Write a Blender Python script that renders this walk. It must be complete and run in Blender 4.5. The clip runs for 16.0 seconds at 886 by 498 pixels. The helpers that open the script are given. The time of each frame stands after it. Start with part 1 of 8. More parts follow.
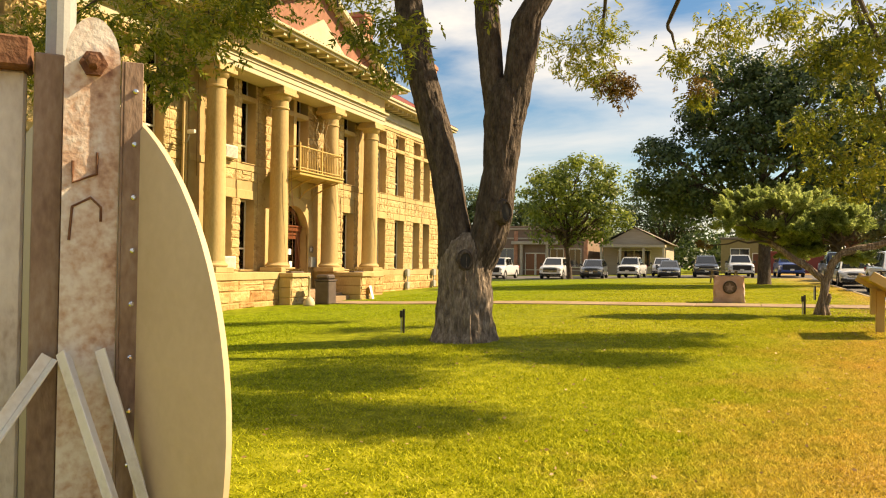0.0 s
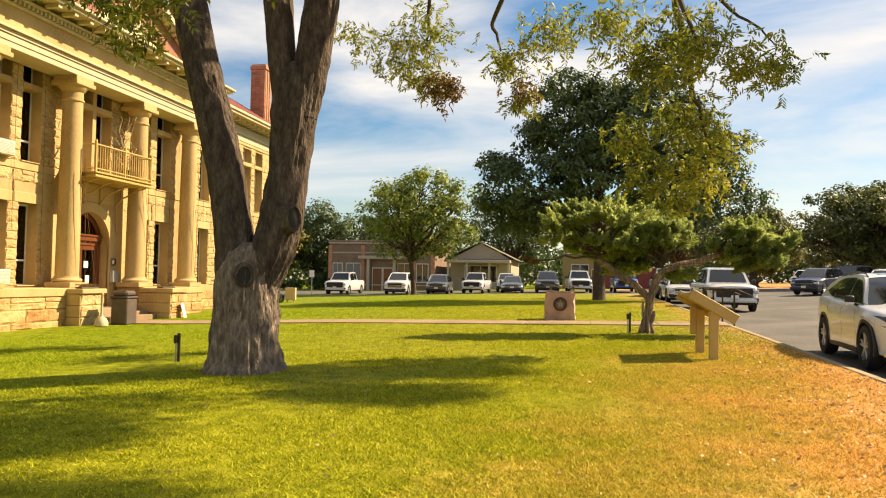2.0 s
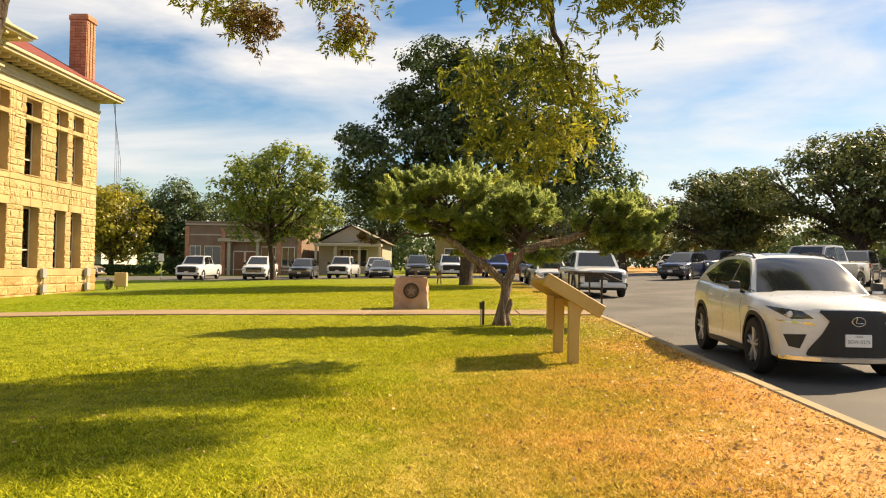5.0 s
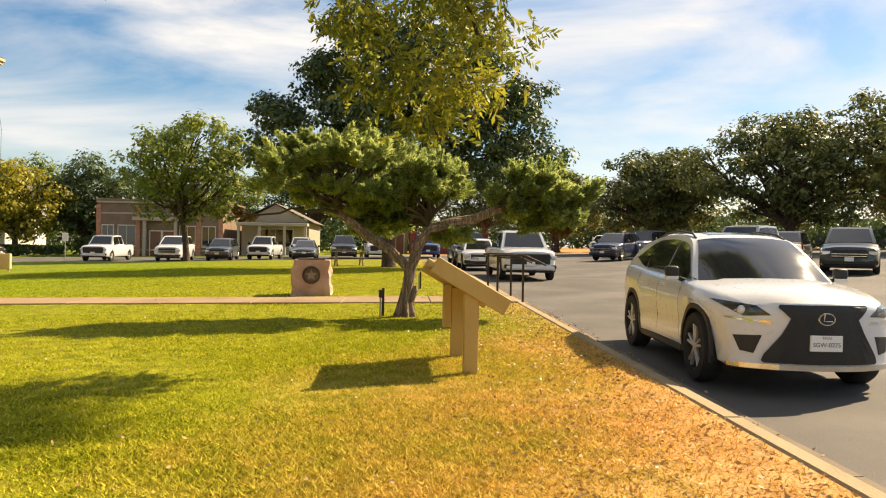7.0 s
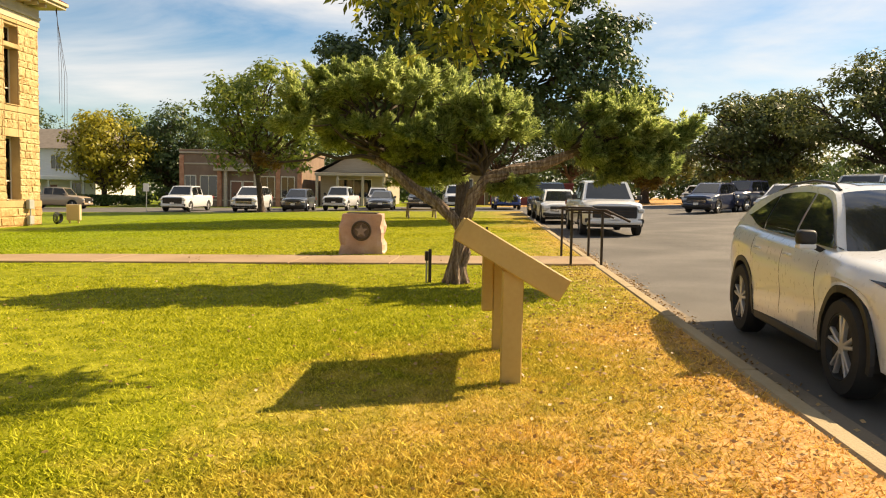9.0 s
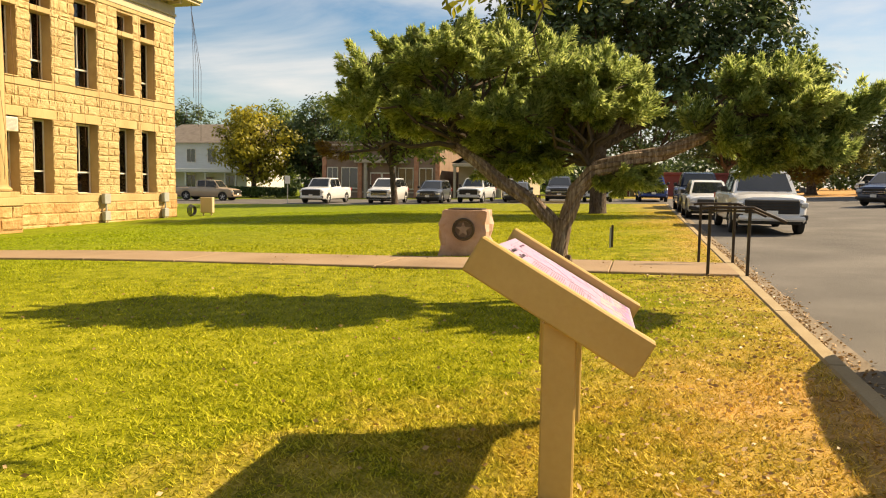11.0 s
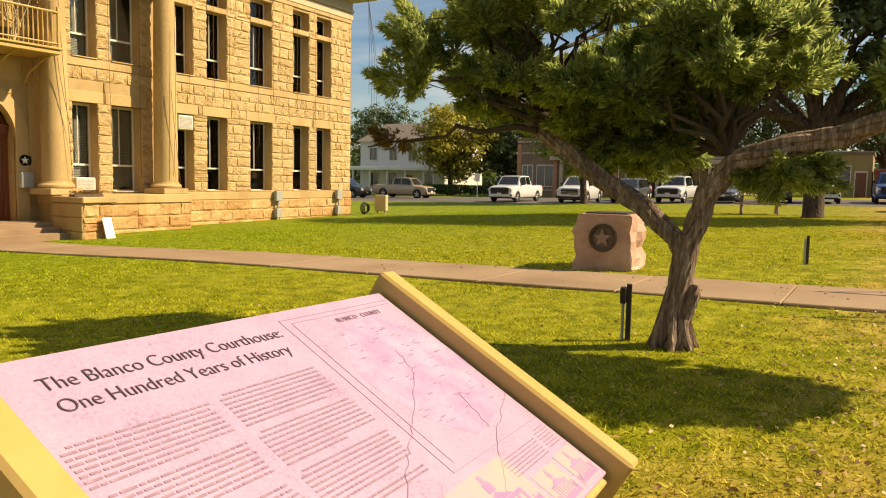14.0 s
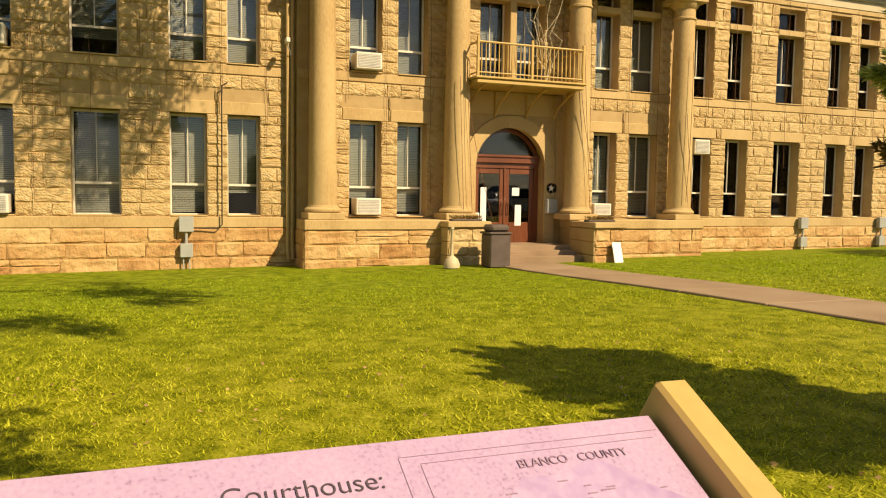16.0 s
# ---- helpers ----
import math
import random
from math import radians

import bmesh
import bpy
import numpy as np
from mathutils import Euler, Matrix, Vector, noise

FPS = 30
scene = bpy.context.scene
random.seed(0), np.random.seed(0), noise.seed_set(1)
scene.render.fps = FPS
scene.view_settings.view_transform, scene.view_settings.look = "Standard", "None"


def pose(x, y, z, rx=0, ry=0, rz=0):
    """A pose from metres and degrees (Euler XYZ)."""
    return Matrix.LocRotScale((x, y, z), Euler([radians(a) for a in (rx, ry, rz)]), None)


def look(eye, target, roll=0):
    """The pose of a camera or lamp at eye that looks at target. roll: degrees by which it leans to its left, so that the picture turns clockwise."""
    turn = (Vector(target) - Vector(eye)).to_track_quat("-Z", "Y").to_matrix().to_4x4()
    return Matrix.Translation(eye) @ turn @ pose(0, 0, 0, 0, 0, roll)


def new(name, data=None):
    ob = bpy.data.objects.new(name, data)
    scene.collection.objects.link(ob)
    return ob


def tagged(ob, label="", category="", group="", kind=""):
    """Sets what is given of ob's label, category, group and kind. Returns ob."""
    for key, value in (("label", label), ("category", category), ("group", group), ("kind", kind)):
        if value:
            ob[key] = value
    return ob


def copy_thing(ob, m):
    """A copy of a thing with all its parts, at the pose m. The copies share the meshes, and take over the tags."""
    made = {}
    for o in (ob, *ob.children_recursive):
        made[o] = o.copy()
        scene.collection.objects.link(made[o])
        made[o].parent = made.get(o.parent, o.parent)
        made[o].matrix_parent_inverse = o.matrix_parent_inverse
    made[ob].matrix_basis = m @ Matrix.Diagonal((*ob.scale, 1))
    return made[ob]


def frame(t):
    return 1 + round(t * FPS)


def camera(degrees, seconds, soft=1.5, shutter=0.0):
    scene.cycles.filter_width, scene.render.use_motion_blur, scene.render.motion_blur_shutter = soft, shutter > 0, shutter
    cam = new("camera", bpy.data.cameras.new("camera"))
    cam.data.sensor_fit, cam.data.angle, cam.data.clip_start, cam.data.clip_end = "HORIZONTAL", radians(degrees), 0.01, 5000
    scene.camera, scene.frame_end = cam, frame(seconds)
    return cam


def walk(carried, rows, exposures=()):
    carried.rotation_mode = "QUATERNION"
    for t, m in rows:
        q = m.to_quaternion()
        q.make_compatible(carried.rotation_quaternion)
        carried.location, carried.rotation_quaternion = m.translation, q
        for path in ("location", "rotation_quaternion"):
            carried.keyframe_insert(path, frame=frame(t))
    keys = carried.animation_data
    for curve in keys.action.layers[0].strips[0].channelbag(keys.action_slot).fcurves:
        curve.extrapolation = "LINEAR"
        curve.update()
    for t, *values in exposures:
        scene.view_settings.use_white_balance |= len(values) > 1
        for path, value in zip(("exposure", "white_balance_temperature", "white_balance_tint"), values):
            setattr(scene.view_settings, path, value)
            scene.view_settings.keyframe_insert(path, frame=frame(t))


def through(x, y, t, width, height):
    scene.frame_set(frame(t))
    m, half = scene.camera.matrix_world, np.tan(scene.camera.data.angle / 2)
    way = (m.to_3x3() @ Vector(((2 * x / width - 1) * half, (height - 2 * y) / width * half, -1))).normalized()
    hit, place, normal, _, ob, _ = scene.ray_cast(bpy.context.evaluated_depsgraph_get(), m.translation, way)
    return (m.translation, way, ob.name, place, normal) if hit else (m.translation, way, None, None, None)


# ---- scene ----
cam = camera(60.4, 16.0, soft=1.1)
METRES, EYE, TILT, LEAN, TURN = 16.3, 1.447, 0.0, 0.0, 21.5
ROWS = [
    (0.0, 0.0, 0.0, 0.0, -0.01, 1.09, -0.77),
    (0.5, 0.0206, 0.0282, -0.001, -3.16, 2.04, -0.78),
    (1.0, 0.037, 0.0565, 0.0006, -6.25, 2.24, -0.85),
    (1.5, 0.0527, 0.0829, 0.0016, -8.86, 2.33, -0.93),
    (2.0, 0.071, 0.1109, 0.0022, -10.83, 2.36, -0.94),
    (2.5, 0.0889, 0.1388, 0.0008, -11.5, 2.28, -0.9),
    (3.0, 0.1071, 0.1689, 0.0007, -12.01, 2.11, -0.83),
    (3.5, 0.1235, 0.2, 0.0009, -12.61, 1.9, -0.9),
    (4.0, 0.1433, 0.2294, -0.0001, -14.36, 1.85, -0.91),
    (4.5, 0.1649, 0.2601, -0.0002, -17.05, 1.62, -0.92),
    (5.0, 0.187, 0.2907, 0.0006, -19.76, 1.37, -0.95),
    (7.5, 0.3028, 0.437, 0.0031, -24.55, -1.14, -1.02),
    (8.0, 0.3238, 0.4677, 0.004, -23.58, -2.55, -1.03),
    (8.5, 0.3426, 0.4956, 0.0049, -21.24, -3.34, -1.05),
    (9.0, 0.3609, 0.5253, 0.006, -18.01, -3.88, -1.06),
    (9.5, 0.3786, 0.5533, 0.0072, -14.08, -4.32, -1.05),
    (10.0, 0.3974, 0.5806, 0.0089, -11.29, -4.68, -0.99),
    (12.5, 0.4879, 0.7088, 0.0114, -1.22, -4.44, -1.02),
    (13.0, 0.502, 0.732, 0.0117, 0.96, -4.52, -1.06),
    (13.5, 0.5169, 0.754, 0.0102, 3.93, -4.71, -1.03),
    (14.0, 0.5266, 0.7755, 0.0119, 8.71, -5.18, -1.08),
    (14.5, 0.5311, 0.7933, 0.0137, 17.01, -5.55, -1.15),
    (15.0, 0.5372, 0.809, 0.0149, 26.01, -5.35, -1.04),
    (15.5, 0.5373, 0.823, 0.0141, 37.61, -4.88, -0.91),
    (16.0, 0.5393, 0.8337, 0.015, 47.29, -4.01, -0.78),
]
walk(cam, [(t, pose(0, 0, EYE, TILT, LEAN, TURN) @ pose(METRES * x, METRES * y, METRES * z, 90 + pitch, roll, yaw)) for t, x, y, z, yaw, pitch, roll in ROWS], [(0.0, 1.16, 8200, 12), (1.5, 1.14, 7800, 12), (8.0, 1.14, 7600, 12), (12.5, 0.90, 7800, 12), (15.0, 0.62, 7600, 12), (16.0, 0.52, 7600, 12)])

# ---- light and sky ----
SUN_DIR = Vector((0.66, 0.40, 0.635)).normalized()
sun_data = bpy.data.lights.new("sun", "SUN")
sun_data.energy, sun_data.angle, sun_data.color = 5.0, radians(0.6), (1.0, 0.85, 0.62)
sun = new("sun", sun_data)
sun.matrix_world = look((0, 0, 60), Vector((0, 0, 60)) - SUN_DIR)

world = bpy.data.worlds.new("sky")
scene.world = world
world.use_nodes = True
wn, wl = world.node_tree.nodes, world.node_tree.links
wn.clear()
w_out = wn.new("ShaderNodeOutputWorld")
w_bg = wn.new("ShaderNodeBackground")
w_bg.inputs["Strength"].default_value = 0.054
w_sky = wn.new("ShaderNodeTexSky")
w_sky.sky_type, w_sky.sun_disc = "NISHITA", False
w_sky.sun_elevation = math.asin(SUN_DIR.z)
w_sky.sun_rotation = math.atan2(SUN_DIR.x, SUN_DIR.y)
w_sky.air_density, w_sky.dust_density, w_sky.ozone_density = 1.0, 0.6, 2.0
w_tc = wn.new("ShaderNodeTexCoord")
w_map = wn.new("ShaderNodeMapping")
w_map.inputs["Scale"].default_value = (1.2, 1.9, 5.5)
w_map.inputs["Rotation"].default_value = (0.12, -0.1, 0.5)
w_n1 = wn.new("ShaderNodeTexNoise")
w_n1.inputs["Scale"].default_value, w_n1.inputs["Detail"].default_value = 1.5, 9.0
w_n1.inputs["Roughness"].default_value, w_n1.inputs["Distortion"].default_value = 0.55, 0.6
w_ramp = wn.new("ShaderNodeValToRGB")
w_ramp.color_ramp.elements[0].position, w_ramp.color_ramp.elements[1].position = 0.40, 0.68
w_mix = wn.new("ShaderNodeMixRGB")
w_mix.inputs["Color2"].default_value = (8.4, 8.7, 9.2, 1)
wl.new(w_tc.outputs["Generated"], w_map.inputs["Vector"])
wl.new(w_map.outputs["Vector"], w_n1.inputs["Vector"])
wl.new(w_n1.outputs["Fac"], w_ramp.inputs["Fac"])
wl.new(w_ramp.outputs["Color"], w_mix.inputs["Fac"])
w_hs = wn.new("ShaderNodeHueSaturation")
w_hs.inputs["Saturation"].default_value, w_hs.inputs["Value"].default_value = 1.35, 1.22
wl.new(w_sky.outputs["Color"], w_hs.inputs["Color"])
wl.new(w_hs.outputs["Color"], w_mix.inputs["Color1"])
wl.new(w_mix.outputs["Color"], w_bg.inputs["Color"])
wl.new(w_bg.outputs["Background"], w_out.inputs["Surface"])


# ---- materials ----
def material(name, colors, rough=0.7, metal=0.0, scale=4.0, fine=60.0, bump=0.15, bump_scale=None, spots=0.0, spec=0.4, coat=0.0, island=0.0, obj_random=0.0, stretch=(1, 1, 1), deep=0.02):
    """A surface whose colour wanders between the given ones at a coarse and a fine scale."""
    m = bpy.data.materials.new(name)
    m.use_nodes = True
    n, l = m.node_tree.nodes, m.node_tree.links
    b = n["Principled BSDF"]
    b.inputs["Metallic"].default_value = metal
    b.inputs["Specular IOR Level"].default_value = spec
    b.inputs["Coat Weight"].default_value = coat
    tc = n.new("ShaderNodeTexCoord")
    mp = n.new("ShaderNodeMapping")
    mp.inputs["Scale"].default_value = stretch
    l.new(tc.outputs["Object"], mp.inputs["Vector"])
    n1, n2 = n.new("ShaderNodeTexNoise"), n.new("ShaderNodeTexNoise")
    n1.inputs["Scale"].default_value, n1.inputs["Detail"].default_value = scale, 5
    n2.inputs["Scale"].default_value, n2.inputs["Detail"].default_value = fine, 4
    l.new(mp.outputs["Vector"], n1.inputs["Vector"])
    l.new(mp.outputs["Vector"], n2.inputs["Vector"])
    mix = n.new("ShaderNodeMath")
    mix.operation = "MULTIPLY_ADD"
    mix.inputs[1].default_value = 0.65
    half = n.new("ShaderNodeMath")
    half.operation = "MULTIPLY"
    half.inputs[1].default_value = 0.35
    l.new(n2.outputs["Fac"], half.inputs[0])
    l.new(n1.outputs["Fac"], mix.inputs[0])
    l.new(half.outputs[0], mix.inputs[2])
    fac = mix.outputs[0]
    if island or obj_random:
        src = n.new("ShaderNodeNewGeometry").outputs["Random Per Island"] if island else n.new("ShaderNodeObjectInfo").outputs["Random"]
        off = n.new("ShaderNodeMath")
        off.operation = "MULTIPLY_ADD"
        off.inputs[1].default_value = island or obj_random
        l.new(src, off.inputs[0])
        sub = n.new("ShaderNodeMath")
        sub.operation = "SUBTRACT"
        sub.inputs[1].default_value = 0.5 * (island or obj_random)
        l.new(fac, sub.inputs[0])
        l.new(sub.outputs[0], off.inputs[2])
        fac = off.outputs[0]
    ramp = n.new("ShaderNodeValToRGB")
    e = ramp.color_ramp.elements
    e[0].position, e[1].position = 0.3, 0.7
    e[0].color, e[1].color = (*colors[0], 1), (*colors[-1], 1)
    for i, c in enumerate(colors[1:-1], 1):
        e.new(0.3 + 0.4 * i / (len(colors) - 1)).color = (*c, 1)
    l.new(fac, ramp.inputs["Fac"])
    l.new(ramp.outputs["Color"], b.inputs["Base Color"])
    rr = n.new("ShaderNodeMapRange")
    rr.inputs["To Min"].default_value, rr.inputs["To Max"].default_value = max(0.02, rough - 0.1), min(1, rough + 0.1)
    l.new(n2.outputs["Fac"], rr.inputs["Value"])
    l.new(rr.outputs[0], b.inputs["Roughness"])
    if bump:
        bp = n.new("ShaderNodeBump")
        bp.inputs["Strength"].default_value, bp.inputs["Distance"].default_value = bump, deep
        if bump_scale:
            n3 = n.new("ShaderNodeTexNoise")
            n3.inputs["Scale"].default_value, n3.inputs["Detail"].default_value = bump_scale, 6
            l.new(mp.outputs["Vector"], n3.inputs["Vector"])
            l.new(n3.outputs["Fac"], bp.inputs["Height"])
        else:
            l.new(n2.outputs["Fac"], bp.inputs["Height"])
        l.new(bp.outputs["Normal"], b.inputs["Normal"])
    return m


def leaf_material(name, c1, c2, c3, through=0.3):
    """Leaves: colour varies from leaf to leaf and light passes through."""
    m = bpy.data.materials.new(name)
    m.use_nodes = True
    n, l = m.node_tree.nodes, m.node_tree.links
    b = n["Principled BSDF"]
    b.inputs["Roughness"].default_value = 0.5
    b.inputs["Specular IOR Level"].default_value = 0.35
    geo, tc, nz = n.new("ShaderNodeNewGeometry"), n.new("ShaderNodeTexCoord"), n.new("ShaderNodeTexNoise")
    nz.inputs["Scale"].default_value = 0.7
    l.new(tc.outputs["Object"], nz.inputs["Vector"])
    add = n.new("ShaderNodeMath")
    add.operation = "MULTIPLY_ADD"
    add.inputs[1].default_value = 0.55
    l.new(geo.outputs["Random Per Island"], add.inputs[0])
    s = n.new("ShaderNodeMath")
    s.operation = "SUBTRACT"
    s.inputs[1].default_value = 0.27
    l.new(nz.outputs["Fac"], s.inputs[0])
    l.new(s.outputs[0], add.inputs[2])
    ramp = n.new("ShaderNodeValToRGB")
    e = ramp.color_ramp.elements
    e[0].position, e[1].position = 0.2, 0.85
    e[0].color, e[1].color = (*c1, 1), (*c3, 1)
    e.new(0.5).color = (*c2, 1)
    l.new(add.outputs[0], ramp.inputs["Fac"])
    l.new(ramp.outputs["Color"], b.inputs["Base Color"])
    tr = n.new("ShaderNodeBsdfTranslucent")
    l.new(ramp.outputs["Color"], tr.inputs["Color"])
    mx = n.new("ShaderNodeMixShader")
    mx.inputs["Fac"].default_value = through
    l.new(b.outputs[0], mx.inputs[1])
    l.new(tr.outputs[0], mx.inputs[2])
    l.new(mx.outputs[0], n["Material Output"].inputs["Surface"])
    return m


def glass_material(name, tint, rough=0.02):
    m = bpy.data.materials.new(name)
    m.use_nodes = True
    n, l = m.node_tree.nodes, m.node_tree.links
    n.remove(n["Principled BSDF"])
    fr, tp, gl, mx = (n.new("ShaderNode" + k) for k in ("Fresnel", "BsdfTransparent", "BsdfGlossy", "MixShader"))
    fr.inputs["IOR"].default_value = 1.6
    tp.inputs["Color"].default_value = (*tint, 1)
    gl.inputs["Roughness"].default_value = rough
    l.new(fr.outputs[0], mx.inputs["Fac"])
    l.new(tp.outputs[0], mx.inputs[1])
    l.new(gl.outputs[0], mx.inputs[2])
    l.new(mx.outputs[0], n["Material Output"].inputs["Surface"])
    return m


def lawn_material(name, blade):
    """Lawn: green turf that dries to straw towards the kerb, with thin and worn spots."""
    m = bpy.data.materials.new(name)
    m.use_nodes = True
    n, l = m.node_tree.nodes, m.node_tree.links
    b = n["Principled BSDF"]
    b.inputs["Roughness"].default_value = 0.7
    b.inputs["Specular IOR Level"].default_value = 0.05
    tc, sep = n.new("ShaderNodeTexCoord"), n.new("ShaderNodeSeparateXYZ")
    l.new(tc.outputs["Object"], sep.inputs[0])
    nz1, nz2, nz3 = (n.new("ShaderNodeTexNoise") for _ in range(3))
    nz1.inputs["Scale"].default_value, nz1.inputs["Detail"].default_value = 0.5, 6
    nz2.inputs["Scale"].default_value, nz2.inputs["Detail"].default_value = 4.0, 6
    nz3.inputs["Scale"].default_value, nz3.inputs["Detail"].default_value = 45.0, 6
    for z in (nz1, nz2, nz3):
        l.new(tc.outputs["Object"], z.inputs["Vector"])

    def math_node(op, a, b2, c=None):
        k = n.new("ShaderNodeMath")
        k.operation = op
        for i, v in enumerate((a, b2, c)):
            if v is None:
                continue
            if isinstance(v, (int, float)):
                k.inputs[i].default_value = v
            else:
                l.new(v, k.inputs[i])
        return k.outputs[0]

    # distance from the dry strip, which narrows along the kerb
    edge = math_node("MULTIPLY_ADD", sep.outputs["Y"], -0.16, sep.outputs["X"])
    near = math_node("MINIMUM", math_node("MAXIMUM", math_node("SUBTRACT", sep.outputs["Y"], 14.5), 0.0), 5.0)
    far = math_node("MAXIMUM", math_node("SUBTRACT", sep.outputs["Y"], 22.0), 0.0)
    edge = math_node("MULTIPLY_ADD", near, -0.24, edge)
    edge = math_node("MULTIPLY_ADD", far, 0.19, edge)
    wob = math_node("MULTIPLY_ADD", nz1.outputs["Fac"], 4.5, edge)
    wob = math_node("MULTIPLY_ADD", nz2.outputs["Fac"], 2.0, wob)
    wob = math_node("MULTIPLY_ADD", nz3.outputs["Fac"], 1.2, wob)
    dry = n.new("ShaderNodeMapRange")
    dry.inputs["From Min"].default_value, dry.inputs["From Max"].default_value = 1.8, 5.4
    l.new(wob, dry.inputs["Value"])
    var = math_node("MULTIPLY_ADD", nz2.outputs["Fac"], 0.5, math_node("MULTIPLY", nz3.outputs["Fac"], 0.5))
    if blade:
        geo = n.new("ShaderNodeNewGeometry")
        var = math_node("MULTIPLY_ADD", geo.outputs["Random Per Island"], 0.6, math_node("MULTIPLY", var, 0.45))
    green, straw = n.new("ShaderNodeValToRGB"), n.new("ShaderNodeValToRGB")
    # the sheet's colour is dimmed to stand for shade between the blades
    shade = 1.55 if blade else 0.85
    for ramp, cs in ((green, ((0.085, 0.105, 0.006), (0.235, 0.243, 0.013), (0.41, 0.39, 0.042))), (straw, ((0.22, 0.125, 0.026), (0.42, 0.24, 0.058), (0.64, 0.42, 0.13)) if blade else ((0.32, 0.165, 0.055), (0.54, 0.30, 0.115), (0.68, 0.43, 0.19)))):
        e = ramp.color_ramp.elements
        e[0].position, e[1].position = (0.2, 0.85) if blade else (0.36, 0.64)
        cs = [tuple(shade * k for k in c) for c in cs]
        e[0].color, e[1].color = (*cs[0], 1), (*cs[2], 1)
        e.new(0.5).color = (*cs[1], 1)
        l.new(var, ramp.inputs["Fac"])
    # lusher turf towards the house
    lush = n.new("ShaderNodeMapRange")
    lush.inputs["From Min"].default_value, lush.inputs["From Max"].default_value = -3.0, -10.5
    lush.inputs["To Max"].default_value = 0.92
    l.new(math_node("MULTIPLY_ADD", nz1.outputs["Fac"], 3.0, math_node("SUBTRACT", sep.outputs["X"], 1.5)), lush.inputs["Value"])
    tint = n.new("ShaderNodeMixRGB")
    tint.blend_type = "MULTIPLY"
    tint.inputs["Color2"].default_value = (0.74, 0.93, 0.8, 1)
    l.new(lush.outputs[0], tint.inputs["Fac"])
    l.new(green.outputs["Color"], tint.inputs["Color1"])
    mx = n.new("ShaderNodeMixRGB")
    l.new(dry.outputs[0], mx.inputs["Fac"])
    l.new(tint.outputs["Color"], mx.inputs["Color1"])
    l.new(straw.outputs["Color"], mx.inputs["Color2"])
    l.new(mx.outputs["Color"], b.inputs["Base Color"])
    if blade:
        tr, ms = n.new("ShaderNodeBsdfTranslucent"), n.new("ShaderNodeMixShader")
        ms.inputs["Fac"].default_value = 0.3
        l.new(mx.outputs["Color"], tr.inputs["Color"])
        l.new(b.outputs[0], ms.inputs[1])
        l.new(tr.outputs[0], ms.inputs[2])
        l.new(ms.outputs[0], n["Material Output"].inputs["Surface"])
    else:
        bp = n.new("ShaderNodeBump")
        bp.inputs["Strength"].default_value, bp.inputs["Distance"].default_value = 0.5, 0.015
        nz4 = n.new("ShaderNodeTexNoise")
        nz4.inputs["Scale"].default_value, nz4.inputs["Detail"].default_value = 28.0, 8
        l.new(tc.outputs["Object"], nz4.inputs["Vector"])
        l.new(nz4.outputs["Fac"], bp.inputs["Height"])
        l.new(bp.outputs["Normal"], b.inputs["Normal"])
    return m


M_LAWN = lawn_material("lawn", False)
M_BLADE = lawn_material("grass_blades", True)
M_STONE = material("rock_faced_limestone", [(0.34, 0.215, 0.085), (0.49, 0.35, 0.16), (0.58, 0.44, 0.235)], 0.85, scale=2.6, fine=34, bump=1.0, bump_scale=8, deep=0.05, obj_random=0.14)
M_STONE_J = material("limestone_courses", [(0.34, 0.215, 0.085), (0.49, 0.35, 0.16), (0.58, 0.44, 0.235)], 0.85, scale=2.6, fine=34, bump=1.0, bump_scale=8, deep=0.05, island=0.14)
M_BASE = material("base_limestone", [(0.32, 0.155, 0.052), (0.47, 0.285, 0.115), (0.56, 0.40, 0.19)], 0.85, scale=1.8, fine=34, bump=1.0, bump_scale=8, deep=0.05, island=0.18)
M_SMOOTH = material("dressed_limestone", [(0.32, 0.205, 0.08), (0.46, 0.325, 0.145), (0.52, 0.39, 0.195)], 0.8, scale=0.9, fine=25, bump=0.2, stretch=(1, 1, 0.35))
M_MORTAR = material("mortar_wall", [(0.34, 0.23, 0.10), (0.46, 0.33, 0.16)], 0.9, scale=3, bump=0.3)
M_TRIM = material("cream_painted_trim", [(0.44, 0.36, 0.21), (0.55, 0.47, 0.31)], 0.55, scale=2, bump=0.05)
M_SHINGLE = material("red_shingles", [(0.12, 0.02, 0.015), (0.22, 0.045, 0.03)], 0.8, scale=3, bump=0.4)
M_TYMPANUM = material("red_brown_shingle", [(0.20, 0.085, 0.05), (0.32, 0.15, 0.095)], 0.85, scale=3, fine=20, bump=0.3)
M_BRICK = material("chimney_brick", [(0.34, 0.13, 0.07), (0.52, 0.28, 0.17)], 0.85, scale=3, fine=25, bump=0.4, island=0.2)
# near-black colour that stands for shade in the rooms and knot holes
M_DARK = material("near_black_for_shade", [(0.02, 0.018, 0.015), (0.04, 0.035, 0.03)], 0.9, bump=0)
M_SASH = material("white_sash_paint", [(0.55, 0.50, 0.40), (0.72, 0.68, 0.58)], 0.5, bump=0.03)
M_BROWNSASH = material("brown_window_frame", [(0.10, 0.045, 0.02), (0.16, 0.075, 0.035)], 0.5, bump=0.05)
M_BLIND = material("window_blind", [(0.22, 0.21, 0.175), (0.33, 0.315, 0.265)], 0.7, scale=1, fine=8, bump=0.1, stretch=(1, 1, 12))
M_GLASS = glass_material("window_glass", (0.86, 0.9, 0.89))
M_CARGLASS = glass_material("car_glass", (0.10, 0.12, 0.13))
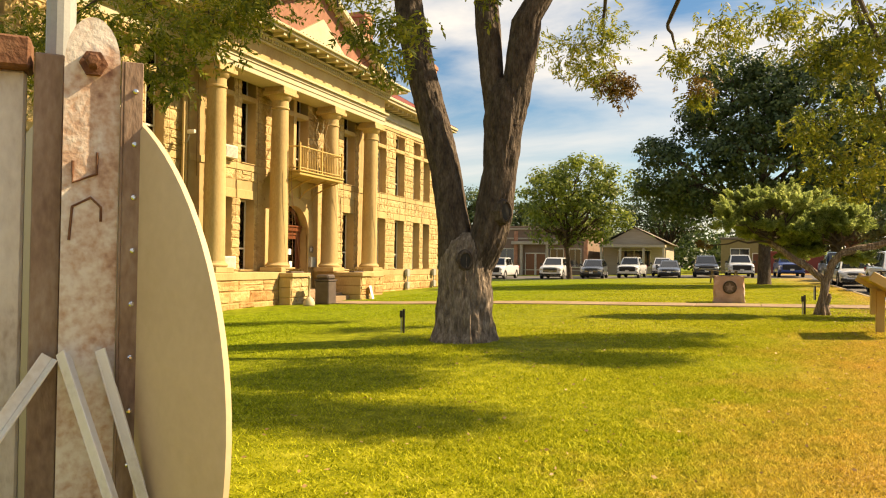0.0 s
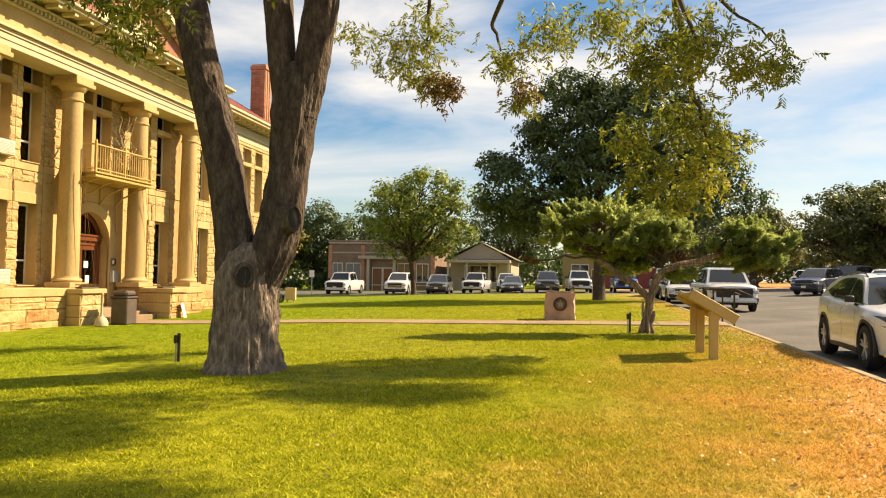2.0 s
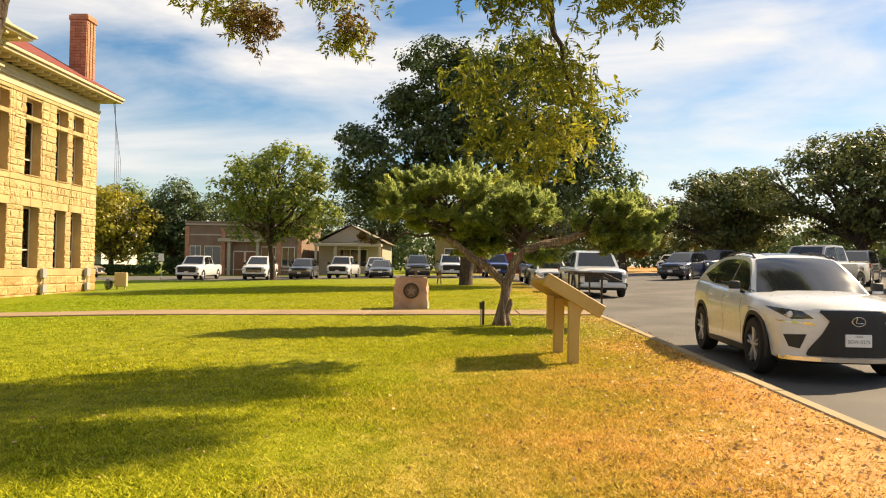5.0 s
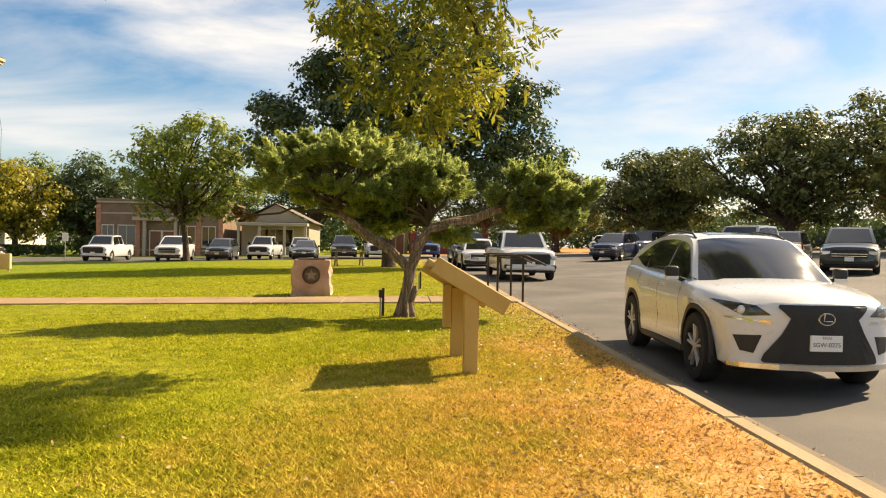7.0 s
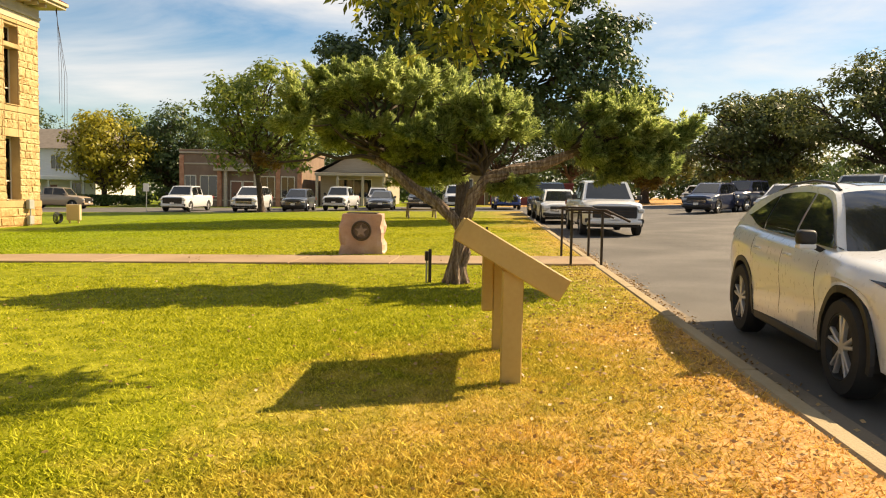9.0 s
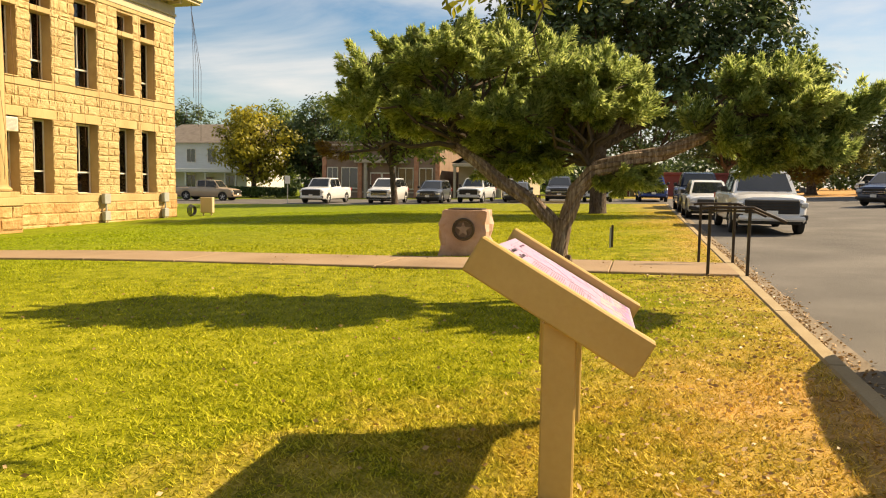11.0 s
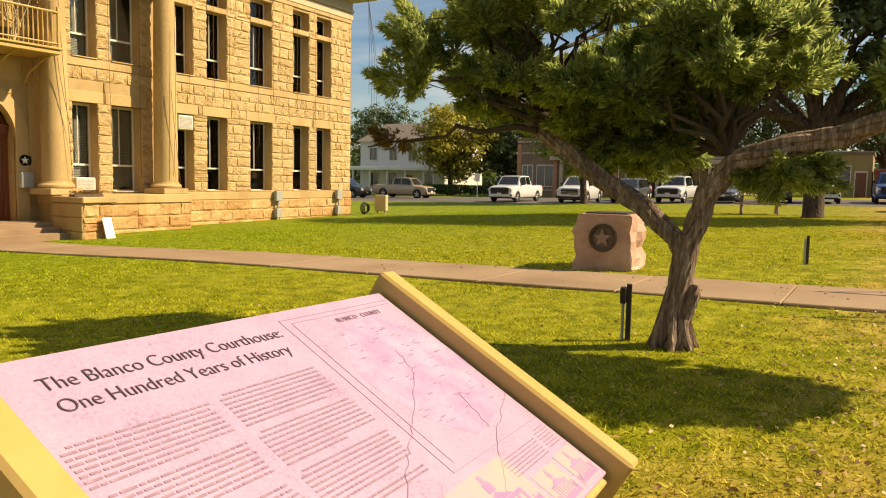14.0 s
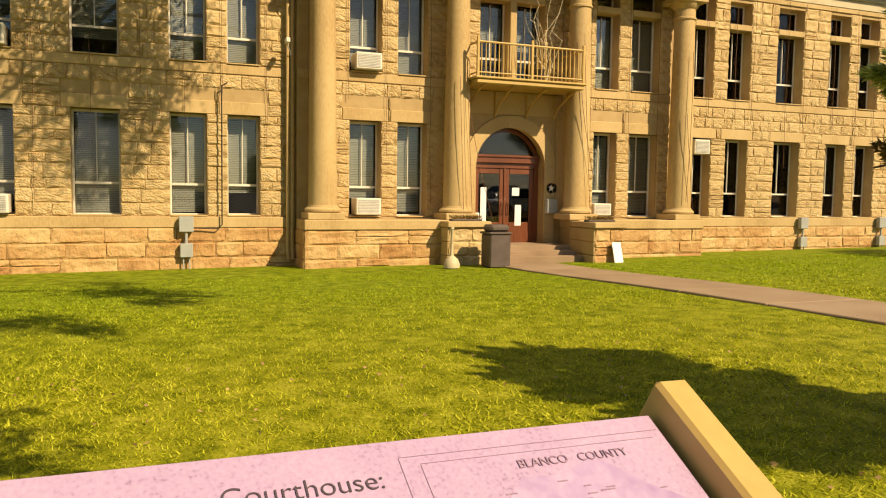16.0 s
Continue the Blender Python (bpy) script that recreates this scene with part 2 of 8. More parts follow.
M_DOORWOOD = material("red_brown_door_wood", [(0.10, 0.03, 0.012), (0.19, 0.06, 0.025)], 0.35, scale=2, fine=14, bump=0.1, stretch=(1, 1, 0.15), coat=0.3)
M_CONCRETE = material("concrete", [(0.21, 0.14, 0.08), (0.29, 0.20, 0.12), (0.34, 0.245, 0.155)], 0.85, scale=0.8, fine=70, bump=0.2)
M_KERB = material("kerb_concrete", [(0.26, 0.19, 0.10), (0.39, 0.31, 0.19)], 0.85, scale=1.5, fine=50, bump=0.35)
M_GUTTER = material("stained_gutter_concrete", [(0.12, 0.09, 0.06), (0.19, 0.15, 0.105), (0.25, 0.20, 0.145)], 0.9, scale=1.2, fine=60, bump=0.25)
M_ASPHALT = material("asphalt", [(0.055, 0.051, 0.046), (0.098, 0.09, 0.082), (0.155, 0.142, 0.128)], 0.85, scale=0.45, fine=140, bump=0.35)
M_GRANITE = material("pink_granite", [(0.30, 0.17, 0.12), (0.46, 0.29, 0.21), (0.56, 0.40, 0.31)], 0.7, scale=3, fine=90, bump=0.5, bump_scale=9)
M_BRONZE = material("dark_bronze", [(0.05, 0.035, 0.022), (0.10, 0.075, 0.05)], 0.45, metal=0.6, bump=0.1)
M_BARK = material("pecan_bark", [(0.022, 0.014, 0.009), (0.075, 0.052, 0.036), (0.15, 0.115, 0.085)], 0.95, scale=6.0, fine=24, bump=1.0, bump_scale=13, stretch=(1.5, 1.5, 0.55), deep=0.07)
M_BARKPALE = material("pale_bark", [(0.05, 0.035, 0.025), (0.20, 0.15, 0.11), (0.42, 0.335, 0.26)], 0.95, scale=9, fine=30, bump=1.0, bump_scale=20, stretch=(1.4, 1.4, 0.5), deep=0.06)
M_JBARK = material("stringy_juniper_bark", [(0.05, 0.03, 0.02), (0.22, 0.15, 0.105), (0.50, 0.40, 0.31)], 0.9, scale=16, fine=46, bump=1.0, bump_scale=26, stretch=(2, 2, 0.2))
M_STAR = material("worn_bronze_star", [(0.22, 0.155, 0.12), (0.32, 0.23, 0.18)], 0.5, metal=0.2, scale=8, bump=0.1)
M_MEDAL = material("brown_bronze", [(0.13, 0.09, 0.065), (0.19, 0.135, 0.10)], 0.5, metal=0.3, bump=0.1)
M_TWIG = material("twig_bark", [(0.05, 0.035, 0.025), (0.10, 0.075, 0.05)], 0.9, scale=5, bump=0.3)
M_PECAN = leaf_material("pecan_leaves", (0.085, 0.115, 0.018), (0.22, 0.25, 0.032), (0.42, 0.38, 0.045), 0.5)
M_LITTER = leaf_material("fallen_leaf_litter", (0.24, 0.14, 0.055), (0.38, 0.24, 0.105), (0.50, 0.34, 0.16), 0.1)
M_PECANB = leaf_material("browned_pecan_leaves", (0.10, 0.055, 0.015), (0.17, 0.10, 0.025), (0.22, 0.16, 0.03), 0.35)
M_OAK = leaf_material("oak_leaves", (0.032, 0.056, 0.02), (0.072, 0.115, 0.037), (0.13, 0.175, 0.054), 0.32)
M_LIVEOAK = leaf_material("live_oak_leaves", (0.05, 0.07, 0.022), (0.125, 0.145, 0.042), (0.22, 0.235, 0.07), 0.35)
M_ELM = leaf_material("broad_leaves", (0.075, 0.115, 0.024), (0.175, 0.23, 0.042), (0.31, 0.34, 0.065), 0.42)
M_GOLD = leaf_material("yellowing_leaves", (0.15, 0.15, 0.02), (0.33, 0.30, 0.03), (0.47, 0.40, 0.04), 0.42)
M_JUNIPER = leaf_material("juniper_needles", (0.15, 0.21, 0.06), (0.34, 0.41, 0.125), (0.53, 0.57, 0.21), 0.68)
M_CREAM = material("yellow_cream_paint", [(0.42, 0.27, 0.075), (0.50, 0.345, 0.115)], 0.5, scale=2, fine=30, bump=0.06)
M_PANEL = material("faded_pink_panel", [(0.24, 0.15, 0.25), (0.395, 0.27, 0.405), (0.425, 0.30, 0.435), (0.455, 0.335, 0.455)], 0.45, scale=150, fine=9, bump=0.02, spec=0.5)
M_INK = material("grey_purple_ink", [(0.05, 0.036, 0.045), (0.08, 0.06, 0.072)], 0.5, bump=0)
M_INKPALE = material("pale_violet_ink", [(0.27, 0.15, 0.33), (0.38, 0.24, 0.42)], 0.5, scale=9, fine=40, bump=0)
M_INKLINE = material("thin_text_ink", [(0.23, 0.145, 0.21), (0.33, 0.225, 0.29)], 0.5, scale=30, bump=0)
M_STEEL = material("weathered_galvanised_steel", [(0.28, 0.20, 0.14), (0.54, 0.49, 0.43), (0.66, 0.62, 0.55)], 0.55, metal=0.1, scale=4, fine=35, bump=0.25, stretch=(1, 1, 0.5))
M_STRUT = material("bare_galvanised_strut", [(0.55, 0.50, 0.44), (0.76, 0.73, 0.68), (0.82, 0.80, 0.76)], 0.45, metal=0.1, scale=3, fine=30, bump=0.1)
M_RUSTPAINT = material("rusty_worn_paint", [(0.10, 0.05, 0.03), (0.24, 0.16, 0.11), (0.36, 0.28, 0.21)], 0.7, scale=4, fine=40, bump=0.3, stretch=(1, 1, 0.4))
M_RUST = material("rusted_iron", [(0.07, 0.03, 0.018), (0.16, 0.07, 0.035), (0.26, 0.14, 0.08)], 0.8, metal=0.3, scale=5, fine=40, bump=0.4)
M_PEELING = material("peeling_white_paint", [(0.18, 0.07, 0.04), (0.50, 0.34, 0.24), (0.68, 0.62, 0.54), (0.74, 0.69, 0.62)], 0.6, scale=3.5, fine=32, bump=0.3)
M_DISC = material("beige_sheet_metal", [(0.48, 0.36, 0.21), (0.60, 0.47, 0.29)], 0.6, scale=1.2, fine=20, bump=0.08)
M_BLACK = material("black_plastic", [(0.012, 0.012, 0.012), (0.03, 0.03, 0.03)], 0.5, bump=0.05)
M_DARKMETAL = material("dark_brown_metal", [(0.03, 0.022, 0.016), (0.06, 0.045, 0.032)], 0.5, metal=0.4, bump=0.1)
M_BIN = material("brown_grey_bin", [(0.07, 0.05, 0.04), (0.11, 0.085, 0.07)], 0.6, bump=0.1)
M_GREYBOX = material("grey_utility_paint", [(0.28, 0.29, 0.27), (0.38, 0.39, 0.36)], 0.5, bump=0.05)
M_PAPER = material("white_paper", [(0.74, 0.72, 0.68), (0.82, 0.80, 0.76)], 0.7, bump=0)
M_TYRE = material("tyre_rubber", [(0.012, 0.012, 0.012), (0.028, 0.027, 0.026)], 0.8, bump=0.1)
M_ALLOY = material("alloy_rim", [(0.45, 0.45, 0.46), (0.62, 0.62, 0.63)], 0.38, metal=0.6, bump=0)
M_CHROME = material("chrome", [(0.55, 0.55, 0.56), (0.7, 0.7, 0.7)], 0.15, metal=1.0, bump=0)
M_LAMP = material("headlamp_lens", [(0.45, 0.47, 0.48), (0.7, 0.72, 0.73)], 0.1, scale=20, metal=0.4, bump=0)
M_REDLAMP = material("tail_lamp", [(0.25, 0.01, 0.01), (0.4, 0.02, 0.02)], 0.15, bump=0)


def car_paint(name, c):
    return material(name, [tuple(0.9 * v for v in c), c], 0.3, scale=1.5, fine=20, bump=0.0, spec=0.5, coat=0.8)


M_WHITE = car_paint("pearl_white_paint", (0.70, 0.71, 0.72))
M_NAVY = car_paint("navy_paint", (0.012, 0.02, 0.06))
M_BLACKCAR = car_paint("black_paint", (0.012, 0.012, 0.015))
M_GREYCAR = car_paint("slate_grey_paint", (0.06, 0.07, 0.09))
M_SILVER = car_paint("silver_paint", (0.42, 0.42, 0.42))
M_BLUE = car_paint("blue_paint", (0.02, 0.06, 0.26))
M_DKGREEN = car_paint("dark_green_grey_paint", (0.025, 0.035, 0.03))
M_TANCAR = car_paint("tan_paint", (0.36, 0.28, 0.19))


# ---- mesh helpers ----
def bx(bm, x0, x1, y0, y1, z0, z1, m=None):
    """A box; m turns and moves it."""
    vs = [Vector((x, y, z)) for x in (x0, x1) for y in (y0, y1) for z in (z0, z1)]
    vs = [bm.verts.new(m @ v if m else v) for v in vs]
    for f in ((0, 1, 3, 2), (4, 6, 7, 5), (0, 4, 5, 1), (2, 3, 7, 6), (0, 2, 6, 4), (1, 5, 7, 3)):
        bm.faces.new([vs[i] for i in f])


def rbx(bm, x0, x1, y0, y1, z0, z1, r=0.01, m=None, segments=1):
    """A box with rounded edges."""
    b = bmesh.new()
    bx(b, x0, x1, y0, y1, z0, z1)
    bmesh.ops.bevel(b, geom=b.edges[:], offset=r, segments=segments, affect="EDGES", profile=0.5)
    if m:
        b.transform(m)
    me = bpy.data.meshes.new("tmp")
    b.to_mesh(me)
    b.free()
    bm.from_mesh(me)
    bpy.data.meshes.remove(me)


def tube(bm, pts, radii, n=8, cap=True, rough=0.0, seed=0):
    """A tube through points, with a radius for each."""
    rnd = random.Random(seed)
    pts = [Vector(p) for p in pts]
    if not hasattr(radii, "__len__"):
        radii = [radii] * len(pts)
    rings, u = [], None
    for i, p in enumerate(pts):
        d = (pts[min(i + 1, len(pts) - 1)] - pts[max(i - 1, 0)]).normalized()
        if u is None:
            u = d.orthogonal().normalized()
        u = (u - d * u.dot(d)).normalized()
        v = d.cross(u)
        ring = []
        for k in range(n):
            a = 2 * math.pi * k / n
            r = radii[i] * (1 + rough * rnd.uniform(-1, 1))
            ring.append(bm.verts.new(p + (u * math.cos(a) + v * math.sin(a)) * r))
        rings.append(ring)
    for a, b in zip(rings, rings[1:]):
        for k in range(n):
            bm.faces.new((a[k], a[(k + 1) % n], b[(k + 1) % n], b[k]))
    if cap:
        bm.faces.new(rings[0][::-1])
        bm.faces.new(rings[-1])


def lathe(bm, profile, n=20, m=None):
    """A turned solid; profile is (radius, height)."""
    rings = []
    for r, z in profile:
        ring = [Vector((r * math.cos(2 * math.pi * k / n), r * math.sin(2 * math.pi * k / n), z)) for k in range(n)]
        rings.append([bm.verts.new(m @ v if m else v) for v in ring])
    for a, b in zip(rings, rings[1:]):
        for k in range(n):
            bm.faces.new((a[k], a[(k + 1) % n], b[(k + 1) % n], b[k]))
    bm.faces.new(rings[0][::-1])
    bm.faces.new(rings[-1])


def prism(bm, outline, h0, h1, m):
    """An outline in the plane, pushed from h0 to h1 along z, then placed by m."""
    lo = [bm.verts.new(m @ Vector((x, y, h0))) for x, y in outline]
    hi = [bm.verts.new(m @ Vector((x, y, h1))) for x, y in outline]
    k = len(outline)
    bm.faces.new(lo[::-1])
    bm.faces.new(hi)
    for i in range(k):
        bm.faces.new((lo[i], lo[(i + 1) % k], hi[(i + 1) % k], hi[i]))


def mesh_of(name, bm, mat, smooth=False):
    bmesh.ops.recalc_face_normals(bm, faces=bm.faces[:])
    me = bpy.data.meshes.new(name)
    bm.to_mesh(me)
    bm.free()
    me.materials.append(mat)
    if smooth:
        me.polygons.foreach_set("use_smooth", [True] * len(me.polygons))
        me.set_sharp_from_angle(angle=radians(40))
    return me


def part(name, bm, mat, parent=None, label="", smooth=False):
    ob = new(name, mesh_of(name, bm, mat, smooth))
    if parent:
        ob.parent = parent
    return tagged(ob, label)


def empty(name, m, label, category, group="", kind=""):
    ob = new(name)
    ob.empty_display_size = 0.2
    ob.matrix_world = m
    return tagged(ob, label, category, group, kind)


def from_arrays(name, verts, faces, mat, parent=None, label="", smooth=False):
    me = bpy.data.meshes.new(name)
    me.from_pydata(verts, [], faces)
    me.materials.append(mat)
    if smooth:
        me.polygons.foreach_set("use_smooth", [True] * len(me.polygons))
    ob = new(name, me)
    if parent:
        ob.parent = parent
    return tagged(ob, label)


def smoothstep(a, b, x):
    t = min(1.0, max(0.0, (x - a) / (b - a)))
    return t * t * (3 - 2 * t)


KERB_X = 4.42


def plane_z(x, y):
    return 0.0115 * y + 0.018 * x - 0.09 * (1 - smoothstep(-13, -6, x)) + 0.02 * max(x - 9, 0)


def far_flat(x, y):
    """The slope dies out far away."""
    x = max(-60, min(45, x))
    y = max(-30, min(95, y))
    return plane_z(x, y)


def ground_z(x, y):
    return far_flat(x, y)


def on_road(x, y):
    return x > KERB_X or y > 58.5


# ---- ground ----
def sheet(name, xs, ys, height, mat, label, category, skip=None):
    verts, index, faces = [], {}, []
    for j, y in enumerate(ys):
        for i, x in enumerate(xs):
            index[i, j] = len(verts)
            verts.append((x, y, height(x, y)))
    for j in range(len(ys) - 1):
        for i in range(len(xs) - 1):
            if skip and skip(0.5 * (xs[i] + xs[i + 1]), 0.5 * (ys[j] + ys[j + 1])):
                continue
            faces.append((index[i, j], index[i + 1, j], index[i + 1, j + 1], index[i, j + 1]))
    ob = from_arrays(name, verts, faces, mat, smooth=True)
    return tagged(ob, label, category, kind="structure")


def steps_between(a, b, d):
    k = max(1, round((b - a) / d))
    return [a + (b - a) * i / k for i in range(k + 1)]


gx = [-900, -400, -150, -80] + steps_between(-60, -18, 3) + steps_between(-16, KERB_X - 0.16, 0.5)
gy = [-600, -200, -60] + steps_between(-30, 0, 3) + steps_between(1, 57, 0.7) + [58.34]


def lawn_z(x, y):
    bumpy = 0.018 * noise.noise(Vector((x * 0.5, y * 0.5, 0))) if -16 < x < 4 and 0 < y < 57 else 0
    return ground_z(x, y) + bumpy


lawn = sheet("ground", gx, gy, lawn_z, M_LAWN, "mown lawn, green and drying to straw near the kerb", "lawn")
rx = steps_between(KERB_X, 60, 2.2) + [90, 200, 500, 1200]
ry = [-600, -200, -60] + steps_between(-30, 58.5, 3.0)
sheet("road", rx, ry, lambda x, y: ground_z(x, y) - 0.17, M_ASPHALT, "grey worn asphalt street with parking bays", "road")
fx = [-1500, -500, -150, -80] + steps_between(-60, 60, 4) + [90, 200, 500, 1500]
sheet("cross_road", fx, steps_between(58.5, 78, 3), lambda x, y: ground_z(x, y) - 0.17, M_ASPHALT, "grey asphalt cross street with parked cars", "road")
far_ground = sheet("far_ground", fx, [78, 84, 90, 95, 130, 250, 600, 1500], lambda x, y: ground_z(x, y) - 0.16, M_LAWN, "dry ground beyond the street", "ground")


def kerb_run(name, points, label):
    top = empty(name, Matrix(), label, "kerb", kind="structure")
    for (x0, y0), (x1, y1) in zip(points, points[1:]):
        bm = bmesh.new()
        d = Vector((x1 - x0, y1 - y0, 0))
        ln = d.length - 0.012
        ang = math.atan2(d.y, d.x)
        zc = ground_z((x0 + x1) / 2, (y0 + y1) / 2)
        slope = math.atan2(ground_z(x1, y1) - ground_z(x0, y0), d.length)
        m = Matrix.Translation(((x0 + x1) / 2, (y0 + y1) / 2, zc)) @ Matrix.Rotation(ang, 4, "Z") @ Matrix.Rotation(-slope, 4, "Y")
        rbx(bm, -ln / 2, ln / 2, -0.08, 0.08, -0.4, 0.015, 0.02, m)
        part("kerb_stone", bm, M_KERB, top)
    return top


kerb_run("kerb_street", [(KERB_X - 0.08, y) for y in steps_between(-24, 58.5, 2.5)], "worn pale concrete kerb along the street")
kerb_run("kerb_cross", [(x, 58.42) for x in steps_between(-60, KERB_X - 0.16, 5)], "pale concrete kerb along the cross street")

# concrete gutter pan between kerb and asphalt
gutter = empty("gutter", Matrix(), "stained concrete gutter strip along the kerb", "gutter", kind="structure")
for y0, y1 in zip(steps_between(-24, 58.3, 3.0), steps_between(-24, 58.3, 3.0)[1:]):
    bm = bmesh.new()
    g_slope = math.atan2(ground_z(KERB_X, y1) - ground_z(KERB_X, y0), y1 - y0)
    g_mid = Matrix.Translation((KERB_X + 0.2, (y0 + y1) / 2, ground_z(KERB_X + 0.2, (y0 + y1) / 2) - 0.17)) @ Matrix.Rotation(g_slope, 4, "X") @ Matrix.Rotation(-math.atan(0.018), 4, "Y")
    rbx(bm, -0.196, 0.18, -(y1 - y0) / 2 + 0.004, (y1 - y0) / 2 - 0.004, -0.1, 0.012, 0.006, g_mid)
    part("gutter_slab", bm, M_GUTTER, gutter)

# ---- walk to the door ----
walkway = empty("walkway", Matrix(), "tan concrete walk across the lawn to the steps", "path", kind="structure")
for x0, x1 in zip(steps_between(-14.6, 4.3, 1.9), steps_between(-14.6, 4.3, 1.9)[1:]):
    bm = bmesh.new()
    m = Matrix.Translation(((x0 + x1) / 2, 24.98, ground_z((x0 + x1) / 2, 24.98))) @ Matrix.Rotation(-math.atan2(ground_z(x1, 25) - ground_z(x0, 25), x1 - x0), 4, "Y")
    rbx(bm, -(x1 - x0) / 2 + 0.006, (x1 - x0) / 2 - 0.006, -0.92, 0.92, -0.12, 0.025, 0.012, m)
    part("slab", bm, M_CONCRETE, walkway)

# ---- courthouse ----
WING_X, MID_X, FRONT_X = -16.6, -16.38, -15.3
Y_LEFT, Y_RIGHT, Y_A, Y_B, Y_MID = 9.7, 41.25, 19.45, 31.45, 25.5
BACK_X = -34.0
LOW = [(10.75, 11.65), (12.15, 13.05), (14.22, 15.29), (16.4, 17.27), (17.76, 18.56)]
RIGHT = [(31.95, 32.72), (33.3, 34.2), (35.32, 36.43), (37.6, 38.52), (39.0, 39.9)]
MID = [(20.82, 21.68), (22.13, 22.97), (28.22, 29.02), (29.47, 30.5)]
Z_SILL, Z_HEAD, Z_SILL2, Z_HEAD2 = 1.1, 3.63, 4.87, 8.0


def wall_pieces(bm, xf, thick, y0, y1, z0, z1, holes):
    """A wall facing the street from y0 to y1, left open at the holes (ya, yb, za, zb)."""
    cuts = sorted({y0, y1, *[v for h in holes for v in h[:2] if y0 < v < y1]})
    for a, b in zip(cuts, cuts[1:]):
        c = 0.5 * (a + b)
        spans = sorted((h[2], h[3]) for h in holes if h[0] <= c <= h[1])
        z = z0
        for za, zb in spans:
            if za > z:
                bx(bm, xf - thick, xf, a, b, z, za)
            z = zb
        if z < z1:
            bx(bm, xf - thick, xf, a, b, z, z1)


rnd = random.Random(7)
BLOCKS = []
BLOCK_MESHES = {}


def block_mesh(kind, seed, mat):
    """One rock-faced block, one metre long and high before it is scaled; its rough face bulges along x."""
    key = (kind, seed)
    if key in BLOCK_MESHES:
        return BLOCK_MESHES[key]
    r = random.Random(seed * 31 + len(kind))
    verts, faces = [], []
    ny, nz = 6, 4
    ys = [0.0, 0.05, 0.27, 0.5, 0.74, 0.95, 1.0]
    zs = [0.0, 0.13, 0.5, 0.86, 1.0]
    for j in range(nz + 1):
        for i in range(ny + 1):
            rim = i in (0, ny) or j in (0, nz)
            x = 0.0 if rim else r.uniform(0.010, 0.046)
            wob = 0 if rim else r.uniform(-0.06, 0.06)
            verts.append((x, ys[i] - 0.5 + wob * 0.8, zs[j] - 0.5 + wob))
    for j in range(nz):
        for i in range(ny):
            a = j * (ny + 1) + i
            faces.append((a, a + 1, a + ny + 2, a + ny + 1))
    back = len(verts)
    ring = [i for i in range(ny + 1)] + [j * (ny + 1) + ny for j in range(1, nz + 1)] + [nz * (ny + 1) + i for i in range(ny - 1, -1, -1)] + [j * (ny + 1) for j in range(nz - 1, 0, -1)]
    for i in ring:
        verts.append((-0.05, verts[i][1], verts[i][2]))
    k = len(ring)
    for i in range(k):
        faces.append((ring[i], back + i, back + (i + 1) % k, ring[(i + 1) % k]))
    BLOCK_MESHES[key] = (verts, faces)
    return BLOCK_MESHES[key]


def courses(xf, y0, y1, z_list, holes, store, length=(0.26, 0.62)):
    """Lay blocks in courses between the heights in z_list, leaving out the holes."""
    for z0, z1 in zip(z_list, z_list[1:]):
        free = [(y0, y1)]
        for ya, yb, za, zb in holes:
            if za < z1 - 0.02 and zb > z0 + 0.02:
                free = [s for a, b in free for s in ((a, min(b, ya)), (max(a, yb), b)) if s[1] - s[0] > 0.05]
        for a, b in free:
            y = a
            while y < b - 0.02:
                w = rnd.uniform(*length)
                if b - (y + w) < 0.28:
                    w = b - y
                if w > 0.5 and rnd.random() < 0.14:
                    zm = z0 + (z1 - z0) * rnd.uniform(0.4, 0.6)
                    store.append((xf, y, min(b, y + w), z0, zm, rnd.randrange(9)))
                    store.append((xf, y, min(b, y + w), zm, z1, rnd.randrange(9)))
                else:
                    store.append((xf, y, min(b, y + w), z0, z1, rnd.randrange(9)))
                y += w


def lay(store, mat_joined, parent, singles, name="stone"):
    """The blocks of one stretch become objects of their own, the others one mesh."""
    verts, faces, made, count = [], [], {}, 0
    for xf, ya, yb, za, zb, seed in store:
        bv, bf = block_mesh("block", seed, None)
        w, h = yb - ya - 0.006, zb - za - 0.006
        c = ((ya + yb) / 2, (za + zb) / 2)
        if singles and singles(*c) and count < 300:
            count += 1
            if seed not in made:
                me = bpy.data.meshes.new(name)
                me.from_pydata(bv, [], bf)
                me.materials.append(M_STONE)
                made[seed] = me
            ob = new(name, made[seed])
            ob.parent = parent
            ob.matrix_basis = Matrix.Translation((xf, *c)) @ Matrix.Diagonal((1, w, h, 1))
        else:
            o = len(verts)
            verts += [(xf + v[0], c[0] + v[1] * w, c[1] + v[2] * h) for v in bv]
            faces += [tuple(i + o for i in f) for f in bf]
    if verts:
        tagged(from_arrays("stonework", verts, faces, mat_joined, parent), kind="stuff")


def rough_courses(a, b, n, seed):
    """Course heights that differ from one another."""
    r = random.Random(seed)
    w = [r.uniform(0.72, 1.3) for _ in range(n)]
    out = [a]
    for v in w:
        out.append(out[-1] + v * (b - a) / sum(w))
    out[-1] = b
    return out


def lin(a, b, n):
    return [a + (b - a) * i / n for i in range(n + 1)]


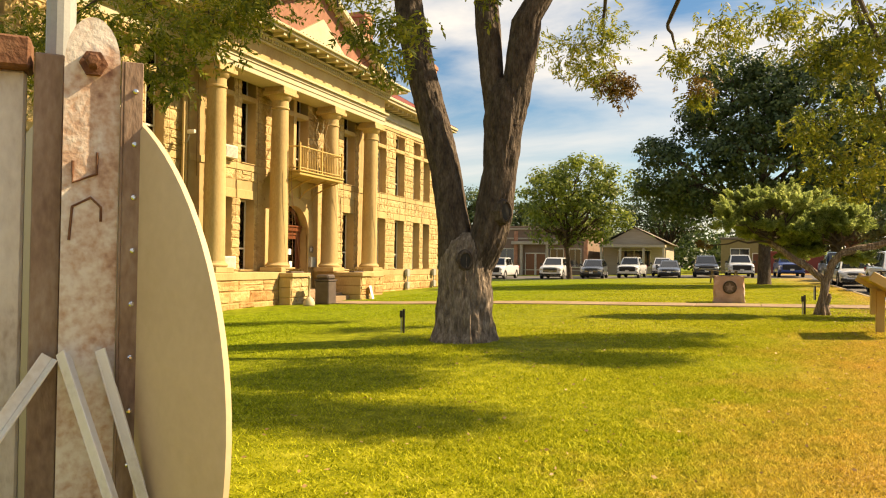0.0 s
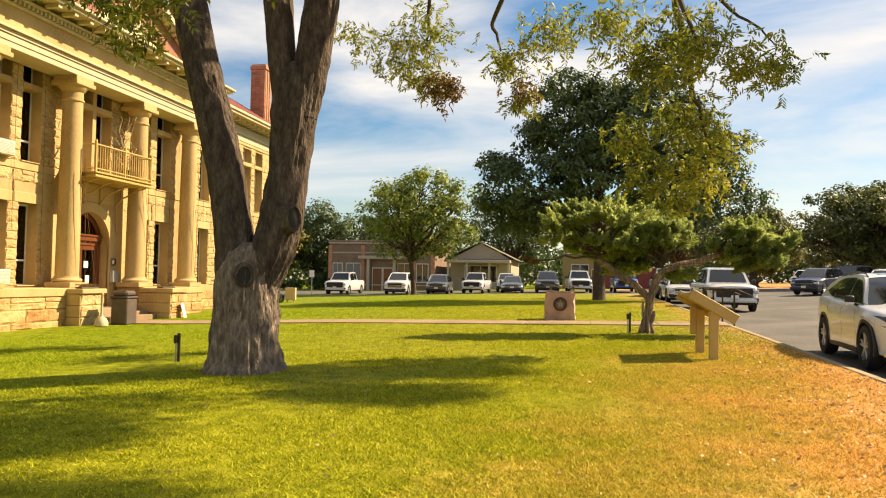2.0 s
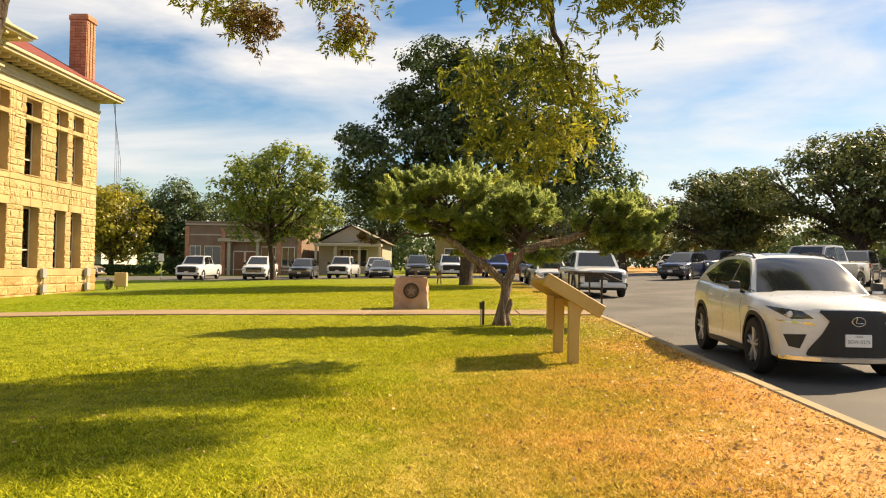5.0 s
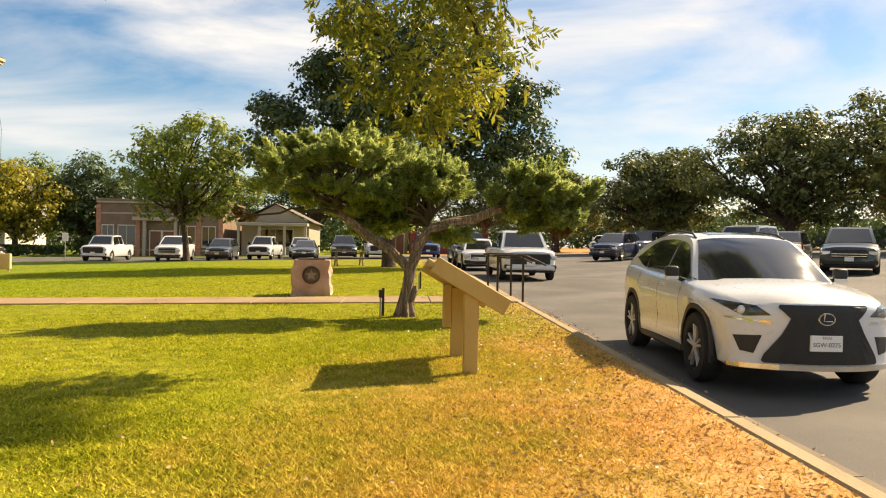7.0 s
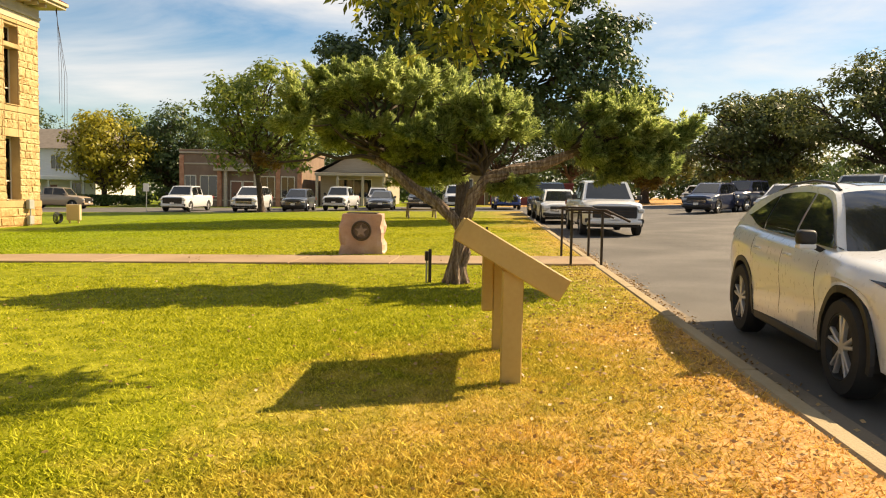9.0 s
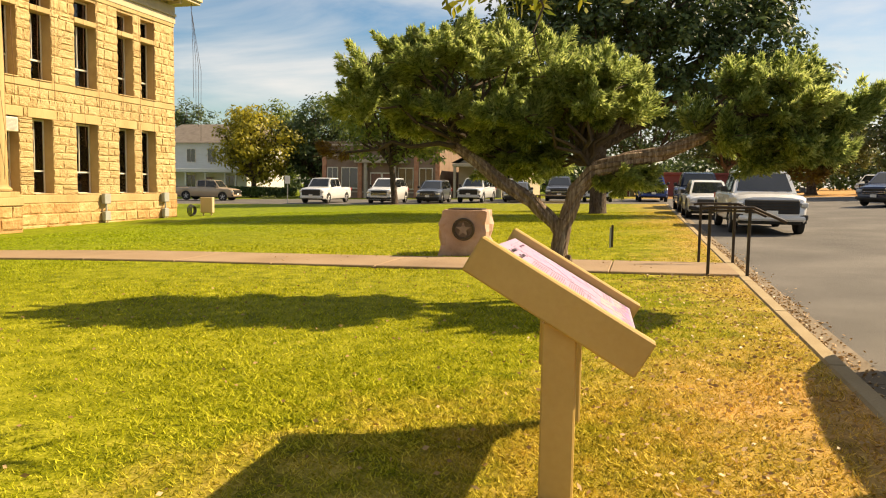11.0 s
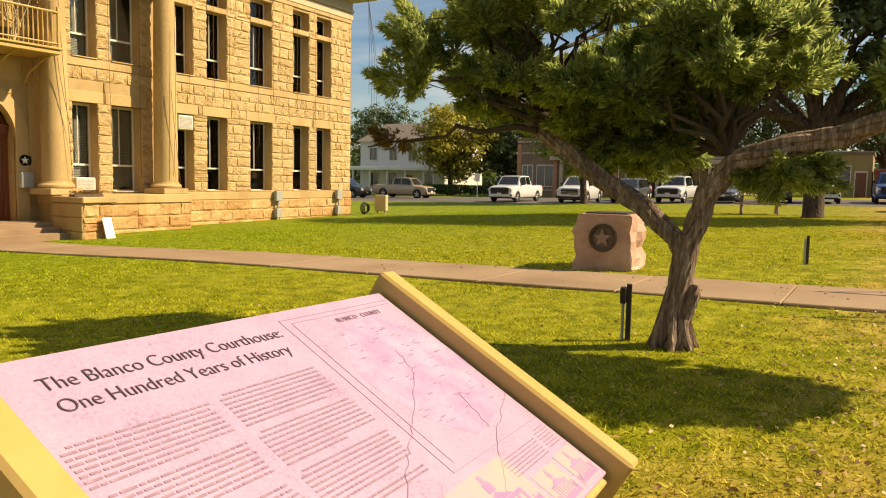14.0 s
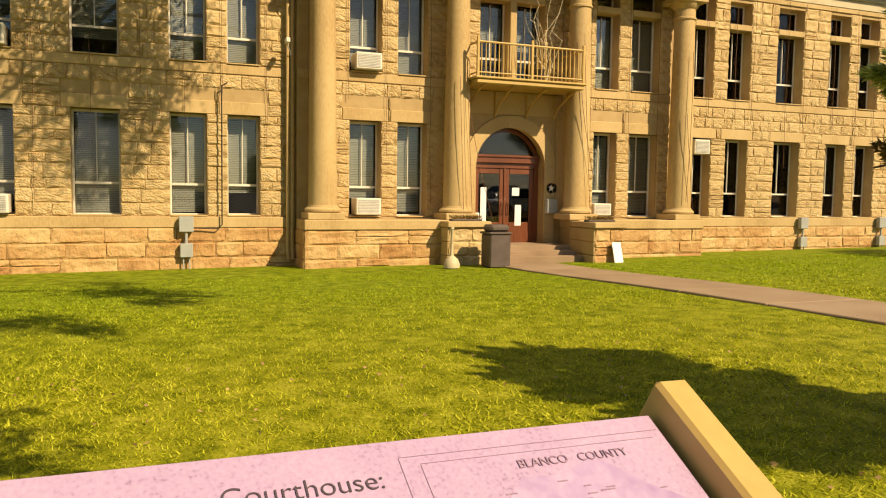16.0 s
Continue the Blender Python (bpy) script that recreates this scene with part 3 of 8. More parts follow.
wings = []
for wall_name, ya, yb, wins in (("wall_south_wing", Y_LEFT, Y_A, LOW), ("wall_north_wing", Y_B, Y_RIGHT, RIGHT), ("wall_middle", Y_A, Y_B, MID)):
    xf = MID_X if wall_name == "wall_middle" else WING_X
    holes = [(a, b, Z_SILL, Z_HEAD) for a, b in wins] + [(a, b, Z_SILL2, Z_HEAD2) for a, b in wins]
    smooth = [(a - 0.2, b + 0.2, Z_HEAD, 3.96) for a, b in wins]
    if wall_name == "wall_middle":
        holes += [(24.42, 26.58, 0.3, 3.66), (24.5, 26.5, 4.8, 8.0)]
        smooth += [(23.6, 27.4, -0.5, 4.7), (19.45, 20.2, -1, 9), (30.9, 31.5, -1, 9)]
    bm = bmesh.new()
    wall_pieces(bm, xf - 0.004, 0.5, ya, yb, -0.5, 9.0, holes)
    wall = part(wall_name, bm, M_MORTAR)
    tagged(wall, "honey limestone courthouse wall of rock-faced blocks", "wall", kind="structure")
    wings.append(wall)
    sd = len(wins) * 3 + int(ya)
    Z_COURSES = rough_courses(Z_SILL, Z_HEAD, 9, sd) + rough_courses(Z_HEAD, 4.62, 3, sd + 1)[1:]
    Z_UPPER = rough_courses(Z_SILL2, 8.1, 10, sd + 2)
    store = []
    courses(xf, ya + 0.02, yb - 0.02, Z_COURSES, holes + smooth, store)
    courses(xf, ya + 0.02, yb - 0.02, Z_UPPER, holes + smooth, store)
    if wall_name == "wall_south_wing":
        lay(store, M_STONE_J, wall, lambda y, z: y > 13.2 and z < 5.6)
    elif wall_name == "wall_north_wing":
        lay(store, M_STONE_J, wall, lambda y, z: y < 39.5 and z < 6.8)
    else:
        lay(store, M_STONE_J, wall, lambda y, z: z < 8.2)
    # dressed lintels, sills and bands
    bm = bmesh.new()
    for a, b in wins:
        rbx(bm, xf - 0.2, xf + 0.02, a - 0.19, b + 0.19, Z_HEAD, 3.95, 0.012)
        rbx(bm, xf - 0.4, xf + 0.03, a + 0.002, b - 0.002, 7.12, 7.3, 0.01)
    rbx(bm, xf - 0.2, xf + 0.035, ya + 0.02, yb - 0.02, 4.63, 4.86, 0.012)
    rbx(bm, xf - 0.2, xf + 0.045, ya + 0.02, yb - 0.02, 8.1, 8.25, 0.012)
    if wall_name != "wall_middle":
        rbx(bm, xf - 0.2, xf + 0.09, ya + 0.02, yb - 0.02, 0.82, 1.09, 0.015)
    part("dressed_band", bm, M_SMOOTH, wall, "smooth dressed limestone bands")
    if wall_name != "wall_middle":
        store = []
        courses(xf + 0.06, ya + 0.02, yb - 0.02, lin(-0.28, 0.82, 3), [], store, (0.6, 1.3))
        lay(store, M_BASE, wall, None)

# the other walls of the house; floors and inner wall coloured near-black for unlit rooms
bm = bmesh.new()
bx(bm, BACK_X, WING_X - 0.52, Y_RIGHT - 0.5, Y_RIGHT - 0.01, -0.5, 9.0)
bx(bm, BACK_X, WING_X - 0.52, Y_LEFT + 0.01, Y_LEFT + 0.5, -0.5, 9.0)
bx(bm, BACK_X, BACK_X + 0.5, Y_LEFT + 0.52, Y_RIGHT - 0.52, -0.5, 9.0)
part("wall_side", bm, M_STONE_J)
tagged(bpy.data.objects["wall_side"], "plain limestone side walls of the courthouse", "wall", kind="structure")
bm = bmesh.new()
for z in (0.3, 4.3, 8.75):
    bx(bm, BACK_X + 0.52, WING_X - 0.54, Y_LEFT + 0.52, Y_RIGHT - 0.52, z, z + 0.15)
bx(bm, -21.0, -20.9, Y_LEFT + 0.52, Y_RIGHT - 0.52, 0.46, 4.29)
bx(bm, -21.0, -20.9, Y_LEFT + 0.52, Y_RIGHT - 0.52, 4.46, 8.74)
tagged(part("floor_inside", bm, M_DARK), "storey floors and inner wall, coloured near-black for the unlit rooms", "floor", kind="structure")

# ---- windows ----
WINDOW_COUNT = [0]


def window(xf, a, b, z0, z1, blind, bar=None, brown=False):
    WINDOW_COUNT[0] += 1
    w = empty(f"window_{WINDOW_COUNT[0]}", Matrix(), "tall sash window with dark glass and a pale meeting rail", "window", "courthouse windows", "structure")
    xr = xf - 0.36
    top = bar if bar else z1
    bm = bmesh.new()
    for y0, y1, za, zb in ((a, a + 0.05, z0, z1), (b - 0.05, b, z0, z1), (a + 0.05, b - 0.05, z0, z0 + 0.06), (a + 0.05, b - 0.05, z1 - 0.06, z1)):
        bx(bm, xr - 0.06, xr, y0 + 0.001, y1 - 0.001, za + 0.001, zb - 0.001)
    part("window_frame", bm, M_BROWNSASH if brown else M_SASH, w)
    zr = z0 + (top - z0) * 0.30
    bm = bmesh.new()
    bx(bm, xr - 0.05, xr + 0.012, a + 0.05, b - 0.05, zr, zr + 0.055)
    if not brown:
        bx(bm, xr - 0.03, xr + 0.004, (a + b) / 2 - 0.009, (a + b) / 2 + 0.009, zr + 0.06, top - 0.06)
    part("meeting_rail", bm, M_SASH, w, "pale meeting rail")
    for za, zb in ((z0 + 0.06, zr), (zr + 0.055, z1 - 0.06)):
        bm = bmesh.new()
        bx(bm, xr - 0.03, xr - 0.024, a + 0.05, b - 0.05, za, zb)
        part("pane", bm, M_GLASS, w).visible_shadow = False
    if blind:
        bm = bmesh.new()
        z = top - 0.1
        while z > top - 0.1 - blind * (top - z0):
            bx(bm, xr - 0.13, xr - 0.10, a + 0.06, b - 0.06, z - 0.035, z)
            z -= 0.045
        part("blind", bm, M_BLIND, w, "half-lowered pale blind")
    bm = bmesh.new()
    rbx(bm, xr - 0.05, xf + 0.07, a + 0.003, b - 0.003, z0 - 0.005, z0 + 0.03, 0.008)
    part("window_sill", bm, M_SMOOTH, w)
    return w


for k, (a, b) in enumerate(LOW + RIGHT):
    window(WING_X, a, b, Z_SILL + 0.004, Z_HEAD - 0.004, (0.93, 0.9, 0.94, 0.92, 0.72)[k % 5])
    window(WING_X, a, b, Z_SILL2 + 0.004, Z_HEAD2, (0.9, 0.93, 0.75, 0.92, 0.9)[k % 5], 7.12)
for k, (a, b) in enumerate(MID):
    window(MID_X, a, b, Z_SILL + 0.004, Z_HEAD - 0.004, (0.75, 0.9, 0.92, 0.9)[k])
    window(MID_X, a, b, Z_SILL2 + 0.004, Z_HEAD2, (0.9, 0.93, 0.9, 0.92)[k], 7.12)
window(MID_X, 24.5, 25.4, 4.86, 8.0, 0.4, 7.12)
window(MID_X, 25.6, 26.5, 4.86, 8.0, 0.5, 7.12)
bm = bmesh.new()
rbx(bm, MID_X - 0.4, MID_X + 0.05, 25.4, 25.6, 4.86, 8.0, 0.01)
rbx(bm, MID_X - 0.38, MID_X + 0.03, 24.5, 26.5, 7.12, 7.32, 0.01)
tagged(part("mullion", bm, M_SMOOTH), "cream stone mullion of the balcony window", "trim", kind="structure")

# ---- portico base, piers and entablature ----
base = empty("portico_base", Matrix(), "orange-stained limestone base under the portico columns", "wall", kind="structure")
bm = bmesh.new()
for a, b in ((Y_A, 23.85), (27.15, Y_B)):
    bx(bm, MID_X + 0.001, FRONT_X - 0.05, a, b, -0.5, 0.8)
part("core", bm, M_MORTAR, base)
bm = bmesh.new()
for a, b in ((Y_A - 0.02, 23.87), (27.13, Y_B + 0.02)):
    rbx(bm, MID_X + 0.004, FRONT_X + 0.02, a, b, 0.803, 1.06, 0.02)
part("ledge", bm, M_SMOOTH, base)
store = []
for a, b in ((Y_A, 23.85), (27.15, Y_B)):
    courses(FRONT_X - 0.04, a, b, lin(-0.30, 0.80, 3), [], store, (0.7, 1.4))
lay(store, M_BASE, base, None)
for y in (Y_A, Y_B):
    bm = bmesh.new()
    s = -1 if y == Y_A else 1
    m = Matrix.Translation((0, y, 0)) @ Matrix.Diagonal((1, s, 1, 1))
    for z0, z1 in zip(lin(-0.3, 0.8, 3), lin(-0.3, 0.8, 3)[1:]):
        rbx(bm, MID_X - 0.2, FRONT_X - 0.06, -0.02, 0.03, z0 + 0.008, z1 - 0.008, 0.02, m)
    part("return_stone", bm, M_BASE, base)

COLS = [19.98, 23.6, 27.3, 30.88]
COL_X = -15.76
col_proto = None
for cy in COLS:
    if col_proto is None:
        col = empty("column", pose(COL_X, cy, 1.06), "tall round honey limestone column with a Tuscan capital", "column", "portico columns", "structure")
        bm = bmesh.new()
        rbx(bm, -0.46, 0.46, -0.46, 0.46, 0, 0.17, 0.015)
        part("plinth", bm, M_SMOOTH, col)
        bm = bmesh.new()
        lathe(bm, [(0.40, 0.17), (0.45, 0.20), (0.455, 0.25), (0.42, 0.29), (0.385, 0.31), (0.37, 0.36)], 28)
        part("base", bm, M_SMOOTH, col, smooth=True)
        bm = bmesh.new()
        prof = [(0.352 - 0.055 * (i / 16) ** 1.6 + 0.002 * math.sin(i * 2.1), 0.36 + 5.55 * i / 16) for i in range(17)]
        lathe(bm, prof, 28)
        part("shaft", bm, M_SMOOTH, col, smooth=True)
        bm = bmesh.new()
        lathe(bm, [(0.30, 5.91), (0.335, 5.93), (0.335, 5.98), (0.305, 6.0), (0.305, 6.22), (0.35, 6.26), (0.42, 6.36), (0.43, 6.40)], 28)
        part("capital", bm, M_SMOOTH, col, smooth=True)
        bm = bmesh.new()
        rbx(bm, -0.47, 0.47, -0.47, 0.47, 6.40, 6.54, 0.015)
        rbx(bm, -0.42, 0.42, -0.42, 0.42, 6.54, 6.69, 0.01)
        part("abacus", bm, M_SMOOTH, col)
        col_proto = col
    else:
        copy_thing(col_proto, pose(COL_X, cy, 1.06))

ent = empty("entablature", Matrix(), "cream limestone entablature with dentils over the columns", "cornice", kind="structure")
for nm, x, z0, z1 in (("fascia", -15.36, 7.75, 7.92), ("fascia", -15.33, 7.92, 8.10), ("fascia", -15.29, 8.10, 8.22), ("moulding", -15.2, 8.22, 8.30), ("frieze", -15.36, 8.30, 8.92), ("bed_moulding", -15.24, 8.92, 8.98)):
    bm = bmesh.new()
    rbx(bm, MID_X + 0.05, x, Y_A + (15.2 + x) * 0 - (x + 15.36), Y_B + (x + 15.36), z0 + 0.001, z1 - 0.001, 0.008)
    part(nm, bm, M_TRIM if nm != "frieze" else M_SMOOTH, ent)
bm = bmesh.new()
y = Y_A - 0.05
while y < Y_B + 0.05:
    bx(bm, -15.3, -15.16, y, y + 0.09, 8.985, 9.10)
    y += 0.17
part("dentils", bm, M_TRIM, ent, "row of small dentil blocks")
bm = bmesh.new()
rbx(bm, MID_X, -15.1, Y_A - 0.2, Y_B + 0.2, 9.105, 9.18, 0.01)
part("moulding", bm, M_TRIM, ent)
bm = bmesh.new()
y = Y_A - 0.3
while y < Y_B + 0.25:
    bx(bm, -15.08, -14.62, y, y + 0.16, 9.185, 9.30)
    y += 0.72
part("modillions", bm, M_TRIM, ent, "row of cornice brackets")
bm = bmesh.new()
rbx(bm, MID_X - 1.0, -14.55, Y_A - 0.75, Y_B + 0.75, 9.303, 9.40, 0.012)
rbx(bm, MID_X - 1.0, -14.45, Y_A - 0.85, Y_B + 0.85, 9.40, 9.50, 0.02)
part("cornice", bm, M_TRIM, ent)

wing_cornice = empty("wing_cornice", Matrix(), "cream cornice with brackets along the wings", "cornice", kind="structure")
for ya, yb in ((Y_LEFT - 0.05, Y_A - 0.02), (Y_B + 0.02, Y_RIGHT + 0.05)):
    bm = bmesh.new()
    rbx(bm, WING_X - 0.3, WING_X + 0.06, ya, yb, 8.26, 8.55, 0.01)
    rbx(bm, WING_X - 0.3, WING_X + 0.12, ya, yb, 8.55, 8.66, 0.01)
    rbx(bm, WING_X - 0.3, WING_X + 0.05, ya, yb, 8.66, 9.0, 0.01)
    part("frieze", bm, M_TRIM, wing_cornice)
    bm = bmesh.new()
    y = ya
    while y < yb:
        bx(bm, WING_X + 0.04, WING_X + 0.6, y, y + 0.13, 9.0, 9.14)
        y += 0.55
    part("brackets", bm, M_TRIM, wing_cornice, "row of cornice brackets")
    bm = bmesh.new()
    lo, hi = (ya - 0.75, yb) if ya < 15 else (ya, yb + 0.75)
    rbx(bm, WING_X - 1.0, WING_X + 0.8, lo, hi, 9.16, 9.28, 0.012)
    rbx(bm, WING_X - 1.0, WING_X + 0.88, lo - (0.06 if ya < 15 else 0), hi + (0.06 if ya > 15 else 0), 9.28, 9.42, 0.02)
    part("cornice", bm, M_TRIM, wing_cornice)
    # same cornice along the end walls
    if ya > 15:
        bm = bmesh.new()
        rbx(bm, BACK_X, WING_X - 1.01, Y_RIGHT + 0.02, Y_RIGHT + 0.82, 9.16, 9.40, 0.012)
        rbx(bm, BACK_X, WING_X - 0.31, Y_RIGHT, Y_RIGHT + 0.06, 8.26, 9.15, 0.01)
        part("end_cornice", bm, M_TRIM, wing_cornice)

# ---- roof ----
bm = bmesh.new()
x0, x1, y0, y1 = BACK_X - 0.9, WING_X + 0.86, Y_LEFT - 0.86, Y_RIGHT + 0.86
zr, ze = 15.2, 9.44
xm = (x0 + x1) / 2
v = [bm.verts.new(p) for p in ((x0, y0, ze), (x1, y0, ze), (x1, y1, ze), (x0, y1, ze), (xm, y0 + 9.3, zr), (xm, y1 - 9.3, zr))]
for f in ((0, 1, 4), (1, 2, 5, 4), (2, 3, 5), (3, 0, 4, 5), (3, 2, 1, 0)):
    bm.faces.new([v[i] for i in f])
roof = part("roof", bm, M_SHINGLE)
tagged(roof, "dark red shingled hip roof", "roof", kind="structure")
GH, GZ0, GZ1 = 6.1, 9.52, 12.0
bm = bmesh.new()
v = [bm.verts.new(p) for p in ((-15.0, Y_MID - GH, GZ0), (-15.0, Y_MID + GH, GZ0), (-15.0, Y_MID, GZ1), (-25, Y_MID - GH, GZ0), (-25, Y_MID + GH, GZ0), (-25, Y_MID, GZ1))]
for f in ((0, 2, 5, 3), (1, 4, 5, 2), (0, 3, 4, 1)):
    bm.faces.new([v[i] for i in f])
part("gable_roof", bm, M_SHINGLE, roof, "red front gable")
bm = bmesh.new()
prism(bm, [(-GH + 0.3, GZ0), (GH - 0.3, GZ0), (0, GZ1 - 0.12)], 0, 0.2, Matrix(((0, 0, 1, -15.5), (1, 0, 0, Y_MID), (0, 1, 0, 0), (0, 0, 0, 1))))
part("tympanum", bm, M_TYMPANUM, roof, "red-brown shingled gable front")
ang = math.atan2(GZ1 - GZ0, GH)
for s in (-1, 1):
    bm = bmesh.new()
    m = Matrix.Translation((-15.1, Y_MID, GZ1 + 0.06)) @ Matrix.Rotation(s * -ang, 4, "X") @ Matrix.Diagonal((1, s, 1, 1))
    rbx(bm, -0.3, 0.2, 0, GH / math.cos(ang) + 0.1, -0.13, 0.1, 0.02, m)
    for i in range(20):
        bx(bm, -0.12, 0.06, 0.4 + i * 0.3, 0.54 + i * 0.3, -0.24, -0.135, m)
    part("raking_cornice", bm, M_TRIM, roof, "cream raking cornice with dentils")
bm = bmesh.new()
prism(bm, [(-1.7, GZ0), (1.7, GZ0), (1.7, GZ0 + 0.35), (0, GZ0 + 1.3), (-1.7, GZ0 + 0.35)], 0, 0.16, Matrix(((0, 0, 1, -15.29), (1, 0, 0, Y_MID), (0, 1, 0, 0), (0, 0, 0, 1))))
for i in range(13):
    bx(bm, -15.13, -15.07, Y_MID - 1.5 + i * 0.24, Y_MID - 1.38 + i * 0.24, GZ0 + 0.22, GZ0 + 0.36)
part("small_pediment", bm, M_TRIM, roof, "small cream pediment with dentils")


def chimney(x, y, z0, z1, w):
    c = empty("chimney", pose(x, y, z0), "tall red-brown brick chimney on the roof edge", "chimney", "courthouse chimneys", "structure")
    bm = bmesh.new()
    n = int((z1 - z0 - 0.3) / 0.13)
    for i in range(n):
        z = i * 0.13
        for k in range(3):
            o = (-w / 2) + k * w / 3
            for s in (-1, 1):
                bx(bm, o + 0.005, o + w / 3 - 0.005, s * w / 2 - 0.05, s * w / 2 + 0.0, z + 0.005, z + 0.122)
            bx(bm, w / 2 - 0.05, w / 2 + 0.005, o + 0.055, o + w / 3 - 0.055, z + 0.005, z + 0.122)
    part("brickwork", bm, M_BRICK, c)
    bm = bmesh.new()
    bx(bm, -w / 2 + 0.03, w / 2 - 0.03, -w / 2 + 0.03, w / 2 - 0.055, -1.2, z1 - z0 - 0.3)
    part("core", bm, M_MORTAR, c)
    bm = bmesh.new()
    rbx(bm, -w / 2 - 0.06, w / 2 + 0.06, -w / 2 - 0.06, w / 2 + 0.06, z1 - z0 - 0.3, z1 - z0 - 0.08, 0.02)
    rbx(bm, -w / 2, w / 2, -w / 2, w / 2, z1 - z0 - 0.08, z1 - z0, 0.02)
    part("cap", bm, M_BRICK, c)


chimney(-16.95, 40.3, 9.6, 12.9, 0.8)
chimney(-18.5, 34.9, 10.4, 14.3, 0.95)

# ---- door, arch and steps ----
door = empty("door_1", Matrix(), "red-brown double door with glass under a fan light", "door", kind="structure")
DX = MID_X - 0.35
bm = bmesh.new()
for a, b, za, zb in ((24.42, 24.56, 0.32, 2.86), (26.44, 26.58, 0.32, 2.86), (25.47, 25.53, 0.32, 2.5), (24.56, 26.44, 2.5, 2.64)):
    rbx(bm, DX - 0.1, DX + 0.02, a, b, za, zb, 0.006)
rbx(bm, DX - 0.1, DX + 0.1, 24.43, 26.57, 2.64, 2.86, 0.02)
rbx(bm, DX - 0.1, DX + 0.14, 24.43, 26.57, 2.80, 2.88, 0.02)
part("door_frame", bm, M_DOORWOOD, door)
for a, b in ((24.56, 25.47), (25.53, 26.44)):
    bm = bmesh.new()
    for ya, yb, za, zb in ((a, a + 0.13, 0.34, 2.49), (b - 0.13, b, 0.34, 2.49), (a + 0.13, b - 0.13, 0.34, 0.95), (a + 0.13, b - 0.13, 2.34, 2.49)):
        rbx(bm, DX - 0.06, DX - 0.01, ya + 0.003, yb - 0.003, za, zb, 0.008)
    leaf = part("door_leaf", bm, M_DOORWOOD, door)
    bm = bmesh.new()
    bx(bm, DX - 0.04, DX - 0.033, a + 0.13, b - 0.13, 0.95, 2.34)
    part("pane", bm, M_GLASS, leaf).visible_shadow = False
    bm = bmesh.new()
    hy = b - 0.06 if a < 25 else a + 0.06
    tube(bm, [(DX + 0.0, hy, 1.15), (DX + 0.05, hy, 1.2), (DX + 0.05, hy, 1.45), (DX, hy, 1.5)], 0.012, 6)
    part("door_handle", bm, M_BRONZE, leaf, "bronze pull handle")
for a, b, za, zb in ((24.75, 24.93, 0.9, 1.95), (24.6, 24.72, 0.78, 1.22), (25.85, 26.05, 0.85, 1.45), (25.75, 25.98, 1.72, 1.95)):
    bm = bmesh.new()
    bx(bm, DX - 0.008, DX - 0.004, a, b, za, zb)
    tagged(part("notice", bm, M_PAPER), "white paper notice taped to the door glass", "notice", "door notices")


def arch_ring(bm, r0, r1, x0, x1, cy, cz, n=20, ky=1.0, kz=1.0):
    rows = []
    for i in range(n + 1):
        a = math.pi * i / n
        rows.append([bm.verts.new((x, cy + ky * r * math.cos(a), cz + kz * r * math.sin(a))) for r, x in ((r0, x0), (r1, x0), (r1, x1), (r0, x1))])
    for p, q in zip(rows, rows[1:]):
        for k in range(4):
            bm.faces.new((p[k], p[(k + 1) % 4], q[(k + 1) % 4], q[k]))
    bm.faces.new(rows[0])
    bm.faces.new(rows[-1][::-1])


bm = bmesh.new()
arch_ring(bm, 1.08, 1.42, MID_X - 0.05, MID_X + 0.06, Y_MID, 2.55)
for s in (-1, 1):
    rbx(bm, MID_X - 0.05, MID_X + 0.06, Y_MID + s * 1.25 - 0.17, Y_MID + s * 1.25 + 0.17, 0.3, 2.55, 0.01)
part("arch_surround", bm, M_SMOOTH, door, "smooth limestone arch")
bm = bmesh.new()
arch_ring(bm, 0.98, 1.08, DX - 0.05, DX + 0.04, Y_MID, 2.55)
part("fan_frame", bm, M_DOORWOOD, door)
bm = bmesh.new()
prism(bm, [(1.0 * math.cos(math.pi * i / 18), 1.0 * math.sin(math.pi * i / 18)) for i in range(19)], 0, 0.006, Matrix.Translation((DX - 0.03, Y_MID, 2.55)) @ Matrix(((0, 0, 1, 0), (1, 0, 0, 0), (0, 1, 0, 0), (0, 0, 0, 1))))
part("fan_pane", bm, M_GLASS, door).visible_shadow = False
# spandrels between the arch and its square opening
bm = bmesh.new()
pts = [(1.12 * math.cos(math.pi * i / 20), 1.11 * math.sin(math.pi * i / 20)) for i in range(21)]
for i in range(20):
    (a0, b0), (a1, b1) = pts[i], pts[i + 1]
    q = [(a0, b0), (a1, b1), (a1, 1.13), (a0, 1.13)]
    lo = [bm.verts.new((MID_X - 0.3, Y_MID + a, 2.55 + b)) for a, b in q]
    hi = [bm.verts.new((MID_X - 0.02, Y_MID + a, 2.55 + b)) for a, b in q]
    bm.faces.new(lo)
    bm.faces.new(hi)
    bm.faces.new((lo[0], lo[1], hi[1], hi[0]))
part("spandrel", bm, M_SMOOTH, door)
bm = bmesh.new()
for s in (-1, 1):
    rbx(bm, MID_X - 0.02, MID_X + 0.03, Y_MID + s * 1.9 - 0.46, Y_MID + s * 1.9 + 0.46, 1.06, 4.62, 0.01)
rbx(bm, MID_X - 0.02, MID_X + 0.028, 24.04, 26.96, 3.98, 4.62, 0.01)
part("smooth_panel", bm, M_SMOOTH, door)

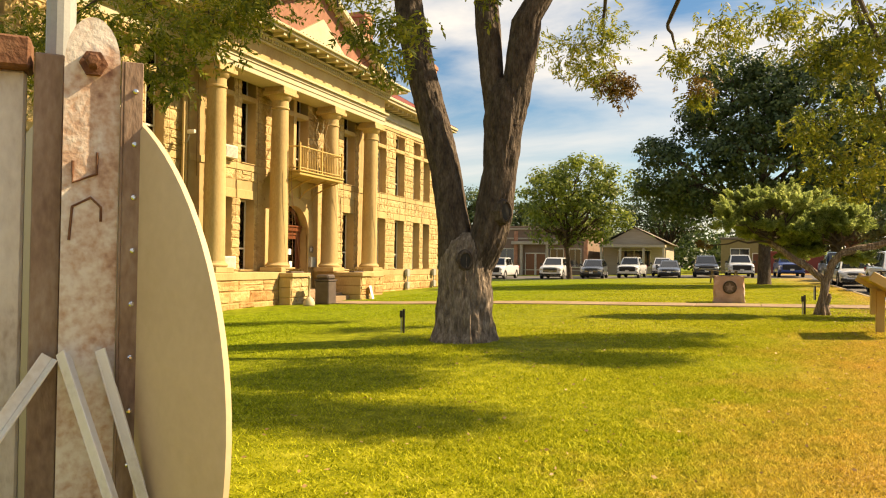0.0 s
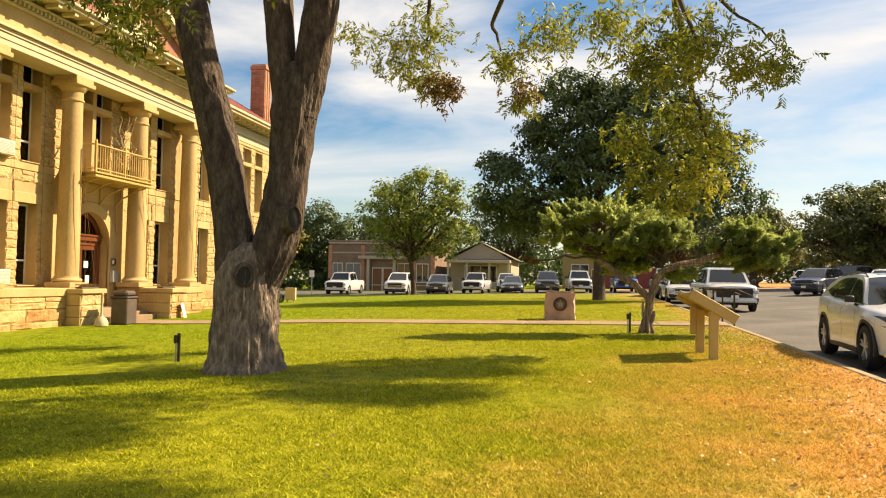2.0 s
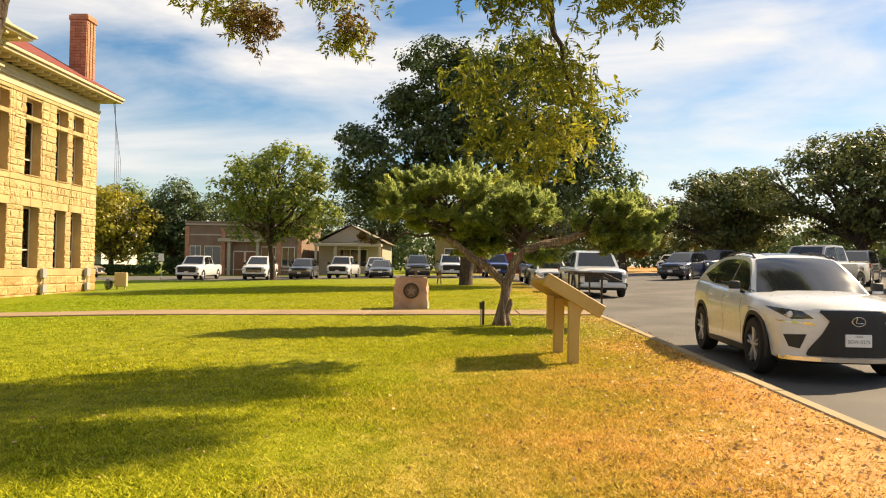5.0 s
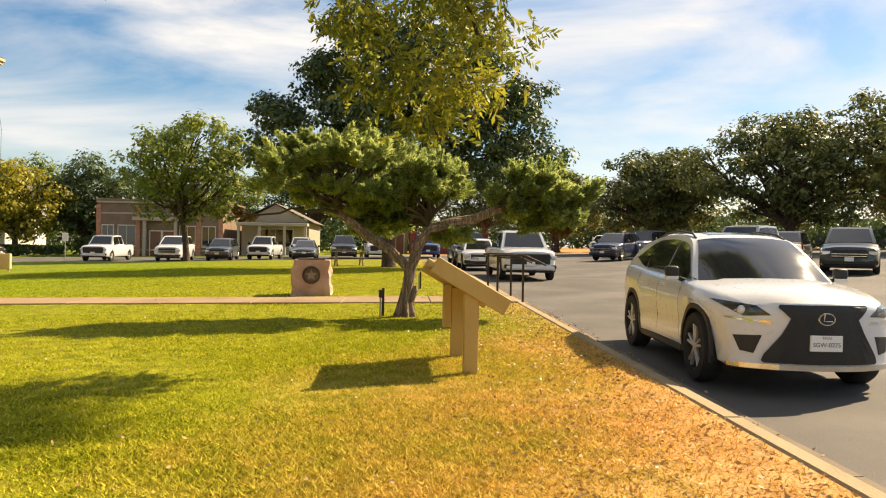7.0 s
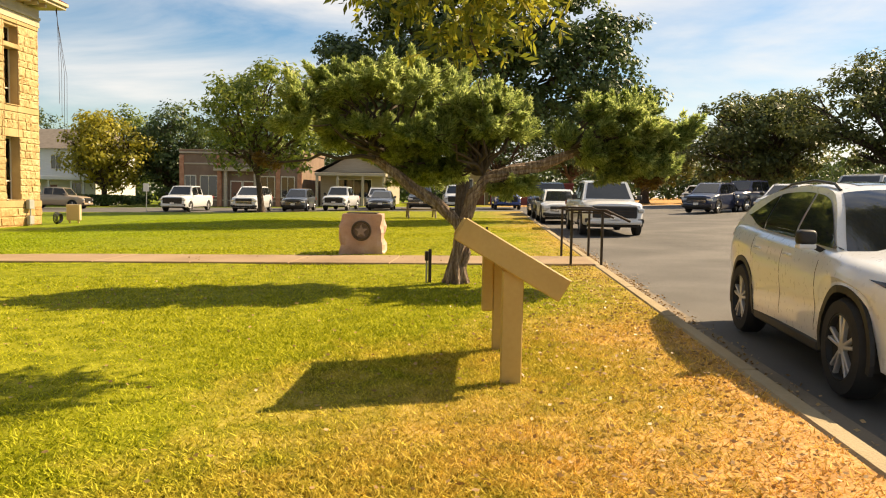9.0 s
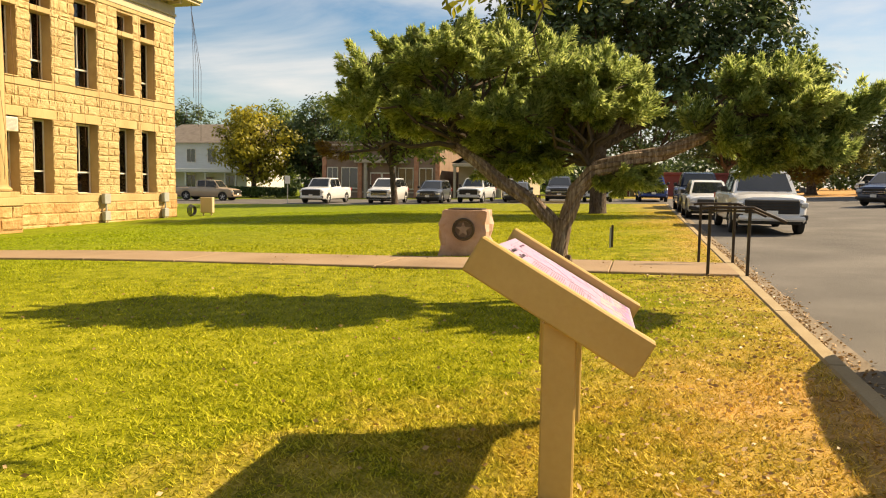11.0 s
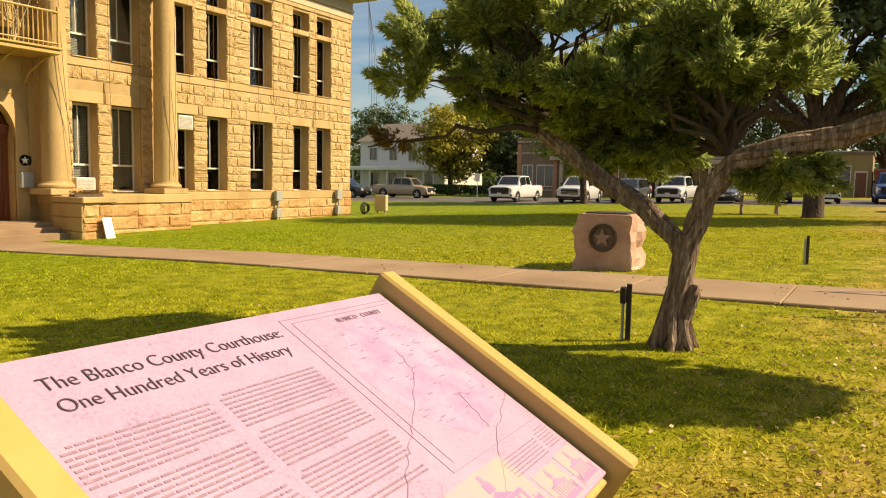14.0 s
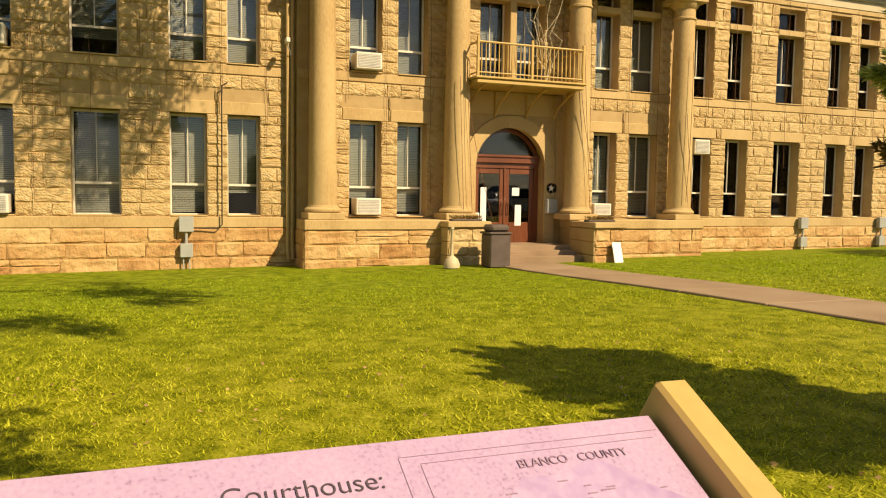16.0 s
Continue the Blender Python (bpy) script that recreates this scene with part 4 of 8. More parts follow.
steps = empty("steps", Matrix(), "worn tan stone steps up to the courthouse door", "steps", kind="structure")
for x1, z in ((-14.55, 0.13), (-14.9, 0.25), (-15.25, 0.36)):
    bm = bmesh.new()
    rbx(bm, MID_X - 0.3 if z > 0.3 else -15.3, x1, 24.17, 26.85, z - 0.4, z, 0.015)
    part("step", bm, M_CONCRETE, steps)


def cheek(y0, y1, x1, label):
    c = empty("cheek_wall", Matrix(), label, "wall", "cheek walls of the steps", "structure")
    st = []
    courses(x1 - 0.06, y0, y1, lin(-0.2, 0.88, 3), [], st, (0.4, 0.7))
    lay(st, M_STONE_J if y0 < 25 else M_BASE, c, None)
    bm = bmesh.new()
    bx(bm, FRONT_X - 0.02, x1 - 0.08, y0 + 0.01, y1 - 0.01, -0.4, 0.88)
    for s, yy in ((-1, y0), (1, y1)):
        for z0, z1 in zip(lin(-0.2, 0.88, 3), lin(-0.2, 0.88, 3)[1:]):
            rbx(bm, FRONT_X, x1 - 0.06, yy - 0.03, yy + 0.03, z0 + 0.01, z1 - 0.01, 0.015)
    part("side", bm, M_SMOOTH, c)
    bm = bmesh.new()
    rbx(bm, FRONT_X + 0.025, x1 + 0.04, y0 - 0.06, y1 + 0.06, 0.885, 1.04, 0.02)
    part("coping", bm, M_SMOOTH, c)


cheek(23.02, 24.12, -14.75, "rough limestone cheek wall beside the steps")
cheek(26.88, 27.75, -14.0, "orange-stained limestone cheek wall beside the steps")

# ---- balcony ----
balc = empty("balcony", Matrix(), "cream iron balcony over the courthouse door", "balcony")
bm = bmesh.new()
rbx(bm, MID_X + 0.07, -15.05, 23.85, 27.05, 4.62, 4.74, 0.02)
rbx(bm, MID_X + 0.07, -15.0, 23.8, 27.1, 4.74, 4.80, 0.015)
part("floor_slab", bm, M_CREAM, balc)
bm = bmesh.new()
for z in (4.9, 5.68):
    for p, q in (((-15.08, 23.88), (-15.08, 27.02)), ((-15.08, 23.88), (MID_X + 0.08, 23.88)), ((-15.08, 27.02), (MID_X + 0.08, 27.02))):
        tube(bm, [(*p, z), (*q, z)], 0.028 if z > 5 else 0.02, 8)
part("rail", bm, M_CREAM, balc)
y = 23.98
while y < 27.0:
    bm = bmesh.new()
    lathe(bm, [(0.012, 4.8), (0.016, 5.0), (0.024, 5.15), (0.016, 5.3), (0.012, 5.68)], 6, Matrix.Translation((-15.08, y, 0)))
    part("baluster", bm, M_CREAM, balc)
    y += 0.125
for y in (23.88, 25.45, 27.02):
    bm = bmesh.new()
    rbx(bm, -15.115, -15.045, y - 0.035, y + 0.035, 4.8, 5.82, 0.008)
    part("post", bm, M_CREAM, balc)
for y in (24.1, 24.98, 25.95, 26.85):
    bm = bmesh.new()
    tube(bm, [(MID_X + 0.04, y, 3.95), (MID_X + 0.25, y, 4.2), (-15.5, y, 4.5), (-15.15, y, 4.6)], 0.03, 6)
    tube(bm, [(MID_X + 0.05, y, 3.9), (MID_X + 0.05, y, 4.6)], 0.025, 6)
    part("bracket", bm, M_CREAM, balc)


# ---- plants ----
def fast_mesh(name, verts, faces, mat, parent=None):
    """verts: (n, 3) array; faces: (m, k) array with k corners each."""
    me = bpy.data.meshes.new(name)
    m, k = faces.shape
    me.vertices.add(len(verts))
    me.vertices.foreach_set("co", np.ascontiguousarray(verts, dtype=np.float32).ravel())
    me.loops.add(m * k)
    me.loops.foreach_set("vertex_index", np.ascontiguousarray(faces, dtype=np.int32).ravel())
    me.polygons.add(m)
    me.polygons.foreach_set("loop_start", np.arange(0, m * k, k, dtype=np.int32))
    me.update(calc_edges=True)
    me.materials.append(mat)
    ob = new(name, me)
    if parent:
        ob.parent = parent
    return ob


def unit(a):
    return a / np.maximum(np.linalg.norm(a, axis=1, keepdims=True), 1e-9)


def leaf_cards(centres, axes, length, width, rs):
    """Pointed, slightly folded leaves: two triangles each side of a midrib."""
    n = len(centres)
    ax = unit(axes)
    side = unit(np.cross(ax, unit(rs.normal(size=(n, 3)))))
    ln = (length * rs.uniform(0.7, 1.25, (n, 1)))
    wd = (width * rs.uniform(0.7, 1.25, (n, 1)))
    a, c = centres - ax * ln * 0.5, centres + ax * ln * 0.5
    b, d = centres + side * wd * 0.5, centres - side * wd * 0.5
    verts = np.stack([a, b, c, d], 1).reshape(-1, 3)
    faces = np.arange(4 * n).reshape(n, 4)
    return verts, faces


def facing_leaves(centres, normals, length, width, rs):
    """Pointed leaves that lie across the given normals."""
    n = len(centres)
    nm = unit(normals)
    ax = unit(np.cross(nm, rs.normal(size=(n, 3))))
    side = np.cross(nm, ax)
    ln, wd = length * rs.uniform(0.6, 1.3, (n, 1)), width * rs.uniform(0.6, 1.3, (n, 1))
    verts = np.stack([centres - ax * ln * 0.5, centres + side * wd * 0.5 + ax * ln * 0.08, centres + ax * ln * 0.5, centres - side * wd * 0.5 + ax * ln * 0.08], 1).reshape(-1, 3)
    return verts, np.arange(4 * n).reshape(n, 4)


def puffs(rs, blobs, count, per, size, shell=0.6):
    """Uneven tufts over the blobs (centre, radii): leaf centres and the way each leaf faces."""
    vol = np.array([b[3] * b[4] * b[5] for b in blobs]) ** 0.67
    vol = vol / vol.sum()
    pts, nms = [], []
    for b, share in zip(blobs, vol):
        k = max(5, int(count * share))
        d = unit(rs.normal(size=(k, 3)))
        r = (shell + (1.12 - shell) * rs.uniform(size=(k, 1)) ** 0.8)
        c = np.array(b[:3]) + d * r * np.array(b[3:6])
        rad = size * rs.uniform(0.45, 1.25, (k, 1))
        num = np.maximum(6, (per * (rad[:, 0] / size) ** 2).astype(int))
        idx = np.repeat(np.arange(k), num)
        e = unit(rs.normal(size=(len(idx), 3)))
        q = rs.uniform(size=(len(idx), 1)) ** 0.45
        pts.append(c[idx] + e * q * rad[idx] * np.array((1.15, 1.15, 0.7)))
        nms.append(e * 0.8 + d[idx] * 0.35 + np.array((0, 0, 0.55)) + rs.normal(size=(len(idx), 3)) * 0.35)
    return np.concatenate(pts), np.concatenate(nms)


def clump_points(rs, blobs, clumps, per, spread, shell=0.55):
    """Points in small clumps that fill the blobs (centre, radii) more thickly towards the outside."""
    out, axes = [], []
    vol = np.array([b[3] * b[4] * b[5] for b in blobs]) ** 0.7
    vol = vol / vol.sum()
    for b, share in zip(blobs, vol):
        k = max(4, int(clumps * share))
        d = unit(rs.normal(size=(k, 3)))
        r = (shell + (1 - shell) * rs.uniform(size=(k, 1)) ** 0.6) * rs.uniform(0.75, 1.08, (k, 1))
        c = np.array(b[:3]) + d * r * np.array(b[3:6])
        pts = np.repeat(c, per, axis=0) + rs.normal(size=(k * per, 3)) * spread * np.array((1, 1, 0.7))
        out.append(pts)
        axes.append(np.repeat(d, per, axis=0) * 0.6 + rs.normal(size=(k * per, 3)) * 0.8 + np.array((0, 0, -0.25)))
    return np.concatenate(out), np.concatenate(axes)


def limb(bm, p0, p1, r0, r1, seed, bend=0.12, n=6, k=7, rough=0.06):
    r = random.Random(seed)
    p0, p1 = Vector(p0), Vector(p1)
    ln = (p1 - p0).length
    pts, rad = [], []
    for i in range(n + 1):
        t = i / n
        w = math.sin(math.pi * t) * bend * ln
        pts.append(p0.lerp(p1, t) + Vector((r.uniform(-w, w), r.uniform(-w, w), r.uniform(-w, w) * 0.6 + 0.06 * ln * math.sin(math.pi * t))))
        rad.append(r0 + (r1 - r0) * t)
    tube(bm, pts, rad, k, rough=rough, seed=seed)
    return pts


def broad_tree(name, x, y, trunk_h, trunk_r, blobs, clumps, per, spread, leaf, mat, label, bark=M_BARK, seed=1, group="", lean=(0, 0), z0=None, wide=0.5):
    """A tree with a tapered trunk, limbs to every part of the crown and many leaves. blobs are relative to the foot."""
    z0 = ground_z(x, y) - 0.05 if z0 is None else z0
    t = empty(name, pose(x, y, z0), label, "tree", group)
    rs = np.random.RandomState(seed)
    bm = bmesh.new()
    top = Vector((lean[0], lean[1], trunk_h))
    tube(bm, [(0, 0, -0.1), (0.0, 0, 0.12), (lean[0] * 0.2, lean[1] * 0.2, trunk_h * 0.3), (lean[0] * 0.6, lean[1] * 0.6, trunk_h * 0.7), top], [trunk_r * 1.5, trunk_r * 1.15, trunk_r, trunk_r * 0.9, trunk_r * 0.85], 12, rough=0.06, seed=seed)
    for i, b in enumerate(blobs):
        c = Vector(b[:3])
        pts = limb(bm, top - Vector((0, 0, 0.15 * trunk_h * (i % 3) / 2)), c, trunk_r * 0.55, trunk_r * 0.12, seed * 50 + i, 0.1)
        for j in range(5):
            d = Vector(rs.normal(size=3)).normalized()
            limb(bm, pts[3 + j % 3], c + Vector((d.x * b[3], d.y * b[4], d.z * b[5])) * 0.85, trunk_r * 0.2, trunk_r * 0.04, seed * 90 + i * 7 + j, 0.12, 4, 5)
    part("trunk", bm, bark, t, smooth=True)
    pts, nm = puffs(rs, blobs, clumps, per, spread)
    v, f = facing_leaves(pts, nm, leaf, leaf * wide, rs)
    fast_mesh("crown", v, f, mat, t)
    return t


def round_blobs(cx, cy, cz, rx, ry, rz, k, seed, size=0.42):
    """Lumps that make up an uneven rounded crown."""
    r = random.Random(seed)
    out = [(cx, cy, cz, rx * 0.55, ry * 0.55, rz * 0.55)]
    n = k + 8
    for i in range(n):
        h = 1 - 2 * (i + 0.5) / n
        a = i * 2.39996 + r.uniform(-0.4, 0.4)
        q = math.sqrt(1 - h * h) * r.uniform(0.45, 0.9)
        s = size * r.uniform(0.6, 1.0)
        out.append((cx + math.cos(a) * q * rx, cy + math.sin(a) * q * ry, cz + h * rz * 0.68, rx * s, ry * s, rz * s * 0.9))
    return out


# the forked pecan on the lawn
pecan = empty("pecan_tree", pose(-4.72, 12.95, ground_z(-4.72, 12.95) - 0.06), "old forked pecan with grey bark and knot holes", "tree")
bm = bmesh.new()
n_ring = 72


def bark_ring(bm, c, r, seed, n=n_ring, sx=1.0, ridge=0.085):
    vs = []
    for k in range(n):
        a = 2 * math.pi * k / n
        d = Vector((math.cos(a), math.sin(a), 0))
        g = noise.noise(Vector((d.x * 3.2, d.y * 3.2, c[2] * 0.7 + seed))) * 0.09 + (noise.noise(Vector((d.x * 9, d.y * 9, c[2] * 2.2 + seed))) + 0.7 * noise.noise(Vector((d.x * 19, d.y * 19, c[2] * 4.5 + seed)))) * ridge
        vs.append(bm.verts.new(Vector(c) + Vector((d.x * sx, d.y, 0)) * r * (1 + g)))
    return vs


def skin(bm, rings, cap=True):
    for a, b in zip(rings, rings[1:]):
        n = len(a)
        for k in range(n):
            bm.faces.new((a[k], a[(k + 1) % n], b[(k + 1) % n], b[k]))
    if cap:
        bm.faces.new(rings[-1])


def rows_between(points, step):
    """Points (x, y, z, r) filled in evenly along their height."""
    out = []
    for p, q in zip(points, points[1:]):
        k = max(1, int(abs(q[2] - p[2]) / step))
        for i in range(k):
            t = i / k
            out.append(tuple(a + (b - a) * t for a, b in zip(p, q)))
    out.append(points[-1])
    return out


stem = rows_between([(0.05, 0, -0.15, 0.72), (0.05, 0, 0.05, 0.60), (0.05, 0, 0.25, 0.52), (0.05, 0, 0.7, 0.48), (0.06, 0, 1.2, 0.475), (0.08, 0, 1.55, 0.46), (0.12, 0, 1.85, 0.37), (0.15, 0, 2.0, 0.22)], 0.05)
skin(bm, [bark_ring(bm, p[:3], p[3], 1, sx=0.99, ridge=0.125) for p in stem])
part("trunk", bm, M_BARKPALE, pecan, "pale grey lower trunk", smooth=True)
PECAN_FORKS = {}
for nm, pts, sd in (("left_fork", [(-0.06, 0, 0.7, 0.33), (-0.09, 0, 1.3, 0.33), (-0.13, 0, 1.8, 0.31), (-0.19, 0, 2.27, 0.285), (-0.35, 0, 3.15, 0.275), (-0.58, 0, 4.0, 0.275), (-0.83, 0.05, 4.8, 0.275), (-1.10, 0.1, 5.8, 0.28), (-1.5, 0.3, 8.0, 0.2)], 5),
                    ("right_fork", [(0.16, 0, 0.7, 0.31), (0.22, 0, 1.3, 0.32), (0.44, 0, 1.8, 0.34), (0.58, 0, 2.27, 0.335), (0.68, 0.02, 3.15, 0.30), (0.72, 0.05, 4.0, 0.35), (0.77, 0.1, 4.5, 0.33), (0.79, 0.1, 4.75, 0.2)], 9),
                    ("upper_left_limb", [(0.61, 0.1, 3.9, 0.2), (0.48, 0.12, 4.8, 0.2), (0.38, 0.15, 5.8, 0.22), (0.1, 0.4, 8.0, 0.15)], 13),
                    ("upper_right_limb", [(0.84, 0.05, 3.9, 0.24), (0.99, 0.1, 4.8, 0.265), (1.10, 0.15, 5.8, 0.26), (2.3, 0.5, 8.0, 0.16)], 17)):
    bm = bmesh.new()
    rr = rows_between(pts, 0.07)
    skin(bm, [bark_ring(bm, p[:3], p[3], sd, 56) for p in rr])
    part("limb", bm, M_BARK, pecan, smooth=True)
for x, z, r, tilt in ((0.22, 1.5, 0.16, 25), (0.86, 2.36, 0.19, 62)):
    bm = bmesh.new()
    yy = -0.455 if x < 0.5 else -0.24
    m = Matrix.Translation((x, yy, z)) @ Matrix.Rotation(radians(tilt), 4, "Z") @ Matrix.Rotation(radians(90), 4, "X")
    prof = [(r * 0.55, -0.12), (r * 0.6, 0.0), (r * 0.75, 0.05), (r * 0.95, 0.03), (r * 1.1, -0.06), (r * 1.05, -0.2)]
    rings = []
    for pr, pz in prof:
        rings.append([bm.verts.new(m @ Vector((pr * 0.85 * math.cos(2 * math.pi * k / 18) * (1 + 0.1 * math.sin(3 * k)), pr * 1.15 * math.sin(2 * math.pi * k / 18), pz))) for k in range(18)])
    skin(bm, rings, False)
    knot = part("knot_collar", bm, M_BARK, pecan, "swollen bark round a knot hole", smooth=True)
    # flat near-black plate inside the collar, coloured as the hollow's shade
    bm = bmesh.new()
    prism(bm, [(r * 0.56 * math.cos(2 * math.pi * k / 14) * (1 + 0.12 * math.sin(2.3 * k)), r * 0.80 * math.sin(2 * math.pi * k / 14)) for k in range(14)], 0.0, 0.022, m)
    part("hollow_shade", bm, M_DARK, knot, "near-black plate for the shade in the hollow")

# pecan boughs with hanging sprays
rs = np.random.RandomState(11)
twig_bm = bmesh.new()
P0 = Vector((-4.72, 12.95, ground_z(-4.72, 12.95) - 0.06))
spray_pts, spray_ax, brown_pts, brown_ax = [], [], [], []


def spray(p, r, count, brown=False, drop=0.5):
    """Twigs and compound leaves round a point; leaflets hang in rows along a stalk."""
    for i in range(int(count * 1.9)):
        c = np.array(p) + rs.normal(size=3) * np.array((r, r, r * 0.8)) * 0.55
        stalk = unit(np.array([[rs.normal(), rs.normal(), -drop - abs(rs.normal()) * 0.5]]))[0]
        side = unit(np.cross(stalk, rs.normal(size=3))[None])[0]
        for j in range(5):
            q = c + stalk * 0.055 * j
            for s in (-1, 1):
                d = stalk * 0.75 + side * s * 0.8 + rs.normal(size=3) * 0.15
                (brown_pts if brown else spray_pts).append(q + d * 0.05)
                (brown_ax if brown else spray_ax).append(d)
    for i in range(max(2, count // 14)):
        d = Vector(rs.normal(size=3)) * r * 0.6
        limb(twig_bm, Vector(p) + Vector((0, 0, r * 0.4)) + d * 0.2, Vector(p) + d - Vector((0, 0, r * 0.3)), 0.012, 0.003, int(rs.randint(9999)), 0.15, 4, 4)


def bough(points, r0, r1, seed):
    for i, (p, q) in enumerate(zip(points, points[1:])):
        k = len(points) - 1
        limb(twig_bm, p, q, r0 + (r1 - r0) * i / k, r0 + (r1 - r0) * (i + 1) / k, seed + i, 0.05, 5, 6)


F_R, F_M, F_L = (-2.4, 13.5, 8.0), (-4.6, 13.4, 8.0), (-6.2, 13.2, 8.0)
bough([F_R, (-2.6, 16.5, 9.2), (-3.3, 19.5, 8.6), (-3.6, 20.6, 7.4)], 0.12, 0.025, 100)
bough([F_R, (-1.4, 15.6, 8.6), (-1.0, 18.0, 8.2), (-1.7, 18.7, 7.2), (-1.5, 18.8, 6.6)], 0.12, 0.02, 110)
bough([F_R, (0.2, 14.6, 8.3), (1.8, 16.2, 7.2), (2.3, 16.8, 5.2), (2.7, 16.9, 3.9)], 0.13, 0.02, 120)
bough([(0.2, 14.6, 8.3), (1.2, 14.2, 7.0), (1.9, 14.2, 5.6), (2.1, 14.3, 5.0)], 0.08, 0.015, 130)
bough([(1.8, 16.2, 7.2), (3.0, 16.8, 6.6), (3.9, 17.2, 6.0)], 0.05, 0.012, 140)
bough([F_L, (-6.6, 10.0, 7.6), (-5.6, 7.4, 6.2), (-4.6, 6.2, 4.6)], 0.12, 0.02, 150)
bough([F_L, (-7.0, 12.0, 7.0), (-6.6, 11.6, 5.9)], 0.08, 0.015, 160)
bough([F_L, (-8.2, 12.2, 7.6), (-10.2, 11.4, 6.6), (-12.5, 11.0, 6.0)], 0.12, 0.02, 170)
for x, y, z, r, k in ((-5.3, 20, 7.5, 0.5, 26), (-4.2, 20, 7.0, 0.65, 60), (-3.6, 20.3, 6.6, 0.55, 55), (-3.4, 20, 7.7, 0.7, 60), (-1.3, 18.5, 6.3, 0.45, 45), (-1.0, 18.6, 5.4, 0.3, 22), (-0.4, 18.2, 6.8, 0.6, 60)):
    spray((x, y, z), r, k)
spray((-3.0, 19.8, 6.1), 0.42, 55, True)
spray((-0.95, 18.6, 5.7), 0.35, 20, True)
for x, y, z, r, k in ((0.85, 17, 6.5, 0.7, 75), (1.55, 16.5, 5.6, 0.6, 70), (2.2, 16, 5.9, 0.7, 75), (2.0, 14.3, 5.2, 0.45, 45), (3.3, 16.5, 5.5, 0.55, 50), (3.8, 17, 5.6, 0.4, 28)):
    spray((x, y, z), r, k)
for x, y, z, r, k in ((1.3, 18.5, 4.6, 0.5, 60), (2.3, 18.5, 5.0, 0.6, 80), (3.0, 18.5, 4.6, 0.6, 75), (1.7, 18.3, 3.7, 0.5, 60), (2.6, 18.4, 3.7, 0.6, 75), (2.3, 18.4, 3.1, 0.45, 36)):
    spray((0.5 + (x - 0.5) * 0.9, y - 1.5, 1.5 + (z - 1.5) * 0.9), r * 0.9, int(k * 0.7))
for x, y, z, r, k in ((-10.3, 11, 5.7, 0.9, 110), (-12.5, 11, 5.8, 1.0, 110), (-9.8, 11, 4.8, 0.5, 50), (-8.8, 11, 5.6, 0.7, 80), (-8.0, 11, 6.0, 0.6, 60), (-13.6, 11, 5.4, 0.9, 90), (-11.6, 11.2, 4.7, 0.6, 45)):
    spray((x, y, z), r, k)
for x, y, z, r, k in ((-5.1, 10.5, 4.6, 0.35, 22), (-5.0, 10.7, 5.1, 0.4, 30), (-5.9, 11.2, 5.3, 0.4, 24), (-3.9, 12.0, 6.2, 0.4, 24)):
    spray((x, y, z), r, k)


high = [i for i, p in enumerate(spray_pts) if p[2] > 2.75]
spray_pts, spray_ax = [spray_pts[i] for i in high], [spray_ax[i] for i in high]


def to_local(a):
    return np.array(a) - np.array(P0)


v, f = leaf_cards(to_local(spray_pts), np.array(spray_ax), 0.125, 0.042, rs)
tagged(fast_mesh("sprays", v, f, M_PECAN, pecan), "hanging sprays of narrow leaflets", kind="stuff")
v, f = leaf_cards(to_local(brown_pts), np.array(brown_ax), 0.125, 0.042, rs)
tagged(fast_mesh("brown_spray", v, f, M_PECANB, pecan), "browned leaf cluster", kind="stuff")
twig_bm.transform(Matrix.Translation(-P0))
tagged(part("boughwork", twig_bm, M_TWIG, pecan, smooth=True), kind="stuff")
# the high crown over the lawn, out of view, in separate masses with gaps; the last two are set to dapple the south wing
crown_blobs = [(-6.0, -1.5, 8.6, 2.6, 2.2, 1.3), (-1.5, -3.5, 8.2, 2.0, 1.6, 1.0), (2.2, 0.0, 9.0, 2.2, 1.8, 1.2), (5.2, -0.6, 8.2, 1.5, 1.2, 0.7), (7.2, 1.4, 7.4, 1.3, 1.0, 0.6), (-3.2, 2.6, 10.8, 2.6, 2.2, 1.3), (3.4, 3.6, 10.8, 2.0, 1.8, 1.0), (-8.5, 1.0, 9.6, 2.2, 2.2, 1.2), (0.2, 0.4, 11.4, 2.6, 2.4, 1.3), (-5.7, 5.9, 9.8, 2.2, 1.8, 1.2), (-8.2, 4.2, 9.2, 1.8, 1.8, 1.0)]
# unseen outer masses, added to cast the shade patches on the lawn
shade_blobs = [(11.0, 5.6, 9.2, 1.3, 0.9, 0.5), (12.7, 6.2, 9.3, 1.1, 0.7, 0.4), (12.0, 3.8, 9.0, 1.2, 0.7, 0.4), (9.3, 0.9, 9.0, 1.2, 0.8, 0.5), (11.1, -0.9, 9.2, 1.1, 0.6, 0.4), (9.3, -1.0, 9.0, 1.0, 0.6, 0.4)]
pts, ax = clump_points(rs, crown_blobs, 950, 64, 0.32, 0.3)
fpts, fax = clump_points(rs, shade_blobs, 520, 64, 0.26, 0.2)
v, f = leaf_cards(np.concatenate([pts, fpts]), np.concatenate([ax, fax]), 0.155, 0.06, rs)
crown_blobs += shade_blobs
tagged(fast_mesh("crown", v, f, M_PECAN, pecan), kind="stuff")
bm = bmesh.new()
for i, b in enumerate(crown_blobs):
    src = Vector(F_R if b[0] > 1 else (F_M if b[0] > -2.5 else F_L)) - P0
    limb(bm, src, b[:3], 0.13, 0.03, 700 + i, 0.08)
part("upper_boughs", bm, M_TWIG, pecan, smooth=True)

